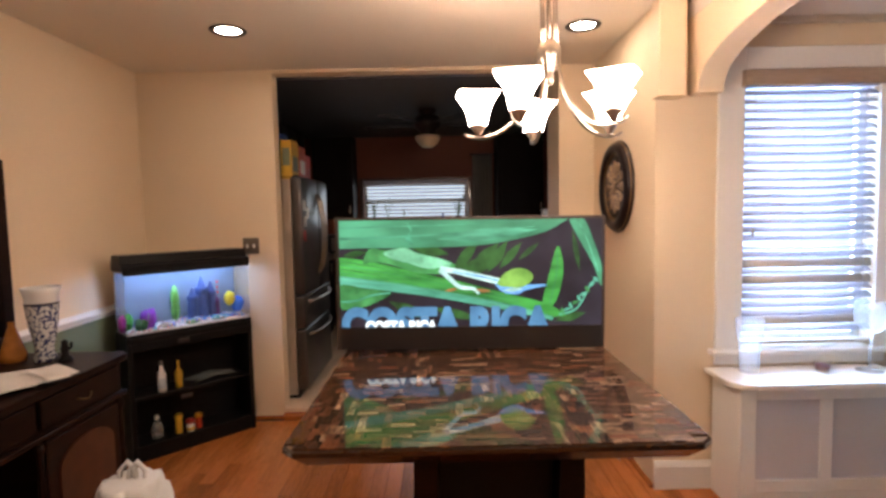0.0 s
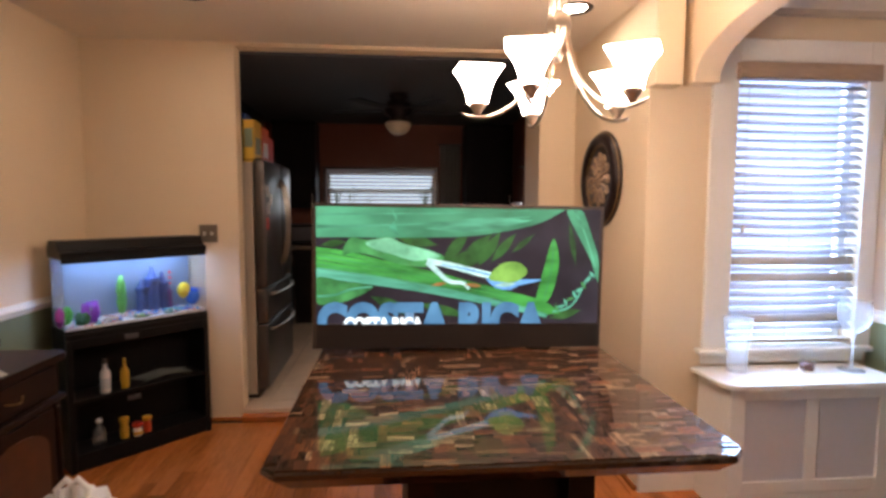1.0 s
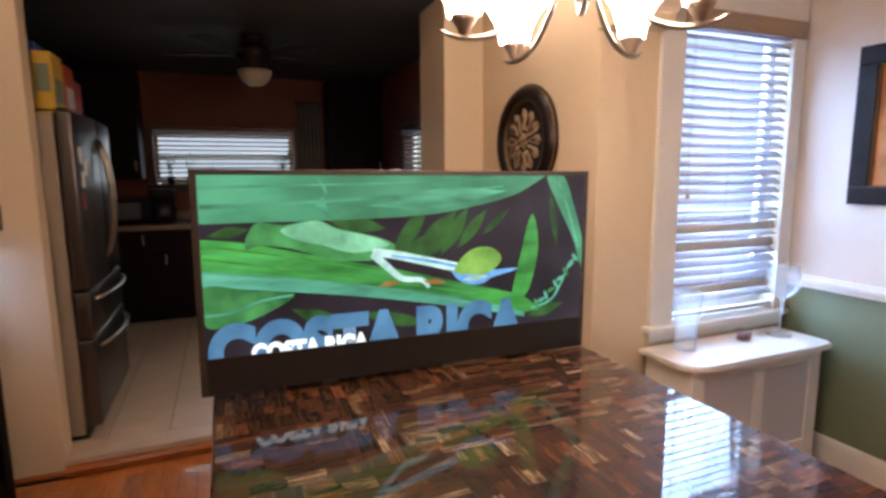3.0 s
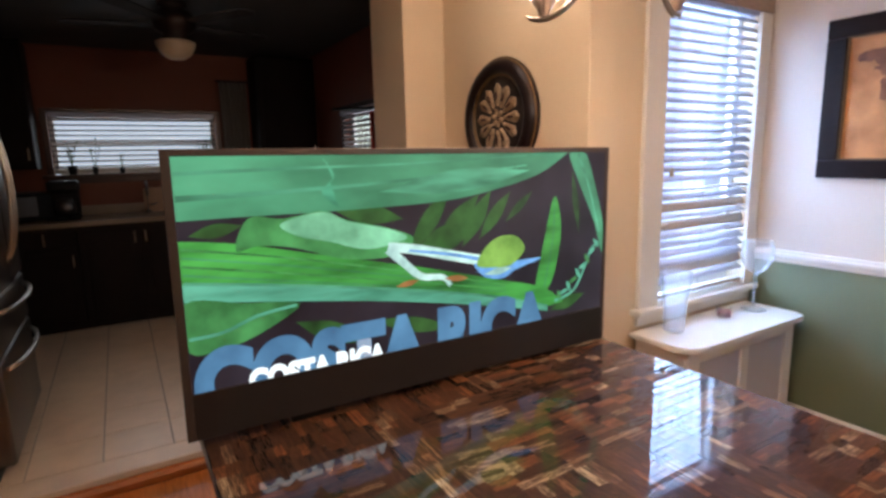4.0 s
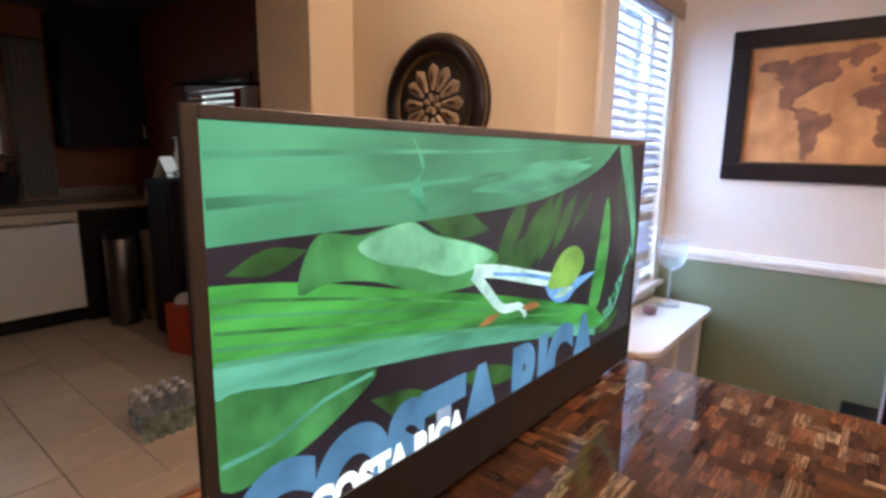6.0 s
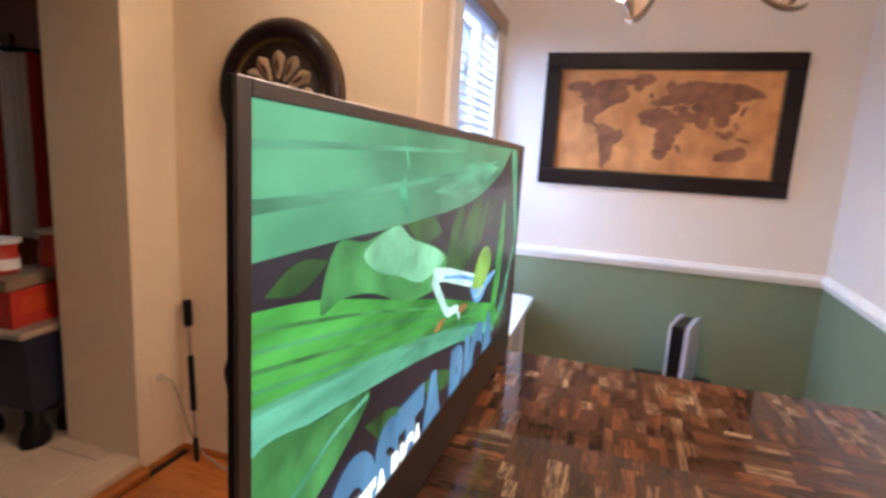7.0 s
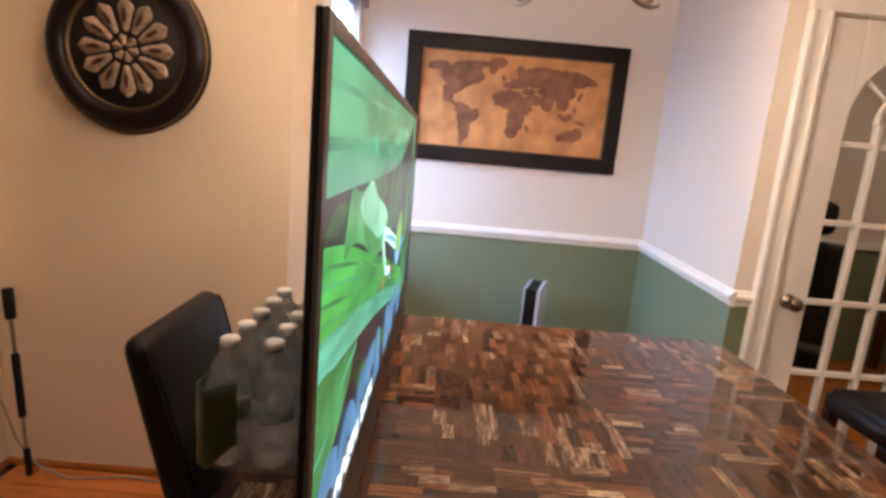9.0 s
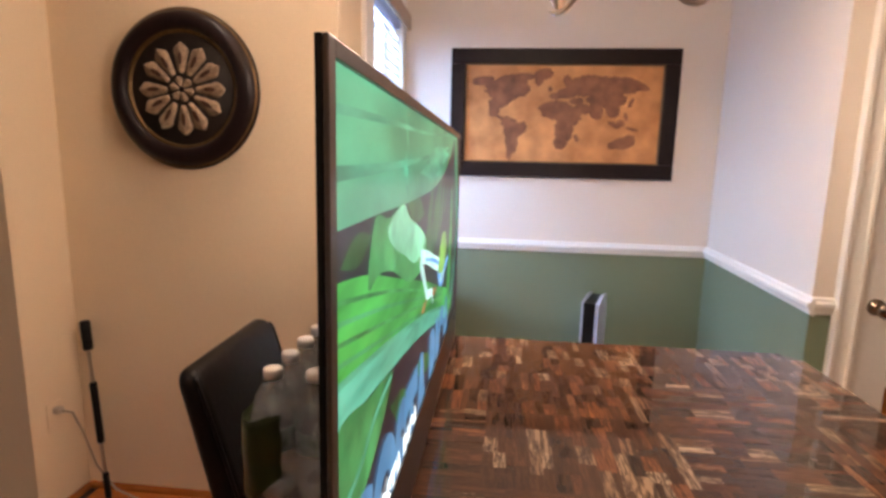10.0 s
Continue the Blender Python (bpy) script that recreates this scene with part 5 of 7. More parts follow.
def bottle(name, label, m_body, m_cap, at, r, h, neck=0.35, cap_h=0.02, corner=False, band=None):
    top = thing(name, label, "bottle", at)
    part("body", lathe([(0, 0), (r * 0.92, 0), (r, r * 0.15), (r, h * 0.62), (r * 0.85, h * 0.72), (r * neck, h * 0.86), (r * neck, h), (0, h)], 20), m_body, top, "", True)
    part("cap", lathe([(0, h), (r * neck * 1.25, h), (r * neck * 1.25, h + cap_h), (r * neck, h + cap_h * 1.2), (0, h + cap_h * 1.2)], 16), m_cap, top, "", True)
    if band:
        part("label_band", lathe([(r * 1.01, h * 0.15), (r * 1.012, h * 0.16), (r * 1.012, h * 0.5), (r * 1.01, h * 0.51)], 20), band, top, "", True)
    if corner:
        in_corner(top)
    return top


bottle("spray_bottle", "white bottle with a grey cap on the stand's shelf", M_WHITE, M_STEEL, (-0.19, 0.06, 0.396), 0.026, 0.17, 0.4, corner=True, band=mat("blue_white_label", (0.5, 0.55, 0.6), 0.5))
bottle("yellow_bottle", "yellow bottle on the stand's shelf", M_YELLOW, M_YELLOW, (-0.085, 0.07, 0.396), 0.023, 0.15, 0.3, corner=True)
bottle("clear_bottle", "clear bottle on the stand's bottom shelf", M_PLASTIC, M_WHITE, (-0.22, 0.10, 0.096), 0.035, 0.12, 0.35, corner=True)
bottle("food_tub", "small yellow fish food tub on the bottom shelf", M_YELLOW, M_YELLOW, (-0.10, 0.07, 0.096), 0.024, 0.10, 0.9, corner=True)
bottle("food_tub", "small white fish food tub on the bottom shelf", M_WHITE, M_RED, (-0.035, 0.05, 0.096), 0.026, 0.055, 0.9, corner=True, band=M_YELLOW)
bottle("food_tub", "small orange fish food tub on the bottom shelf", M_ORANGE, M_YELLOW, (0.022, 0.06, 0.096), 0.022, 0.075, 0.9, corner=True)
nt_ = in_corner(thing("folded_net", "folded grey plastic net on the stand's shelf", "net", (0.15, 0.12, 0.396)))
b = bmesh.new()
for k in range(7):
    tube([(-0.14 + 0.03 * math.sin(k), -0.06 + 0.02 * k, 0.006 + 0.004 * (k % 3)), (0, -0.055 + 0.02 * k, 0.03 + 0.006 * math.sin(3 * k)), (0.15, -0.06 + 0.018 * k, 0.008)], 0.005, 6, b)
part("mesh_cloth", b, mat("grey_green_net", (0.12, 0.13, 0.12), 0.6), nt_, "", True)

# ---- sideboard ----
SBX, SBY0, SBY1, SBZ = -1.50, 0.72, 2.39, 0.855


def sideboard():
    top = thing("sideboard", "dark cherry desk sideboard with drawers, carved doors and kneehole", "sideboard", (-1.81, (SBY0 + SBY1) / 2, 0))
    hx, hy = 0.31, (SBY1 - SBY0) / 2
    out = rounded_rect(-hx, hx, -hy, hy, 0.04, 5)
    b = prism(out, SBZ - 0.03, SBZ)
    bmesh.ops.bevel(b, geom=[e for e in b.edges if abs(e.verts[0].co.z - e.verts[1].co.z) < 1e-6], offset=0.008, segments=3, affect="EDGES")
    part("top_board", b, M_DARKWOOD, top, "polished dark top with rounded edge")
    part("drawer_case", box(-hx + 0.01, hx - 0.035, -hy + 0.03, hy - 0.03, 0.66, SBZ - 0.03, 0.004), M_DARKWOOD, top)
    part("pedestal", box(-hx + 0.01, hx - 0.035, hy - 0.03 - 0.50, hy - 0.03, 0.10, 0.655, 0.004), M_DARKWOOD, top)
    part("pedestal", box(-hx + 0.01, hx - 0.035, -hy + 0.03, -hy + 0.53, 0.10, 0.655, 0.004), M_DARKWOOD, top)
    part("back_panel", box(-hx + 0.01, -hx + 0.03, -hy + 0.53, hy - 0.53, 0.10, 0.655), M_BLACK, top)
    part("waist_moulding", box(-hx + 0.005, hx - 0.012, -hy + 0.02, hy - 0.02, 0.655, 0.68, 0.008), M_DARKWOOD, top)
    part("plinth", box(-hx + 0.005, hx - 0.015, hy - 0.54, hy - 0.02, 0.0, 0.10, 0.008), M_DARKWOOD, top)
    part("plinth", box(-hx + 0.005, hx - 0.015, -hy + 0.02, -hy + 0.54, 0.0, 0.10, 0.008), M_DARKWOOD, top)
    n = 3
    w_ = (2 * hy - 0.12) / n
    xf = hx - 0.035
    for i in range(n):
        y0 = -hy + 0.06 + i * w_
        d = part("drawer", box(xf, xf + 0.016, y0 + 0.015, y0 + w_ - 0.015, 0.695, SBZ - 0.045, 0.006), M_DARKWOOD, top)
        yc = y0 + w_ / 2
        pts = [(xf + 0.016 + 0.018 * math.sin(math.pi * k / 8), yc - 0.045 + 0.09 * k / 8, 0.75 - 0.012 * math.sin(math.pi * k / 8)) for k in range(9)]
        part("handle", tube(pts, 0.004, 8), M_GILT, d, "dull brass bail handle", True)
        if i == 1:
            continue
        door = part("door", box(xf, xf + 0.014, y0 + 0.03, y0 + w_ - 0.03, 0.125, 0.64, 0.005), M_DARKWOOD, top)
        half = (w_ - 0.17) / 2
        arch = [(yc - half, 0.18), (yc + half, 0.18)]
        for k in range(13):
            t = math.pi * k / 12
            arch.append((yc + half * math.cos(t), 0.50 + 0.09 * math.sin(t)))
        b = prism(arch, xf + 0.0145, xf + 0.022, "x")
        part("door_panel", b, M_PANELWOOD, door, "red-brown arched panel")
        for s in (-1, 1):
            part("pilaster", moved(lathe([(0, 0.12), (0.016, 0.12), (0.018, 0.15), (0.012, 0.17), (0.014, 0.38), (0.012, 0.60), (0.018, 0.62), (0.016, 0.645), (0, 0.645)], 12), pose(xf + 0.006, yc + s * (w_ / 2 - 0.004), 0)), M_DARKWOOD, top, "", True)


sideboard()


def ginger_vase():
    m = mat("blue_white_porcelain", (0.62, 0.62, 0.60), 0.15, vary=0.02, grain=24, bump=0, coat=0.5)
    n, l = m.node_tree.nodes, m.node_tree.links
    nz = n.new("ShaderNodeTexNoise")
    nz.inputs["Scale"].default_value = 80
    tc = [k for k in n if k.type == "TEX_COORD"][0]
    l.new(tc.outputs["Object"], nz.inputs["Vector"])
    r = n.new("ShaderNodeValToRGB")
    r.color_ramp.elements[0].position, r.color_ramp.elements[1].position = 0.50, 0.56
    r.color_ramp.elements[0].color, r.color_ramp.elements[1].color = (0.62, 0.62, 0.60, 1), (0.03, 0.04, 0.14, 1)
    l.new(nz.outputs["Fac"], r.inputs["Fac"])
    l.new(r.outputs["Color"], n["Principled BSDF"].inputs["Base Color"])
    top = thing("porcelain_vase", "blue and white porcelain vase with a flared rim", "vase", (-1.80, 2.245, SBZ + 0.001))
    part("body", lathe([(0, 0), (0.042, 0), (0.045, 0.02), (0.036, 0.05), (0.038, 0.07), (0.055, 0.16), (0.064, 0.24), (0.0645, 0.262)], 40), m, top, "", True)
    part("neck", lathe([(0.0645, 0.262), (0.065, 0.285), (0.07, 0.31), (0.078, 0.335), (0.074, 0.337), (0.064, 0.30), (0.058, 0.25), (0.0, 0.24)], 40), M_WHITE, top, "plain white flared rim", True)
    part("rim_line", lathe([(0.0652, 0.258), (0.067, 0.262), (0.0655, 0.268)], 40), M_NAVY, top, "", True)


ginger_vase()
lamp_b = thing("amber_bottle", "amber glass bottle beside the vase", "bottle", (-1.95, 2.25, SBZ + 0.001))
part("body", lathe([(0, 0), (0.05, 0), (0.052, 0.03), (0.02, 0.14), (0.012, 0.16), (0.012, 0.18), (0, 0.18)], 24), mat("amber", (0.42, 0.16, 0.03), 0.2, vary=0.2), lamp_b, "", True)
fig = bmesh.new()
lathe([(0, 0), (0.03, 0), (0.03, 0.012), (0.014, 0.03), (0.018, 0.06), (0.012, 0.075), (0.014, 0.09), (0.0, 0.10)], 16, fig)
tube([(0.012, 0, 0.05), (0.03, 0, 0.065), (0.03, 0, 0.085)], 0.006, 8, fig)
fg = solid("black_figurine", fig, M_BLACK, "small black figurine beside the vase", "figurine", smooth=True)
fg.location = (-1.70, 2.23, SBZ + 0.001)


def paper_sheet(name, label, x, y, rz, w_, h_, z, curl):
    b = bmesh.new()
    n = 6
    vs = [[b.verts.new((-w_ / 2 + w_ * i / n, -h_ / 2 + h_ * k / n, 0.0012 + curl * ((i / n) ** 3) + 0.0015 * math.sin(4 * k / n + i))) for k in range(n + 1)] for i in range(n + 1)]
    for i in range(n):
        for k in range(n):
            b.faces.new((vs[i][k], vs[i + 1][k], vs[i + 1][k + 1], vs[i][k + 1]))
    g_ = bmesh.ops.extrude_face_region(b, geom=b.faces[:])
    bmesh.ops.translate(b, vec=(0, 0, 0.0015), verts=[e for e in g_["geom"] if isinstance(e, bmesh.types.BMVert)])
    o = solid(name, b, M_SHEET, label, "paper")
    o.matrix_world = pose(x, y, z, 0, 0, rz)
    return o


paper_sheet("paper_sheet", "loose white paper sheet on the sideboard", -1.70, 1.95, 20, 0.22, 0.30, SBZ + 0.002, 0.004)
paper_sheet("paper_sheet", "loose white paper sheet on the sideboard", -1.64, 1.86, -28, 0.22, 0.30, SBZ + 0.007, 0.01)
paper_sheet("paper_sheet", "loose white paper sheet on the sideboard", -1.75, 1.72, 62, 0.22, 0.30, SBZ + 0.013, 0.012)
paper_sheet("envelope", "white envelope at the sideboard's edge", -1.585, 1.99, 55, 0.11, 0.22, SBZ + 0.018, 0.006)
mir = thing("mirror_frame", "dark wooden framed mirror leaning above the sideboard", "mirror", (LEFT, 1.955, 1.33))
for y0, y1, z0, z1 in ((-0.45, -0.38, -0.47, 0.45), (0.38, 0.45, -0.47, 0.45), (-0.38, 0.38, 0.38, 0.45), (-0.38, 0.38, -0.47, -0.38)):
    part("frame_bar", box(0.03, 0.07, y0, y1, z0, z1, 0.008), M_DARKWOOD, mir)
part("mirror_glass", box(0.032, 0.04, -0.38, 0.38, -0.38, 0.38), mat("mirror_silver", (0.8, 0.8, 0.8), 0.03, metal=1.0, vary=0.01, bump=0), mir)

# ---- white bag ----
b = bmesh.new()
bmesh.ops.create_icosphere(b, subdivisions=5, radius=1.0)
for v in b.verts:
    d = v.co.copy()
    k = 1 + 0.16 * noise.noise(d * 2.3) + 0.11 * (1 - 2 * abs(noise.noise(d * 4.1))) + 0.05 * (1 - 2 * abs(noise.noise(d * 9)))
    z = 0.28 + 0.28 * max(-1, min(1, d.z * 1.25 * k))
    v.co = Vector((0.15 * d.x * k, 0.14 * d.y * k, max(0.0, z * 0.96)))
bag = solid("white_bag", b, mat("white_crumpled_plastic", (0.70, 0.69, 0.67), 0.4, vary=0.06, grain=12, bump=0.5), "crumpled white plastic bag standing on the floor", "bag", smooth=True)
bag.location = (-1.19, 1.80, -0.004)
bag.scale = (0.9, 1.0, 0.95)
b = bmesh.new()
for s in (-1, 1):
    tube([(s * 0.05, 0.02, 0.48), (s * 0.055, 0.03, 0.565), (s * 0.02, 0.03, 0.60), (s * -0.01, 0.03, 0.57), (s * -0.02, 0.02, 0.49)], 0.012, 6, b)
o = part("bag_handle", b, bag.data.materials[0], bag, "", True)

# ---- chairs, bottles, and the alcove ----


def leather_chair(at, rz, label, back=True):
    top = thing("counter_chair", label, "chair", at, rz, group="black counter chairs")
    sz = 0.64
    b = prism(rounded_rect(-0.20, 0.20, -0.195, 0.115, 0.04, 4), sz - 0.09, sz)
    bmesh.ops.bevel(b, geom=[e for e in b.edges if abs(e.verts[0].co.z - e.verts[1].co.z) < 1e-6], offset=0.02, segments=3, affect="EDGES")
    part("seat", b, M_LEATHER, top, "padded black leather seat", True)
    if back:
        b = bmesh.new()
        rows = []
        height, half = 0.995, 0.185
        steps = [k / 12 for k in range(12)] + [0.945, 0.965, 0.98, 0.99, 0.997, 1.0]
        for s in steps:
            z = sz - 0.22 + (height - sz + 0.22) * s
            lean = 0.020 + 0.130 * s ** 1.35
            thick = 0.060 - 0.012 * s + 0.010 * math.sin(3.1 * s)
            u = max(0.0, (z - (height - 0.032)) / 0.032)
            fall = 1 - math.sqrt(max(0.0, 1 - u * u))
            mid = lean + thick / 2
            thick *= 1 - 0.72 * fall
            rows.append((mid - thick / 2, thick, z, half - 0.012 * (1 - s) - 0.026 * fall))
        rings = []
        for lean, thick, z, hw in rows:
            rings.append([b.verts.new((x, y, z)) for x, y in rounded_rect(-hw, hw, lean, lean + thick, min(0.022, thick * 0.47), 4)])
        for p, q in zip(rings, rings[1:]):
            for k in range(len(p)):
                b.faces.new((p[k], p[(k + 1) % len(p)], q[(k + 1) % len(p)], q[k]))
        b.faces.new(rings[0][::-1])
        b.faces.new(rings[-1])
        part("backrest", b, M_LEATHER, top, "upholstered black leather back", True)
        for s in (-1, 1):
            pts = [(s * (hw - 0.004), lean + 0.004, z) for lean, thick, z, hw in rows[3:-3]]
            part("piping", tube(pts, 0.0035, 6), M_LEATHER, top, "", True)
    for sx in (-1, 1):
        for sy in (-0.165, 0.085):
            b = bmesh.new()
            x, y = sx * 0.17, sy
            box(x - 0.021, x + 0.021, y - 0.021, y + 0.021, 0.0, sz - 0.085, 0.004, b)
            for v in b.verts:
                f = 0.72 + 0.28 * v.co.z / sz
                v.co.x, v.co.y = x + (v.co.x - x) * f, y + (v.co.y - y) * f
            part("leg", b, M_DARKWOOD, top, "tapered dark wood leg")
    for sy in (-0.165, 0.085):
        part("stretcher", box(-0.152, 0.152, sy - 0.01, sy + 0.01, 0.20, 0.235, 0.003), M_DARKWOOD, top)
    return top


leather_chair((0.270, 2.425, 0), 2, "tall black leather counter chair pushed under the table")
leather_chair((0.935, 0.385, 0), -88, "black leather counter stool beside the glazed door", back=False)


def water_bottle_meshes():
    body = finish(lathe([(0, 0.002), (0.022, 0.0), (0.030, 0.008), (0.0315, 0.03), (0.0295, 0.04), (0.0315, 0.05), (0.0295, 0.062), (0.0315, 0.075), (0.0315, 0.115), (0.029, 0.125), (0.0315, 0.135), (0.027, 0.158), (0.014, 0.180), (0.0125, 0.186), (0, 0.186)], 16), "body", M_PLASTIC, True)
    cap = finish(lathe([(0, 0.184), (0.0145, 0.184), (0.0145, 0.197), (0.0135, 0.199), (0, 0.199)], 14), "cap", mat("pale_cap_plastic", (0.66, 0.64, 0.61), 0.3, vary=0.06), True)
    band = finish(lathe([(0.0318, 0.078), (0.0322, 0.079), (0.0322, 0.112), (0.0318, 0.113)], 16), "label_band", mat("bottle_label", (0.10, 0.20, 0.16), 0.4, vary=0.5, grain=60, second=(0.35, 0.42, 0.45)), True)
    return body, cap, band


wb = water_bottle_meshes()


def water_bottle(x, y, z, rz, label, group, tilt=0.0):
    t = new("water_bottle")
    t.matrix_world = pose(x, y, z, tilt, 0, rz)
    tagged(t, label, "bottle", group)
    for nm, me in zip(("body", "cap", "label_band"), wb):
        o = new(nm, me)
        o.parent = t
        o.visible_shadow = nm != "body"


for i in range(5):
    for k in range(3):
        water_bottle(-0.075 + 0.068 * i, 2.217 + 0.066 * k, 0.886, 37 * i + 80 * k, "clear white-capped water bottle in a shrink-wrapped pack on the table", "water bottles on the table")


def crumpled_sleeve(x0, x1, y0, y1, z0, z1, seed, top_sag):
    """Thin film drawn round a pack: a closed band with creases, dipping between the bottles."""
    b = bmesh.new()
    ring0 = rounded_rect(x0, x1, y0, y1, 0.034, 8)
    ring = []
    for p, q in zip(ring0, ring0[1:] + ring0[:1]):
        m_ = max(1, int(math.hypot(q[0] - p[0], q[1] - p[1]) / 0.012))
        ring += [(p[0] + (q[0] - p[0]) * k / m_, p[1] + (q[1] - p[1]) * k / m_) for k in range(m_)]
    cx, cy = (x0 + x1) / 2, (y0 + y1) / 2
    rows = []
    for i in range(13):
        s = i / 12
        row = []
        for x, y in ring:
            d = 0.006 * noise.fractal((x * 38, y * 38, s * 7 + seed), 0.8, 2.0, 3)
            inward = top_sag * max(0.0, s - 0.62) ** 1.6
            f = 1 + d / 0.12 - inward
            row.append(b.verts.new((cx + (x - cx) * (1 + (f - 1) * 0.5), cy + (y - cy) * f, z0 + (z1 - z0) * s + 0.008 * s * noise.noise((x * 30, y * 30, seed)))))
        rows.append(row)
    for p, q in zip(rows, rows[1:]):
        for k in range(len(p)):
            b.faces.new((p[k], p[(k + 1) % len(p)], q[(k + 1) % len(p)], q[k]))
    return b


sleeve = thing("shrink_film", "crumpled clear and green shrink film round the water bottle pack", "wrapper", (0, 0, 0))
part("film", crumpled_sleeve(-0.111, 0.231, 2.183, 2.384, 0.888, 1.048, 3.0, 0.55), M_FILM, sleeve, "", True).visible_shadow = False
b = bmesh.new()
path = [(-0.117, 2.322 + 0.009 * k) for k in range(6)] + [(-0.110, 2.378), (-0.098, 2.388)] + [(-0.085 + 0.03 * k, 2.392) for k in range(9)]
vs = []
for i in range(10):
    s = i / 9
    row = []
    for k, (x, y) in enumerate(path):
        d = 0.004 * noise.noise((x * 60, y * 60, s * 6))
        cut = 0.045 * (1 - k / 5) if k < 5 else 0.0
        row.append(b.verts.new((x + d, y + d, 0.891 + cut + (0.125 - 0.6 * cut) * s + 0.004 * noise.noise((x * 40, y * 40, 9)))))
    vs.append(row)
for p, q in zip(vs, vs[1:]):
    for k in range(len(p) - 1):
        b.faces.new((p[k], p[k + 1], q[k + 1], q[k]))
g_ = bmesh.ops.extrude_face_region(b, geom=b.faces[:])
bmesh.ops.translate(b, vec=(-0.0015, 0.0015, 0), verts=[e for e in g_["geom"] if isinstance(e, bmesh.types.BMVert)])
part("printed_end", b, mat("green_film", (0.005, 0.013, 0.003), 0.3, vary=0.6, grain=22, second=(0.03, 0.055, 0.010)), sleeve, "dark green printed end", True)


M_SHELL = mat("console_white", (0.46, 0.47, 0.53), 0.4, vary=0.04, grain=60, bump=0.02)


def tower():
    top = thing("white_console", "white and black upright game console on a low black box", "console", (2.13, 1.487, 0.072), -20)
    part("side_shell", prism([(-0.13, 0.245), (0.11, 0.255), (0.14, 0.45), (0.12, 0.595), (0.02, 0.605), (-0.12, 0.585)], -0.050, -0.032, "y"), M_SHELL, top, "white curved shell")
    part("side_shell", prism([(-0.13, 0.245), (0.11, 0.255), (0.14, 0.45), (0.12, 0.595), (0.02, 0.605), (-0.12, 0.585)], 0.032, 0.042, "y"), M_SHELL, top, "white curved shell")
    part("core", box(-0.125, 0.115, -0.032, 0.032, 0.245, 0.588, 0.006), M_BLACK, top, "glossy black core")
    st = thing("low_box", "low black box on the floor under the console", "box", (2.15, 1.50, 0))
    part("body", box(-0.14, 0.14, -0.19, 0.19, 0.0, 0.279, 0.006), M_BLACK, st)
    part("lid", box(-0.15, 0.15, -0.20, 0.20, 0.279, 0.316, 0.004), M_BLACK, st)


tower()

# pole, outlet and cable in the corner
pl = thing("extension_pole", "black and silver extension pole leaning in the corner", "pole", (0, 0, 0))
pa, pb = Vector((1.035, 3.56, 0.002)), Vector((1.08, 3.635, 0.735))


def on_pole(s):
    return pa + (pb - pa) * s


for s0, s1, r, m, nm in ((0.0, 0.15, 0.012, M_BLACK, "foot_grip"), (0.15, 0.32, 0.0065, M_NICKEL, "lower_tube"), (0.32, 0.66, 0.014, M_BLACK, "middle_grip"), (0.66, 0.84, 0.0065, M_NICKEL, "upper_tube"), (0.84, 1.0, 0.019, M_BLACK, "top_grip")):
    part(nm, tube([on_pole(s0), on_pole(s0 + 0.01), on_pole(s1 - 0.01), on_pole(s1)], [r * 0.8, r, r, r * 0.8], 12), m, pl, "", True)
ol = thing("wall_outlet", "beige wall outlet with a plug and a grey cable", "outlet", (0.965, BACK, 0.385))
part("plate", box(-0.035, 0.035, -0.006, 0, -0.057, 0.057, 0.003), M_WALL, ol)
part("plug", box(-0.013, 0.015, -0.035, -0.006, 0.012, 0.036, 0.004), M_SLAT2, ol)
part("cable", tube([(0.0, -0.034, 0.022), (0.02, -0.06, 0.01), (0.045, -0.075, -0.08), (0.07, -0.10, -0.24), (0.09, -0.16, -0.355), (0.06, -0.30, -0.378), (0.10, -0.50, -0.379), (0.07, -0.78, -0.379)], 0.004, 8), M_FSIDE, ol, "grey cable trailing on the floor", True)

# ---- glazed door and the room behind it ----


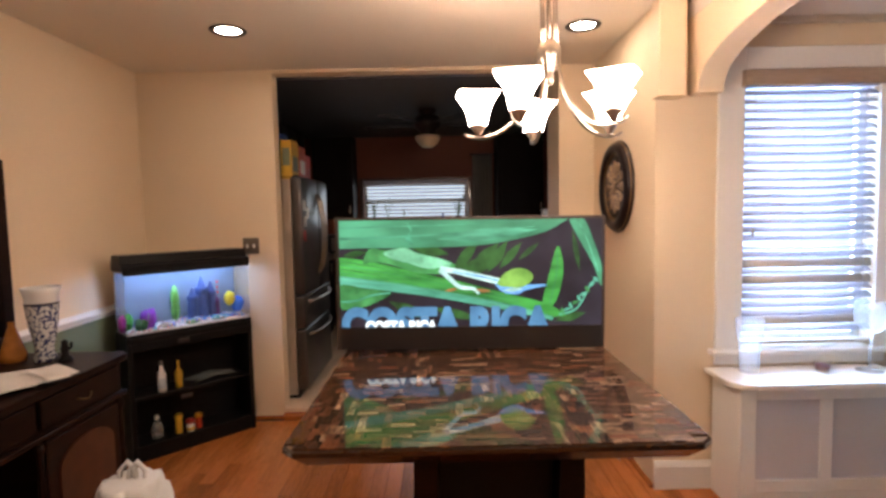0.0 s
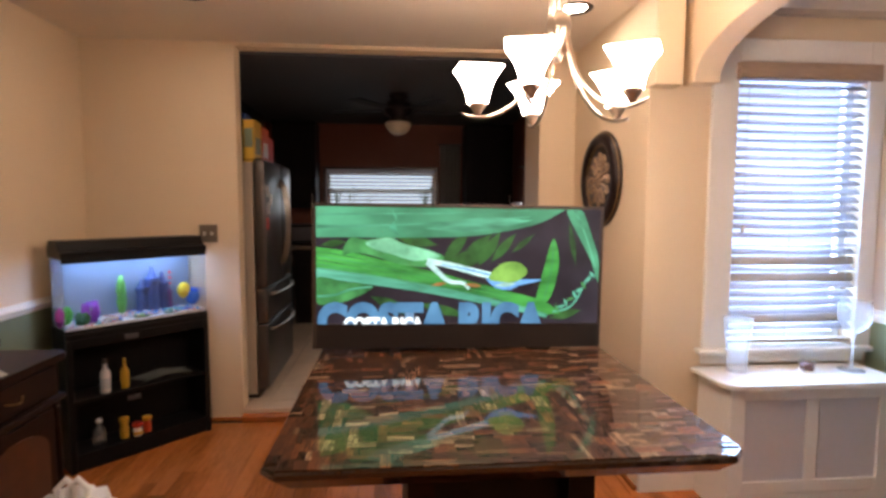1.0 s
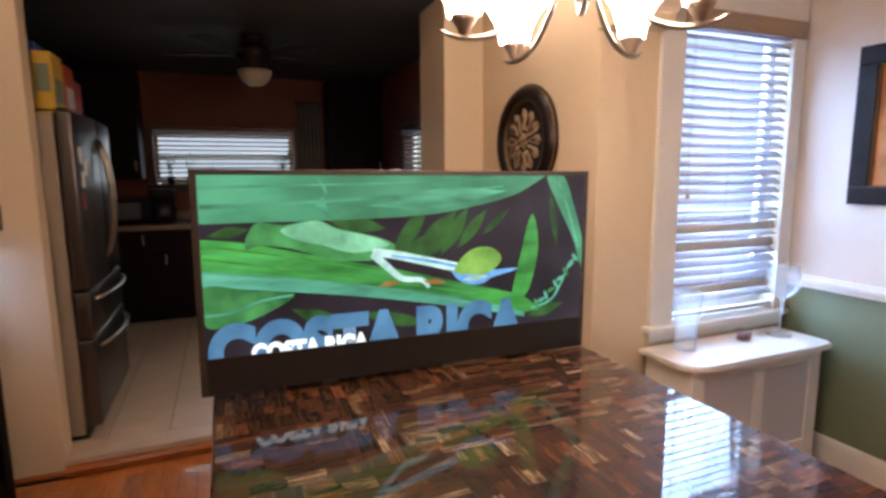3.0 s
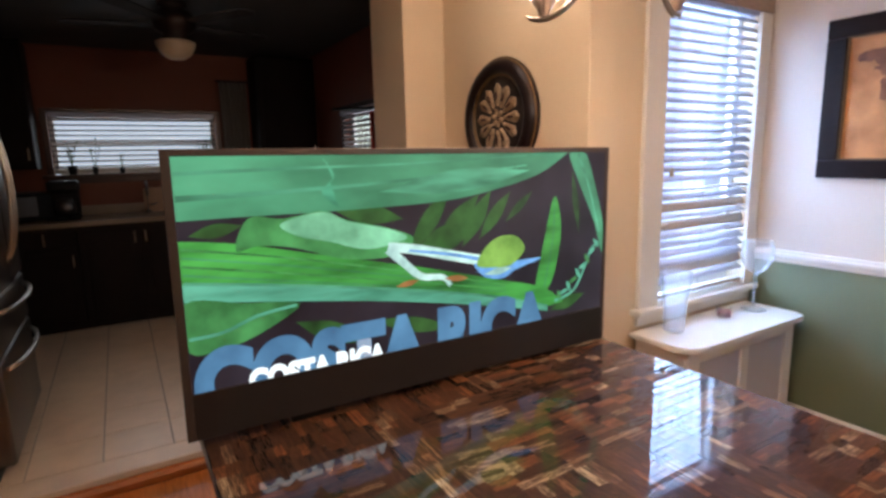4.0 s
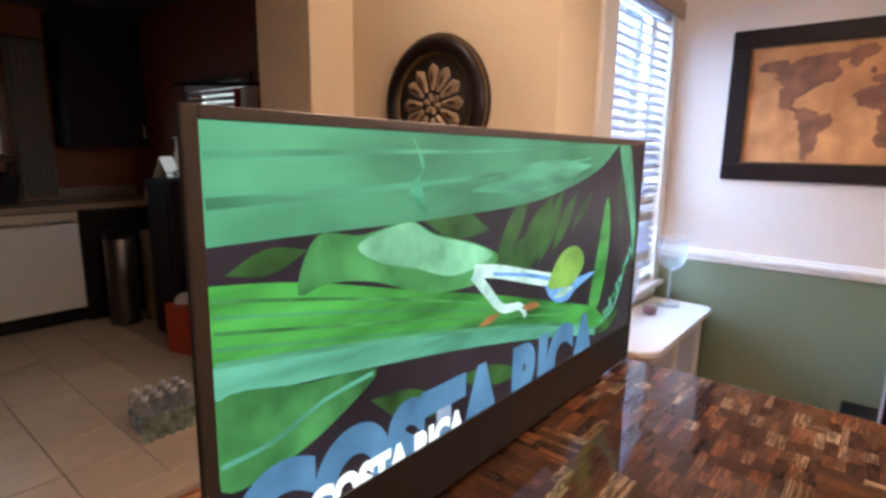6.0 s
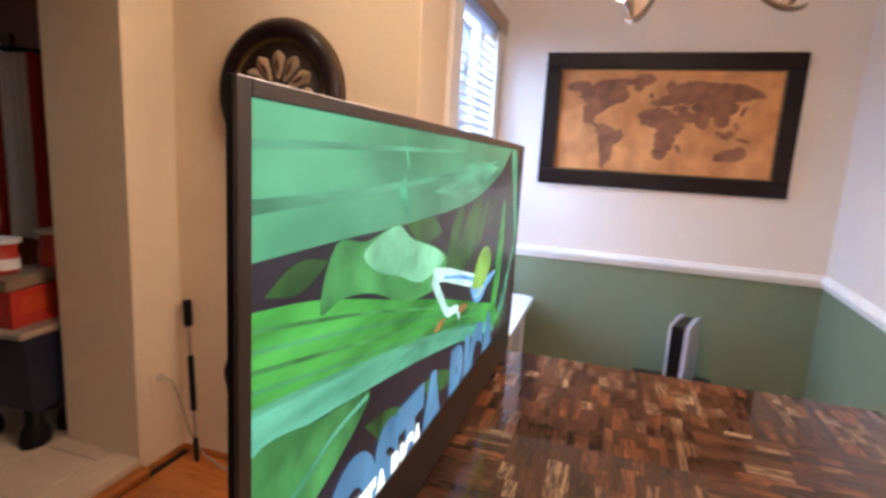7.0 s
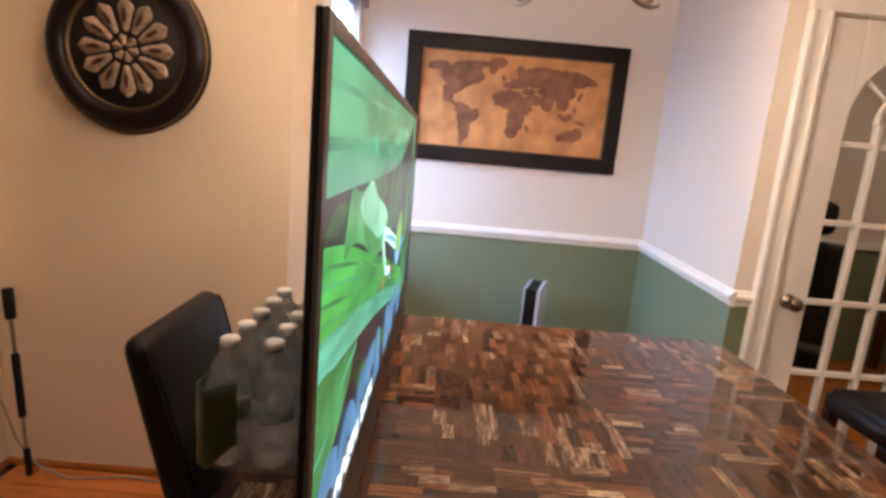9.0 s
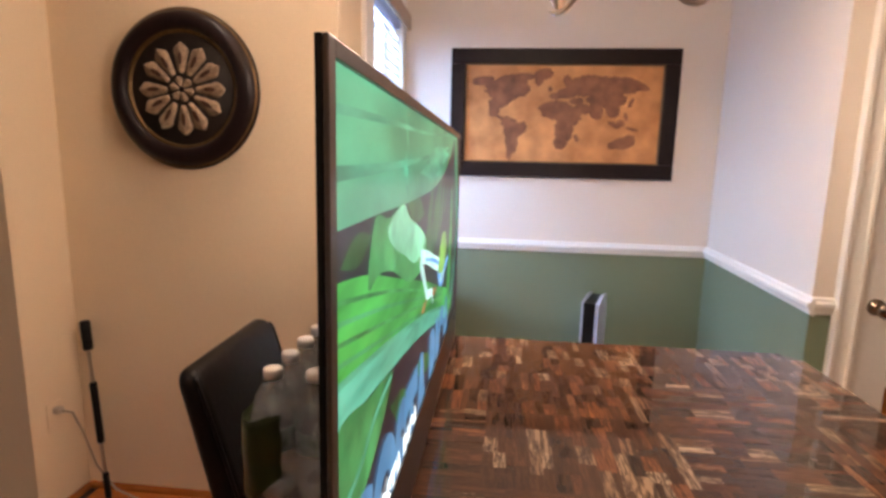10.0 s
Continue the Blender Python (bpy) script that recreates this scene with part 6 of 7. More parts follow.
def french_door():
    top = thing("door_1", "white glazed door with an arched grid of panes, closed", "door", kind="structure")
    y0, y1, z1, xa, xb = -0.055, 0.738, 1.955, 1.195, 1.235
    g0, g1, zb, zs = 0.055, 0.606, 0.25, 1.60
    r = (g1 - g0) / 2
    c = (g0 + g1) / 2
    part("stile", box(xa, xb, y0, g0, 0.01, z1, 0.003), M_TRIM, top)
    part("stile", box(xa, xb, g1, y1, 0.01, z1, 0.003), M_TRIM, top)
    part("bottom_rail", box(xa, xb, g0, g1, 0.01, zb, 0.003), M_TRIM, top)
    out = [(g1, z1), (g1, zs)] + [(c + r * math.cos(math.pi * k / 24), zs + r * math.sin(math.pi * k / 24)) for k in range(1, 24)] + [(g0, zs), (g0, z1)]
    part("arched_rail", prism(out, xa, xb, "x"), M_TRIM, top, "white top rail cut to an arch")
    w_ = 0.011
    iy = (g0 + 0.135, g1 - 0.135)
    for y in (*iy, c):
        part("muntin", box(xa + 0.006, xb - 0.006, y - w_, y + w_, zb, zs if y != c else 1.52, 0.003), M_TRIM, top)
    for z in (0.62, 0.915, 1.228, 1.522):
        part("muntin", box(xa + 0.008, xb - 0.008, g0, g1, z - w_, z + w_, 0.003), M_TRIM, top)
    ri = r - 0.125
    part("muntin", tube([(1.215, c + ri * math.cos(math.pi * k / 20), zs + ri * math.sin(math.pi * k / 20)) for k in range(21)], 0.012, 8), M_TRIM, top)
    for a in (35, 65, 115, 145):
        ca, sa = math.cos(radians(a)), math.sin(radians(a))
        part("muntin", tube([(1.215, c + ri * ca, zs + ri * sa), (1.215, c + r * ca, zs + r * sa)], 0.010, 8), M_TRIM, top)
    o = part("pane", box(1.213, 1.217, g0, g1, zb, 1.875), M_GLASS, top, "clear door glass")
    o.visible_shadow = False
    kn = moved(lathe([(0, 0), (0.030, 0), (0.030, 0.006), (0.012, 0.012), (0.011, 0.03), (0.022, 0.04), (0.029, 0.055), (0.022, 0.070), (0, 0.074)], 24), Matrix.Translation((xa, 0.682, 0.912)) @ Matrix.Rotation(radians(-90), 4, "Y"))
    part("door_knob", kn, mat("aged_nickel", (0.28, 0.23, 0.18), 0.25, metal=1.0, vary=0.1), top, "aged nickel knob", True)
    for ya, yb, za, zb2 in ((0.744, 0.826, 0.0, 1.965), (-0.135, -0.062, 0.0, 1.965), (-0.135, 0.826, 1.965, 2.045)):
        part("casing", box(1.178, 1.199, ya, yb, za, zb2, 0.006), M_TRIM, top)
    part("casing_bead", box(1.168, 1.179, 0.744, 0.760, 0.0, 1.965, 0.003), M_TRIM, top)
    part("casing_back_band", box(1.164, 1.179, 0.806, 0.826, 0.0, 1.965, 0.004), M_TRIM, top)
    part("casing_cap", box(1.165, 1.199, -0.145, 0.836, 2.045, 2.065, 0.004), M_TRIM, top)


french_door()
solid("side_room_wall_far", box(3.2, 3.3, FRONT, 0.69, 0, CEIL), M_ALC, "pale painted wall in the room behind the door", "wall", "structure")
solid("side_room_wainscot", box(3.195, 3.2, FRONT, 0.69, 0, 0.885), M_GREEN, "sage green lower wall in the room behind the door", "wainscot", "structure")
solid("side_room_rail", box(3.175, 3.195, FRONT, 0.69, 0.885, 0.94, 0.006), M_TRIM, "white chair rail in the room behind the door", "chair rail", "structure")
solid("side_room_wall", box(1.30, 4.3, 0.69, 0.79, 0, CEIL), M_ALC, "pale painted wall in the room behind the door", "wall", "structure")
solid("side_room_wall_end", box(1.30, 4.3, FRONT - 0.1, FRONT, 0, CEIL), M_ALC, "pale painted wall in the room behind the door", "wall", "structure")
solid("side_room_ceiling", box(1.27, 4.3, FRONT - 0.1, 0.79, CEIL, CEIL + 0.1), M_CEIL, "plain painted ceiling behind the door", "ceiling", "structure")
oc = thing("office_chair", "black padded office chair in the next room", "chair", (1.95, 0.22, 0), 60)
part("seat", box(-0.25, 0.25, -0.25, 0.25, 0.46, 0.56, 0.04, None, 3), M_LEATHER, oc, "", True)
part("backrest", box(-0.24, 0.24, 0.20, 0.30, 0.60, 1.10, 0.045, None, 3), M_LEATHER, oc, "", True)
part("headrest", box(-0.15, 0.15, 0.20, 0.29, 1.13, 1.29, 0.04, None, 3), M_LEATHER, oc, "", True)
part("column", tube([(0, 0, 0.06), (0, 0, 0.46)], 0.03, 12), M_BLACK, oc, "", True)
for k in range(5):
    a = radians(72 * k)
    part("base_leg", tube([(0, 0, 0.09), (0.28 * math.cos(a), 0.28 * math.sin(a), 0.045)], [0.025, 0.015], 8), M_BLACK, oc, "", True)
    cst = lathe([(0, -0.02), (0.03, -0.02), (0.033, 0), (0.03, 0.02), (0, 0.02)], 14)
    part("caster", moved(cst, pose(0.28 * math.cos(a), 0.28 * math.sin(a), 0.034, 90, 0, 72 * k)), M_BLACK, oc, "", True)
dk = thing("wooden_desk", "wooden desk with papers in the next room", "desk", (2.75, -2.0, 0))
part("top_board", box(-0.35, 0.35, -0.7, 0.7, 0.71, 0.74, 0.004), M_PANELWOOD, dk)
for sx in (-1, 1):
    for sy in (-1, 1):
        part("leg", box(sx * 0.32 - 0.025, sx * 0.32 + 0.025, sy * 0.66 - 0.025, sy * 0.66 + 0.025, 0, 0.71, 0.004), M_PANELWOOD, dk)
paper_sheet("paper_sheet", "white papers on the desk in the next room", 2.62, -1.6, 15, 0.25, 0.32, 0.742, 0.01)

# ---- kitchen ----


def fridge():
    y0, y1 = 3.875, 4.785
    top = thing("refrigerator", "stainless french-door refrigerator with grey sides", "refrigerator", (-1.445, (y0 + y1) / 2, KZ))
    h = (y1 - y0) / 2
    H = 1.68
    part("body", box(-0.36, 0.33, -h, h, 0.03, H, 0.006), M_FSIDE, top, "matt grey steel body")
    xf = 0.335
    for a0, a1 in ((-h, -0.004), (0.004, h)):
        b = box(xf, xf + 0.075, a0, a1, 0.80, H + 0.015, 0.018, None, 3)
        for v in b.verts:
            if v.co.x > xf + 0.05:
                v.co.x += 0.022 * (1 - (v.co.y / h) ** 2)
        d = part("door", b, M_STEEL, top, "curved stainless door", True)
        yh = -0.05 if a0 < -0.1 else 0.05
        pts = [(xf + 0.09 + 0.055 * math.sin(math.pi * k / 10) ** 0.6, yh, 0.92 + 0.66 * k / 10) for k in range(11)]
        part("handle", tube(pts, 0.012, 10), M_NICKEL, d, "bowed steel bar handle", True)
    for z0, z1 in ((0.545, 0.79), (0.07, 0.535)):
        b = box(xf, xf + 0.075, -h, h, z0, z1, 0.014, None, 3)
        for v in b.verts:
            if v.co.x > xf + 0.05:
                v.co.x += 0.022 * (1 - (v.co.y / h) ** 2)
        d = part("drawer", b, M_STEEL, top, "stainless drawer front", True)
        pts = [(xf + 0.085 + 0.06 * math.sin(math.pi * k / 10) ** 0.6, -0.36 + 0.72 * k / 10, z1 - 0.05) for k in range(11)]
        part("handle", tube(pts, 0.012, 10), M_NICKEL, d, "steel bar handle", True)
    part("plinth", box(-0.34, 0.34, -h + 0.02, h - 0.02, 0.0, 0.06, 0.004), M_BLACK, top)
    for yy in (-h + 0.06, h - 0.06):
        part("hinge_cover", box(xf - 0.08, xf + 0.05, yy - 0.035, yy + 0.035, H, H + 0.03, 0.008), M_BLACK, top)
    # small notes held to the door
    for k, (yy, zz, c) in enumerate(((-0.40, 1.48, M_SHEET), (-0.38, 1.36, M_SHEET), (-0.405, 1.25, M_RED), (-0.30, 1.42, M_SHEET))):
        part("note", box(xf + 0.082, xf + 0.085, yy - 0.03, yy + 0.03, zz - 0.04, zz + 0.04), c, top)


fridge()


def carton(name, label, cat, x0, x1, y0, y1, z0, z1, m, m2=None, rz=0):
    c = ((x0 + x1) / 2, (y0 + y1) / 2, z0)
    t = thing(name, label, cat, c, rz)
    hx, hy, h = (x1 - x0) / 2, (y1 - y0) / 2, z1 - z0
    part("carton", box(-hx, hx, -hy, hy, 0, h, 0.003), m, t)
    part("flap", box(-hx + 0.002, hx - 0.002, -hy * 0.5, hy * 0.5, h, h + 0.003, 0.001), m, t)
    if m2:
        part("printed_patch", box(-hx * 0.7, hx * 0.7, -hy - 0.0015, -hy - 0.0003, h * 0.35, h * 0.8), m2, t)
        part("printed_patch", box(hx + 0.0003, hx + 0.0015, -hy * 0.7, hy * 0.7, h * 0.2, h * 0.6), m2, t)
    return t


FT = KZ + 1.681
carton("cereal_box", "yellow cereal box on top of the refrigerator", "box", -1.180, -1.100, 3.90, 4.10, FT, FT + 0.29, M_YELLOW, M_GREEN)
carton("cereal_box", "green and yellow cereal box on top of the refrigerator", "box", -1.255, -1.185, 3.92, 4.12, FT, FT + 0.30, M_LEAFG, M_YELLOW)
carton("cereal_box", "yellow cereal box with a red print on the refrigerator", "box", -1.335, -1.260, 3.91, 4.11, FT, FT + 0.28, M_YELLOW, M_RED)
carton("snack_box", "orange-red snack box on top of the refrigerator", "box", -1.180, -1.100, 4.12, 4.32, FT, FT + 0.27, M_ORANGE, M_SHEET)
carton("snack_box", "red snack box on top of the refrigerator", "box", -1.175, -1.105, 4.33, 4.5, FT, FT + 0.22, M_RED)
carton("storage_tub", "blue tub lying on the cereal boxes", "tub", -1.320, -1.170, 3.94, 4.08, FT + 0.304, FT + 0.34, M_BLUE)


def cabinet(name, label, x0, x1, y0, y1, z0, z1, face, doors, handles=True, drawer=False):
    """A cabinet unit; face is the way that its doors look: +x, -y or -x."""
    t = thing(name, label, "cabinet", ((x0 + x1) / 2, (y0 + y1) / 2, z0))
    hx, hy, h = (x1 - x0) / 2, (y1 - y0) / 2, z1 - z0
    part("body", box(-hx, hx, -hy, hy, 0, h, 0.002), M_KCAB, t)
    half = hx if face == "-y" else hy
    for i in range(doors):
        a0, a1 = -half + 2 * half * i / doors + 0.006, -half + 2 * half * (i + 1) / doors - 0.006
        spans = [(0.02, h - 0.02)] if not drawer else [(0.10, h - 0.18), (h - 0.165, h - 0.02)]
        for w0, w1 in spans:
            def slab(b0, b1, c0, c1, e0, e1, bev):
                if face == "-y":
                    return box(b0, b1, -hy - e1, -hy - e0, c0, c1, bev)
                if face == "+x":
                    return box(hx + e0, hx + e1, b0, b1, c0, c1, bev)
                return box(-hx - e1, -hx - e0, b0, b1, c0, c1, bev)
            d = part("door" if w1 - w0 > 0.2 else "drawer", slab(a0, a1, w0, w1, 0.0005, 0.018, 0.003), M_KCAB, t)
            if w1 - w0 > 0.2:
                part("door_panel", slab(a0 + 0.055, a1 - 0.055, w0 + 0.055, w1 - 0.055, 0.0185, 0.023, 0.003), M_KCAB, d)
            if handles:
                at = a1 - 0.035 if i % 2 == 0 else a0 + 0.035
                zc = w1 - 0.10 if z0 < 1.0 else w0 + 0.10
                if w1 - w0 < 0.2:
                    at, zc = (a0 + a1) / 2, (w0 + w1) / 2
                part("handle", slab(at - 0.006, at + 0.006, zc - 0.05, zc + 0.05, 0.024, 0.036, 0.004), M_NICKEL, d, "brushed steel handle")
    return t


CF = 6.33
for x0, x1, n in ((-1.30, -0.86, 1), (-0.86, 0.05, 2)):
    cabinet("base_cabinet", "espresso brown base cabinet under the counter", x0, x1, CF, KFAR, KZ, KZ + 0.87, "-y", n, drawer=(n == 1))
cabinet("base_cabinet", "espresso brown base cabinet under the counter", 0.66, KRIGHT, CF, KFAR, KZ, KZ + 0.87, "-y", 1)
for y0, y1, n in ((5.58, 6.33, 2),):
    cabinet("base_cabinet", "espresso brown base cabinet along the side wall", KLEFT, -1.32, y0, y1, KZ, KZ + 0.87, "+x", n, drawer=True)
b = bmesh.new()
prism([(KLEFT, 5.56), (-1.29, 5.56), (-1.29, CF - 0.03), (KRIGHT, CF - 0.03), (KRIGHT, KFAR), (KLEFT, KFAR)], KZ + 0.871, KZ + 0.91, "z", b)
solid("worktop", b, M_COUNTER, "beige laminate kitchen worktop", "worktop")
solid("backsplash", box(-1.94, KRIGHT, KFAR - 0.02, KFAR, KZ + 0.911, KZ + 1.0, 0.003), M_COUNTER, "beige laminate upstand behind the worktop", "backsplash", "structure")
dw = thing("dishwasher", "white dishwasher front under the worktop", "dishwasher", (0.355, CF + 0.27, KZ))
part("body", box(-0.298, 0.298, -0.24, 0.29, 0.10, 0.865, 0.003), M_BLACK, dw)
part("door", box(-0.296, 0.296, -0.275, -0.242, 0.12, 0.775, 0.006), M_WHITE, dw, "white enamel door")
part("control_panel", box(-0.296, 0.296, -0.28, -0.242, 0.78, 0.862, 0.006), M_SLAT2, dw, "cream control panel")
part("handle", tube([(-0.25, -0.30, 0.79), (0.25, -0.30, 0.79)], 0.01, 8), M_NICKEL, dw, "", True)
part("plinth", box(-0.296, 0.296, -0.22, 0.0, 0.0, 0.098), M_BLACK, dw)

rg = thing("kitchen_range", "black and steel cooking range beside the refrigerator", "range", (-1.62, 5.18, KZ))
part("body", box(-0.32, 0.30, -0.375, 0.375, 0.0, 0.90, 0.004), M_BLACK, rg)
part("oven_door", box(0.301, 0.335, -0.365, 0.365, 0.20, 0.72, 0.006), M_STEEL, rg)
part("oven_handle", tube([(0.375, -0.30, 0.68), (0.375, 0.30, 0.68)], 0.012, 10), M_NICKEL, rg, "", True)
part("control_strip", box(0.301, 0.345, -0.365, 0.365, 0.76, 0.88, 0.006), M_STEEL, rg)
for k in range(5):
    kb = moved(lathe([(0, 0), (0.022, 0), (0.02, 0.025), (0, 0.025)], 16), Matrix.Translation((0.345, -0.28 + 0.14 * k, 0.82)) @ Matrix.Rotation(radians(90), 4, "Y"))
    part("knob", kb, M_BLACK, rg, "", True)
for k in range(4):
    part("burner_grate", moved(lathe([(0.07, 0.0), (0.09, 0.0), (0.09, 0.02), (0.07, 0.02)], 20), pose(-0.14 + 0.28 * (k % 2), -0.18 + 0.36 * (k // 2), 0.90)), M_BLACK, rg)
# wall cabinets
cabinet("wall_cabinet", "espresso brown wall cabinet over the refrigerator", KLEFT, -1.45, 3.87, 4.80, 2.06, 2.44, "+x", 2)
cabinet("wall_cabinet", "espresso brown wall cabinet over the range", KLEFT, -1.58, 4.82, 5.55, 1.72, 2.44, "+x", 2)
cabinet("wall_cabinet", "espresso brown wall cabinet over the worktop", KLEFT, -1.58, 5.56, 6.20, 1.42, 2.44, "+x", 2)
cabinet("wall_cabinet", "espresso brown wall cabinet beside the window", KLEFT + 0.38, -1.07, 6.55, KFAR, 1.42, 2.44, "-y", 1)
cabinet("wall_cabinet", "espresso brown wall cabinet beside the window", 0.72, KRIGHT, 6.55, KFAR, 1.42, 2.44, "-y", 1)
gc = thing("grey_curtain", "dim grey curtain hanging beside the kitchen window", "curtain", (0.56, KFAR - 0.06, 0))
b = bmesh.new()
vs = [[b.verts.new((-0.13 + 0.26 * i / 40, 0.022 * math.sin(i * 0.95), z)) for z in (1.02, 1.4, 1.8, 2.22)] for i in range(41)]
for i in range(40):
    for k in range(3):
        b.faces.new((vs[i][k], vs[i + 1][k], vs[i + 1][k + 1], vs[i][k + 1]))
part("cloth", b, mat("grey_cloth", (0.16, 0.15, 0.14), 0.8, vary=0.15, grain=80), gc, "", True)
part("rod", tube([(-0.16, 0, 2.22), (0.16, 0, 2.22)], 0.01, 8), M_BLACK, gc, "", True)

# sink side
fc = thing("kitchen_faucet", "dark arched kitchen faucet at the sink", "faucet", (-0.30, 6.76, KZ + 0.911))
part("spout", tube([(0, 0, 0), (0, 0, 0.20), (0, -0.02, 0.255), (0, -0.07, 0.285), (0, -0.13, 0.27), (0, -0.155, 0.22), (0, -0.158, 0.17)], 0.011, 10), M_STEEL, fc, "", True)
part("base", lathe([(0, 0), (0.028, 0), (0.026, 0.02), (0.014, 0.03), (0, 0.03)], 18), M_STEEL, fc, "", True)
part("lever", tube([(0.02, 0, 0.07), (0.08, -0.01, 0.09)], [0.009, 0.006], 8), M_STEEL, fc, "", True)
cb = thing("cutting_board", "pale cutting board leaning behind the sink", "cutting board", (-0.14, 6.855, KZ + 0.911))
cb.matrix_world = pose(-0.14, 6.845, KZ + 0.911, 8, 0, 0)
part("board", prism(rounded_rect(-0.19, 0.19, 0.0, 0.23, 0.03, 4), -0.008, 0.008, "y"), mat("pale_board", (0.36, 0.22, 0.13), 0.5, vary=0.15, grain=10), cb)


def small_pot(name, label, x, y, z, r, h, m, n_leaf, leaf_h, seed):
    t = thing(name, label, "plant", (x, y, z))
    part("pot", lathe([(0, 0), (r * 0.7, 0), (r, h), (r * 0.85, h), (r * 0.75, h * 0.85), (0, h * 0.85)], 18), m, t, "", True)
    rr = random.Random(seed)
    b = bmesh.new()
    for i in range(n_leaf):
        a, le = rr.uniform(0, 6.28), rr.uniform(0.6, 1.0) * leaf_h
        s = rr.uniform(0.1, 0.45)
        base = Vector((0, 0, h * 0.85))
        tip = base + Vector((math.cos(a) * s * le, math.sin(a) * s * le * 0.6, le))
        tube([base, base.lerp(tip, 0.6), tip], [0.003, 0.0025, 0.001], 5, b)
        for q in (0.55, 0.75, 1.0):
            p = base.lerp(tip, q)
            d = Vector((math.cos(a + q * 5), math.sin(a + q * 5) * 0.6, 0.5)) * leaf_h * 0.18
            sd = Vector((-d.y, d.x, 0)).normalized() * leaf_h * 0.05
            f = [b.verts.new(p), b.verts.new(p + d * 0.5 + sd), b.verts.new(p + d), b.verts.new(p + d * 0.5 - sd)]
            b.faces.new(f)
    part("foliage", b, M_LEAFG, t)


sill = 1.363
small_pot("potted_plant", "small dark potted plant on the kitchen window sill", -0.85, 6.84, sill, 0.04, 0.08, M_BLACK, 9, 0.22, 1)
small_pot("potted_plant", "thin dark plant on the kitchen window sill", -0.68, 6.84, sill, 0.028, 0.06, M_BLACK, 4, 0.25, 2)
small_pot("potted_plant", "small dark plant on the kitchen window sill", -0.47, 6.84, sill, 0.025, 0.05, M_BLACK, 4, 0.16, 3)
small_pot("potted_plant", "leafy dark plant on the kitchen window sill", 0.24, 6.83, sill, 0.045, 0.08, M_FRAME, 14, 0.25, 4)
for x, m, h, lab in ((0.04, M_BLUE, 0.10, "small blue bottle on the kitchen window sill"), (0.13, M_RED, 0.05, "small red jar on the kitchen window sill")):
    bottle("sill_jar", lab, m, m, (x, 6.84, sill), 0.022, h, 0.6, 0.012)
cm = thing("coffee_maker", "black coffee maker on the worktop", "coffee maker", (-0.92, 6.62, KZ + 0.911))
part("base", box(-0.10, 0.10, -0.13, 0.13, 0, 0.04, 0.01), M_BLACK, cm)
part("column", box(-0.10, 0.10, 0.03, 0.13, 0.04, 0.30, 0.01), M_BLACK, cm)
part("head", box(-0.11, 0.11, -0.13, 0.13, 0.24, 0.33, 0.02), M_BLACK, cm)
part("jug", moved(lathe([(0, 0.0), (0.06, 0), (0.072, 0.06), (0.055, 0.13), (0, 0.13)], 20), pose(0, -0.045, 0.045)), M_STEEL, cm, "", True)
to = thing("toaster", "dark toaster oven on the worktop", "toaster", (-1.25, 6.60, KZ + 0.911), 30)
part("shell", box(-0.20, 0.20, -0.15, 0.15, 0.015, 0.24, 0.02), M_BLACK, to)
part("glass_door", box(-0.18, 0.08, -0.158, -0.151, 0.05, 0.21, 0.004), M_STEEL, to)
for k in range(4):
    part("foot", moved(lathe([(0, 0), (0.012, 0), (0.012, 0.016), (0, 0.016)], 10), pose(-0.16 + 0.32 * (k % 2), -0.11 + 0.22 * (k // 2), 0)), M_BLACK, to)
kx = carton("tea_box", "small tan box on the side worktop", "box", -1.52, -1.40, 6.02, 6.12, KZ + 0.911, KZ + 1.05, M_COUNTER, M_YELLOW)
kb_ = thing("knife_block", "dark knife block on the worktop", "knife block", (0.30, 6.70, KZ + 0.911), 20)
part("block", prism([(-0.08, 0), (0.06, 0), (0.10, 0.20), (0.0, 0.24)], -0.05, 0.05, "y"), M_FRAME, kb_)
for k in range(3):
    part("knife_handle", tube([(0.03 + 0.02 * k, -0.02 + 0.02 * k, 0.21), (0.05 + 0.025 * k, -0.02 + 0.02 * k, 0.31)], 0.009, 8), M_BLACK, kb_, "", True)

# side wall: low cabinet, curtain and clutter
cabinet("side_cabinet", "dark wooden side cabinet under the kitchen window", 0.91, KRIGHT, 5.27, 5.68, KZ, 1.21, "-x", 1)
ts = thing("serving_tray", "leaning white tray with green sprigs on the side cabinet", "tray", (1.17, 5.43, 1.211))
part("dish", lathe([(0, 0.0), (0.10, 0.0), (0.14, 0.03), (0.135, 0.032), (0.095, 0.006), (0, 0.006)], 30), M_WHITE, ts, "", True)
b = bmesh.new()
rr = random.Random(21)
for i in range(40):
    a, r = rr.uniform(0, 6.28), rr.uniform(0.02, 0.13)
    p = Vector((r * math.cos(a), r * math.sin(a), 0.01 + rr.uniform(0, 0.06)))
    d = Vector((rr.uniform(-1, 1), rr.uniform(-1, 1), rr.uniform(0, 0.6))) * 0.04
    sd = Vector((-d.y, d.x, 0)) * 0.3
    b.faces.new([b.verts.new(p), b.verts.new(p + d * 0.5 + sd), b.verts.new(p + d), b.verts.new(p + d * 0.5 - sd)])
part("sprigs", b, M_LEAFG, ts, "green leafy sprigs")
sprig = thing("leafy_sprig", "loose green leafy sprig at the side cabinet's edge", "plant", (1.01, 5.40, 1.211))
b = bmesh.new()
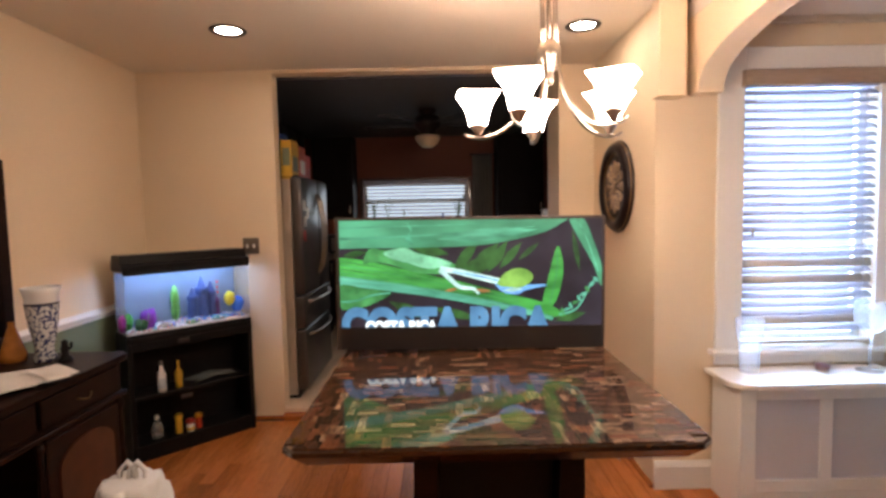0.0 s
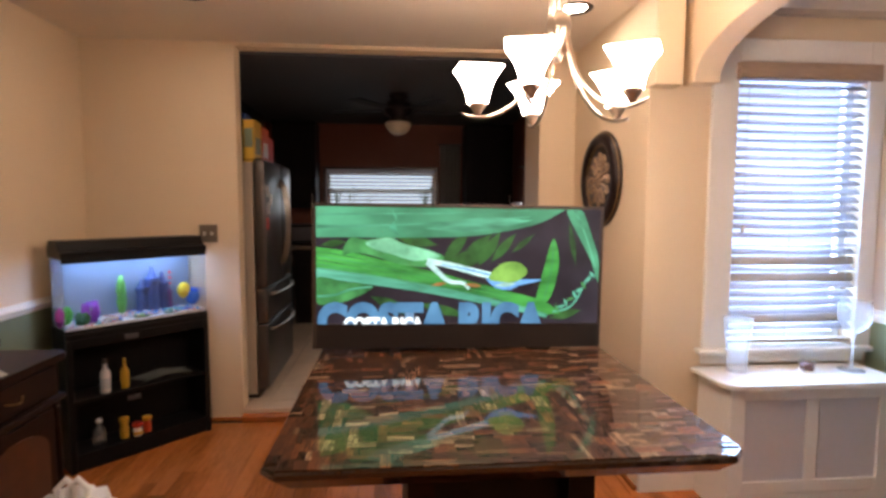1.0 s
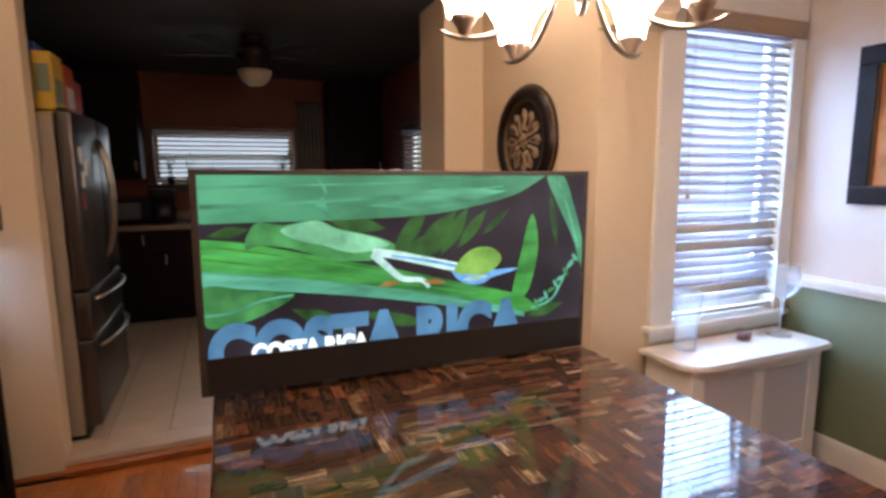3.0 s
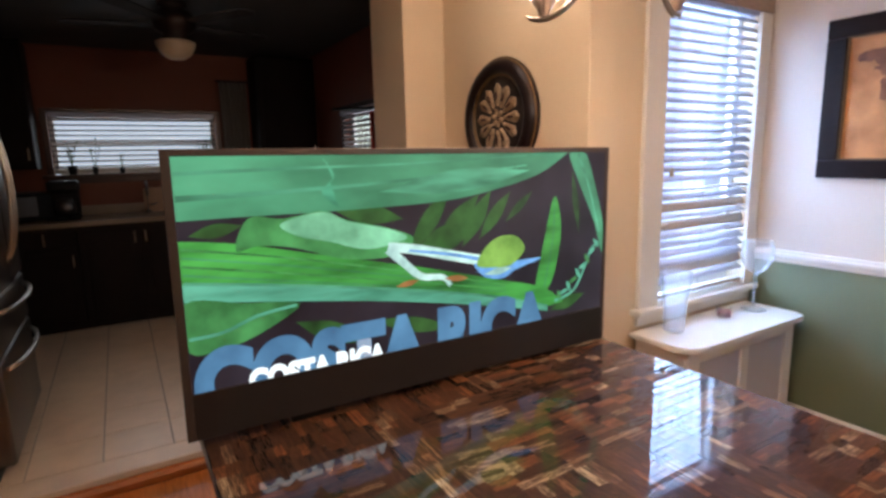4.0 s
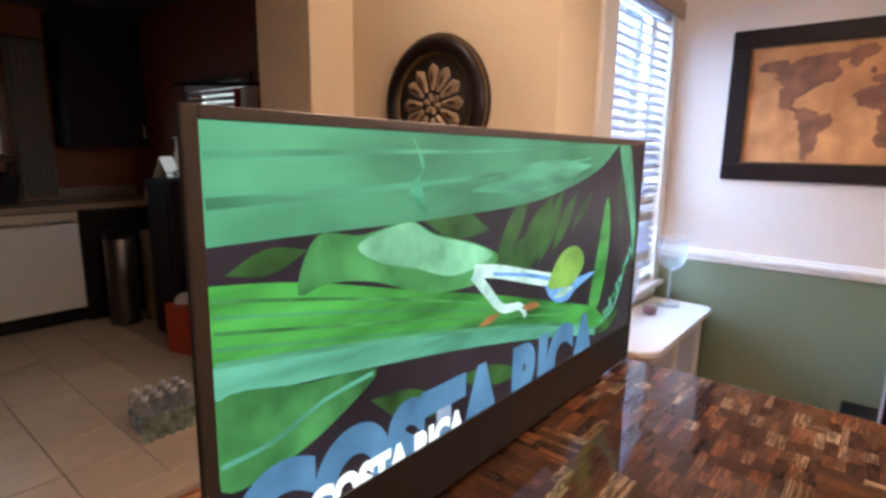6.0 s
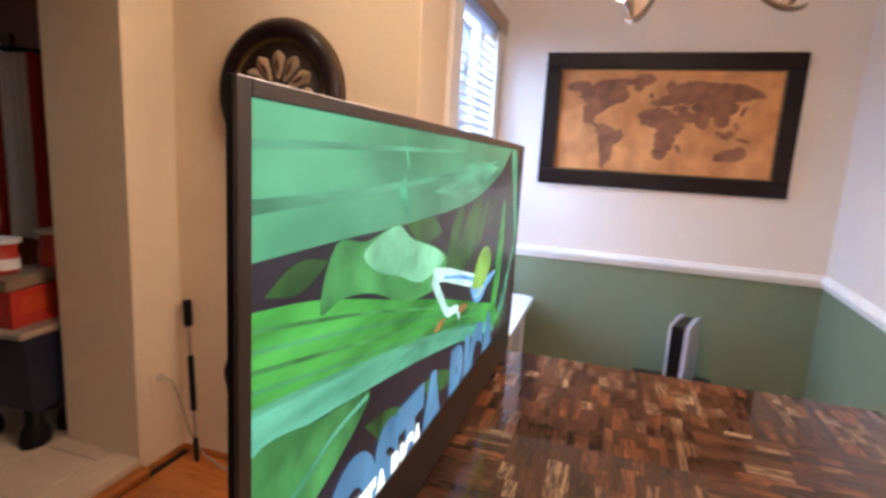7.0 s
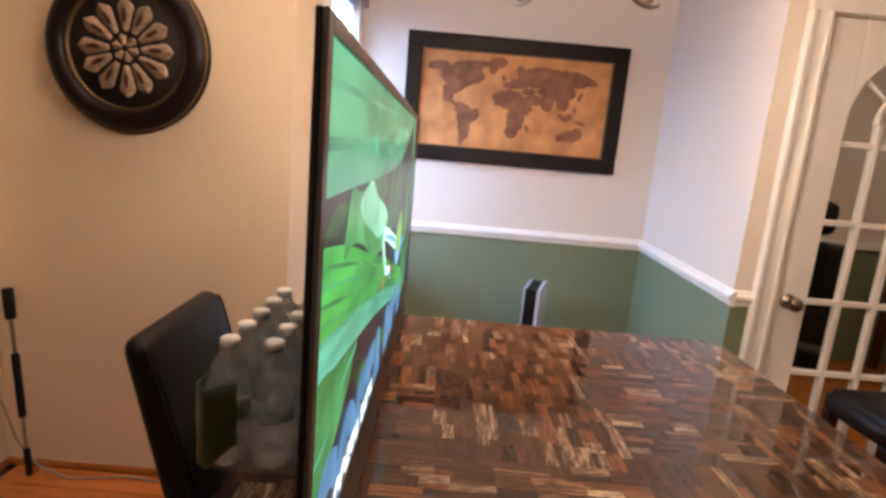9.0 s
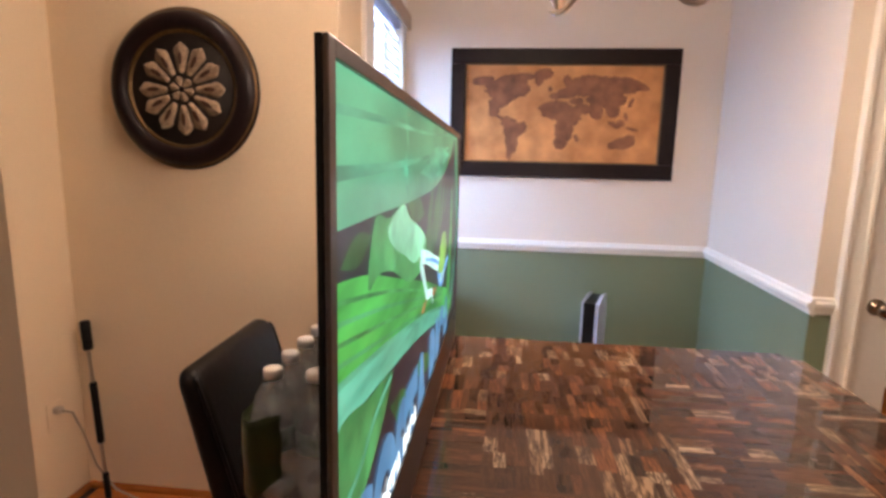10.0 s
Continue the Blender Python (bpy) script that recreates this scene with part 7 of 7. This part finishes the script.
for i in range(60):
    a, r = rr.uniform(0, 6.28), rr.uniform(0.0, 0.11)
    p = Vector((r * math.cos(a), r * math.sin(a), 0.002 + rr.uniform(0, 0.05)))
    d = Vector((rr.uniform(-1, 1), rr.uniform(-1, 1), rr.uniform(0, 0.5))) * 0.045
    sd = Vector((-d.y, d.x, 0)) * 0.3
    b.faces.new([b.verts.new(p), b.verts.new(p + d * 0.5 + sd), b.verts.new(p + d), b.verts.new(p + d * 0.5 - sd)])
part("leaves", b, M_LEAFG, sprig)
part("stem", tube([(-0.09, 0.0, 0.006), (0, 0.01, 0.012), (0.09, -0.02, 0.006)], 0.005, 6), M_LEAFG, sprig)
card = thing("folded_card", "white folded card standing on the side cabinet", "card", (1.0, 5.56, 1.211), -60)
part("leaf", prism([(-0.06, 0.0), (-0.057, 0.0), (0.0, 0.15), (-0.003, 0.15)], -0.07, 0.07, "y"), M_SHEET, card)
part("leaf", prism([(0.06, 0.0), (0.057, 0.0), (0.001, 0.15), (0.004, 0.147)], -0.07, 0.07, "y"), M_SHEET, card)
wj = bottle("white_jug", "white jug on the side cabinet", M_WHITE, M_WHITE, (1.14, 5.60, 1.211), 0.06, 0.26, 0.75)


def cloth(name, colour, through_colour):
    m = mat(name, colour, 0.8, vary=0.10, grain=80)
    n, l = m.node_tree.nodes, m.node_tree.links
    mix, thin = n.new("ShaderNodeMixShader"), n.new("ShaderNodeBsdfTranslucent")
    thin.inputs["Color"].default_value = (*through_colour, 1)
    mix.inputs[0].default_value = 0.5
    l.new(n["Principled BSDF"].outputs[0], mix.inputs[1])
    l.new(thin.outputs[0], mix.inputs[2])
    l.new(mix.outputs[0], n["Material Output"].inputs["Surface"])
    return m


M_REDCLOTH = cloth("red_cloth", (0.42, 0.03, 0.02), (0.6, 0.04, 0.03))
rc = thing("red_curtain", "red and white curtain beside the kitchen window", "curtain", (KRIGHT - 0.09, 4.80, 0))
for nm, y0, y1, m in (("white_panel", -0.13, 0.10, cloth("white_cloth", (0.72, 0.66, 0.62), (0.85, 0.80, 0.78))), ("red_panel", 0.10, 0.15, M_REDCLOTH), ("red_edge", -0.19, -0.13, M_REDCLOTH)):
    b = bmesh.new()
    n = 24
    vs = [[b.verts.new((0.02 * math.sin(i * 1.1 + y0 * 40), y0 + (y1 - y0) * i / n, z)) for z in (0.88, 1.2, 1.5, 1.80)] for i in range(n + 1)]
    for i in range(n):
        for k in range(3):
            b.faces.new((vs[i][k], vs[i + 1][k], vs[i + 1][k + 1], vs[i][k + 1]))
    part(nm, b, m, rc, "", True)
part("rod", tube([(0, -0.25, 1.80), (0, 1.0, 1.88)], 0.011, 8), M_BLACK, rc, "", True)

nb = thing("storage_bin", "navy plastic storage bin with a grey lid on black feet", "bin", (0.915, 4.335, KZ), 5)
part("tub", prism([(-0.19, 0.17), (0.19, 0.17), (0.215, 0.50), (-0.215, 0.50)], -0.19, 0.19, "y"), M_NAVY, nb)
part("lid", box(-0.235, 0.235, -0.20, 0.20, 0.50, 0.535, 0.01), M_FSIDE, nb, "grey lid")
part("rim", box(-0.225, 0.225, -0.196, 0.196, 0.475, 0.4995, 0.004), M_NAVY, nb)
for x, y in ((-0.15, -0.13), (0.03, -0.13), (-0.15, 0.13), (0.13, 0.13)):
    b = lathe([(0, 0.0), (0.048, 0.0), (0.055, 0.03), (0.050, 0.07), (0.036, 0.10), (0.034, 0.171), (0, 0.171)], 16)
    for v in b.verts:
        v.co.x *= 1.0 + 0.35 * max(0.0, 1 - v.co.z / 0.09)
    part("foot", moved(b, pose(x, y, 0)), M_BLACK, nb, "black rubber foot", True)
TB = KZ + 0.536
carton("red_box", "red box on the storage bin", "box", 0.71, 0.95, 4.20, 4.44, TB, TB + 0.16, M_RED, M_ORANGE, 6)
carton("blue_box", "blue box on the storage bin", "box", 0.97, 1.09, 4.22, 4.44, TB, TB + 0.20, M_BLUE)
carton("tan_tray", "tan cardboard tray on the red box", "box", 0.68, 0.95, 4.21, 4.46, TB + 0.163, TB + 0.21, M_COUNTER, None, 12)
bottle("red_tin", "red and white tin on the boxes", M_RED, M_WHITE, (0.79, 4.33, TB + 0.2135), 0.065, 0.13, 0.95, 0.015, band=M_SHEET)
bottle("red_tin", "red tin with a pale lid on the boxes", M_RED, M_SLAT2, (1.03, 4.34, TB + 0.2035), 0.065, 0.15, 0.95, 0.015, band=M_ORANGE)
ob_ = carton("orange_bag", "orange shopping bag with white paper standing on the kitchen floor", "bag", 0.80, 1.00, 5.06, 5.26, KZ, KZ + 0.33, M_ORANGE, M_RED, 15)
part("bag_handle", tube([(-0.05, -0.08, 0.32), (-0.045, -0.085, 0.40), (0.0, -0.085, 0.43), (0.045, -0.085, 0.40), (0.05, -0.08, 0.32)], 0.004, 6), M_RED, ob_, "", True)
b = bmesh.new()
bmesh.ops.create_icosphere(b, subdivisions=3, radius=1.0)
for v in b.verts:
    k = 1 + 0.30 * noise.noise(v.co * 2.6)
    v.co = Vector((0.085 * v.co.x * k, 0.06 * v.co.y * k, 0.34 + 0.055 * v.co.z * k))
part("wrapping_paper", b, M_SHEET, ob_, "crumpled white paper")
carton("yellow_box", "yellow box behind the storage bin", "box", 0.92, 1.04, 4.88, 5.04, KZ, KZ + 0.36, M_YELLOW, M_NAVY)
tb_ = thing("trash_can", "tall dark steel trash can on the kitchen floor", "trash can", (0.84, 6.10, KZ))
part("drum", lathe([(0, 0), (0.105, 0), (0.11, 0.012), (0.11, 0.66), (0.107, 0.665), (0, 0.665)], 28), M_STEEL, tb_, "", True)
part("lid", lathe([(0, 0.740), (0.06, 0.732), (0.105, 0.70), (0.113, 0.675), (0.113, 0.666), (0, 0.666)], 28), M_BLACK, tb_, "black domed lid", True)
part("pedal", box(-0.03, 0.03, -0.15, -0.10, 0.012, 0.024, 0.003), M_BLACK, tb_)
tc_ = thing("roll_of_paper", "tall tan roll standing on the kitchen floor", "roll", (1.04, 6.05, KZ))
part("roll", lathe([(0, 0), (0.066, 0), (0.066, 0.70), (0.025, 0.70), (0.022, 0.68), (0, 0.68)], 20), M_COUNTER, tc_, "", True)
for i in range(4):
    for k in range(3):
        water_bottle(0.235 + 0.066 * i, 4.20 + 0.066 * k, KZ, 31 * i + 71 * k, "clear water bottle in a pack on the floor", "water bottles on the kitchen floor")
wl = thing("wrapper_film", "crumpled green and clear wrapper round the floor bottles", "wrapper", (0.34, 4.14, KZ))
b = bmesh.new()
n = 30
vs = [[b.verts.new((-0.15 + 0.30 * i / n, 0.010 * math.sin(i * 1.3 + k), 0.03 * k)) for k in range(5)] for i in range(n + 1)]
for i in range(n):
    for k in range(4):
        b.faces.new((vs[i][k], vs[i + 1][k], vs[i + 1][k + 1], vs[i][k + 1]))
part("film", b, mat("green_print_film", (0.05, 0.12, 0.04), 0.25, vary=0.6, grain=18, second=(0.4, 0.45, 0.4)), wl, "", True)

# ---- floors, piece by piece ----
tile_mesh = finish(box(-0.1475, 0.1475, -0.2975, 0.2975, -0.008, 0.0, 0.0015, None, 1), "floor_tile", M_TILE)
kf = bpy.data.objects["kitchen_floor"]
ix = 0
x = -0.72 - 0.30 * 5
while x < KRIGHT + 0.3:
    y = 4.44 + (0.30 if ix % 2 else 0.0)
    while y < KFAR + 0.3:
        cx, cy = x + 0.15, y + 0.0
        if KLEFT + 0.15 < cx < KRIGHT + 0.1 and 4.135 < cy < KFAR - 0.3:
            o = new("floor_tile", tile_mesh)
            o.parent = kf
            o.location = (cx, cy, KZ + random.Random(int(cx * 97 + cy * 31)).uniform(-0.0006, 0.0006))
        y += 0.60
    x += 0.30
    ix += 1
edge_mesh = finish(box(-0.1475, 0.1475, -0.146, 0.146, -0.008, 0.0, 0.0015, None, 1), "floor_tile", M_TILE)
for k in range(11):
    cx = -0.72 - 0.30 * 5 + 0.15 + 0.30 * k
    if KLEFT + 0.1 < cx < KRIGHT + 0.1:
        o = new("floor_tile", edge_mesh)
        o.parent = kf
        o.location = (cx, 3.99, KZ)
        if k % 2:
            o = new("floor_tile", edge_mesh)
            o.parent = kf
            o.location = (cx, 4.29, KZ)

fl = bpy.data.objects["floor"]
rnd = random.Random(12)
lengths = (0.7, 0.95, 1.25)
board = [finish(box(-0.0402, 0.0402, -q / 2, q / 2, -0.0115, 0.0, 0.001, None, 1), "floor_board", M_FLOOR) for q in lengths]
rest = bmesh.new()
made = 0
xx = LEFT + 0.045
while xx < 4.2:
    yy = FRONT + rnd.uniform(-0.6, 0)
    while yy < 3.645:
        k = rnd.randrange(3)
        q = lengths[k]
        cy = yy + q / 2
        end = cy + q / 2
        ok = end < 3.65 and cy - q / 2 > FRONT - 0.1
        if (-1.9 < xx < 1.3 and cy > 1.6 or 0.9 < xx < 2.34 and cy > 0.6) and ok and made < 290:
            o = new("floor_board", board[k])
            o.parent = fl
            o.location = (xx, cy, rnd.uniform(-0.0004, 0.0004))
            made += 1
        else:
            a, c = max(cy - q / 2, FRONT), min(end, 3.65)
            if c - a > 0.02:
                box(xx - 0.0402, xx + 0.0402, a + 0.0006, c - 0.0006, -0.0115, rnd.uniform(-0.0004, 0.0004), 0, rest)
        yy = end + 0.001
    xx += 0.0815
part("floor_boards", rest, M_FLOOR, fl, "orange oak boards")
tagged(bpy.data.objects["floor_boards"], kind="stuff")
# border strips of the oak floor
solid("floor_border", box(0.976, 0.982, 2.3, 3.60, 0.0005, 0.0014, 0.0), M_FLOORX, "narrow inlaid border strip in the oak floor", "floor border", "structure")
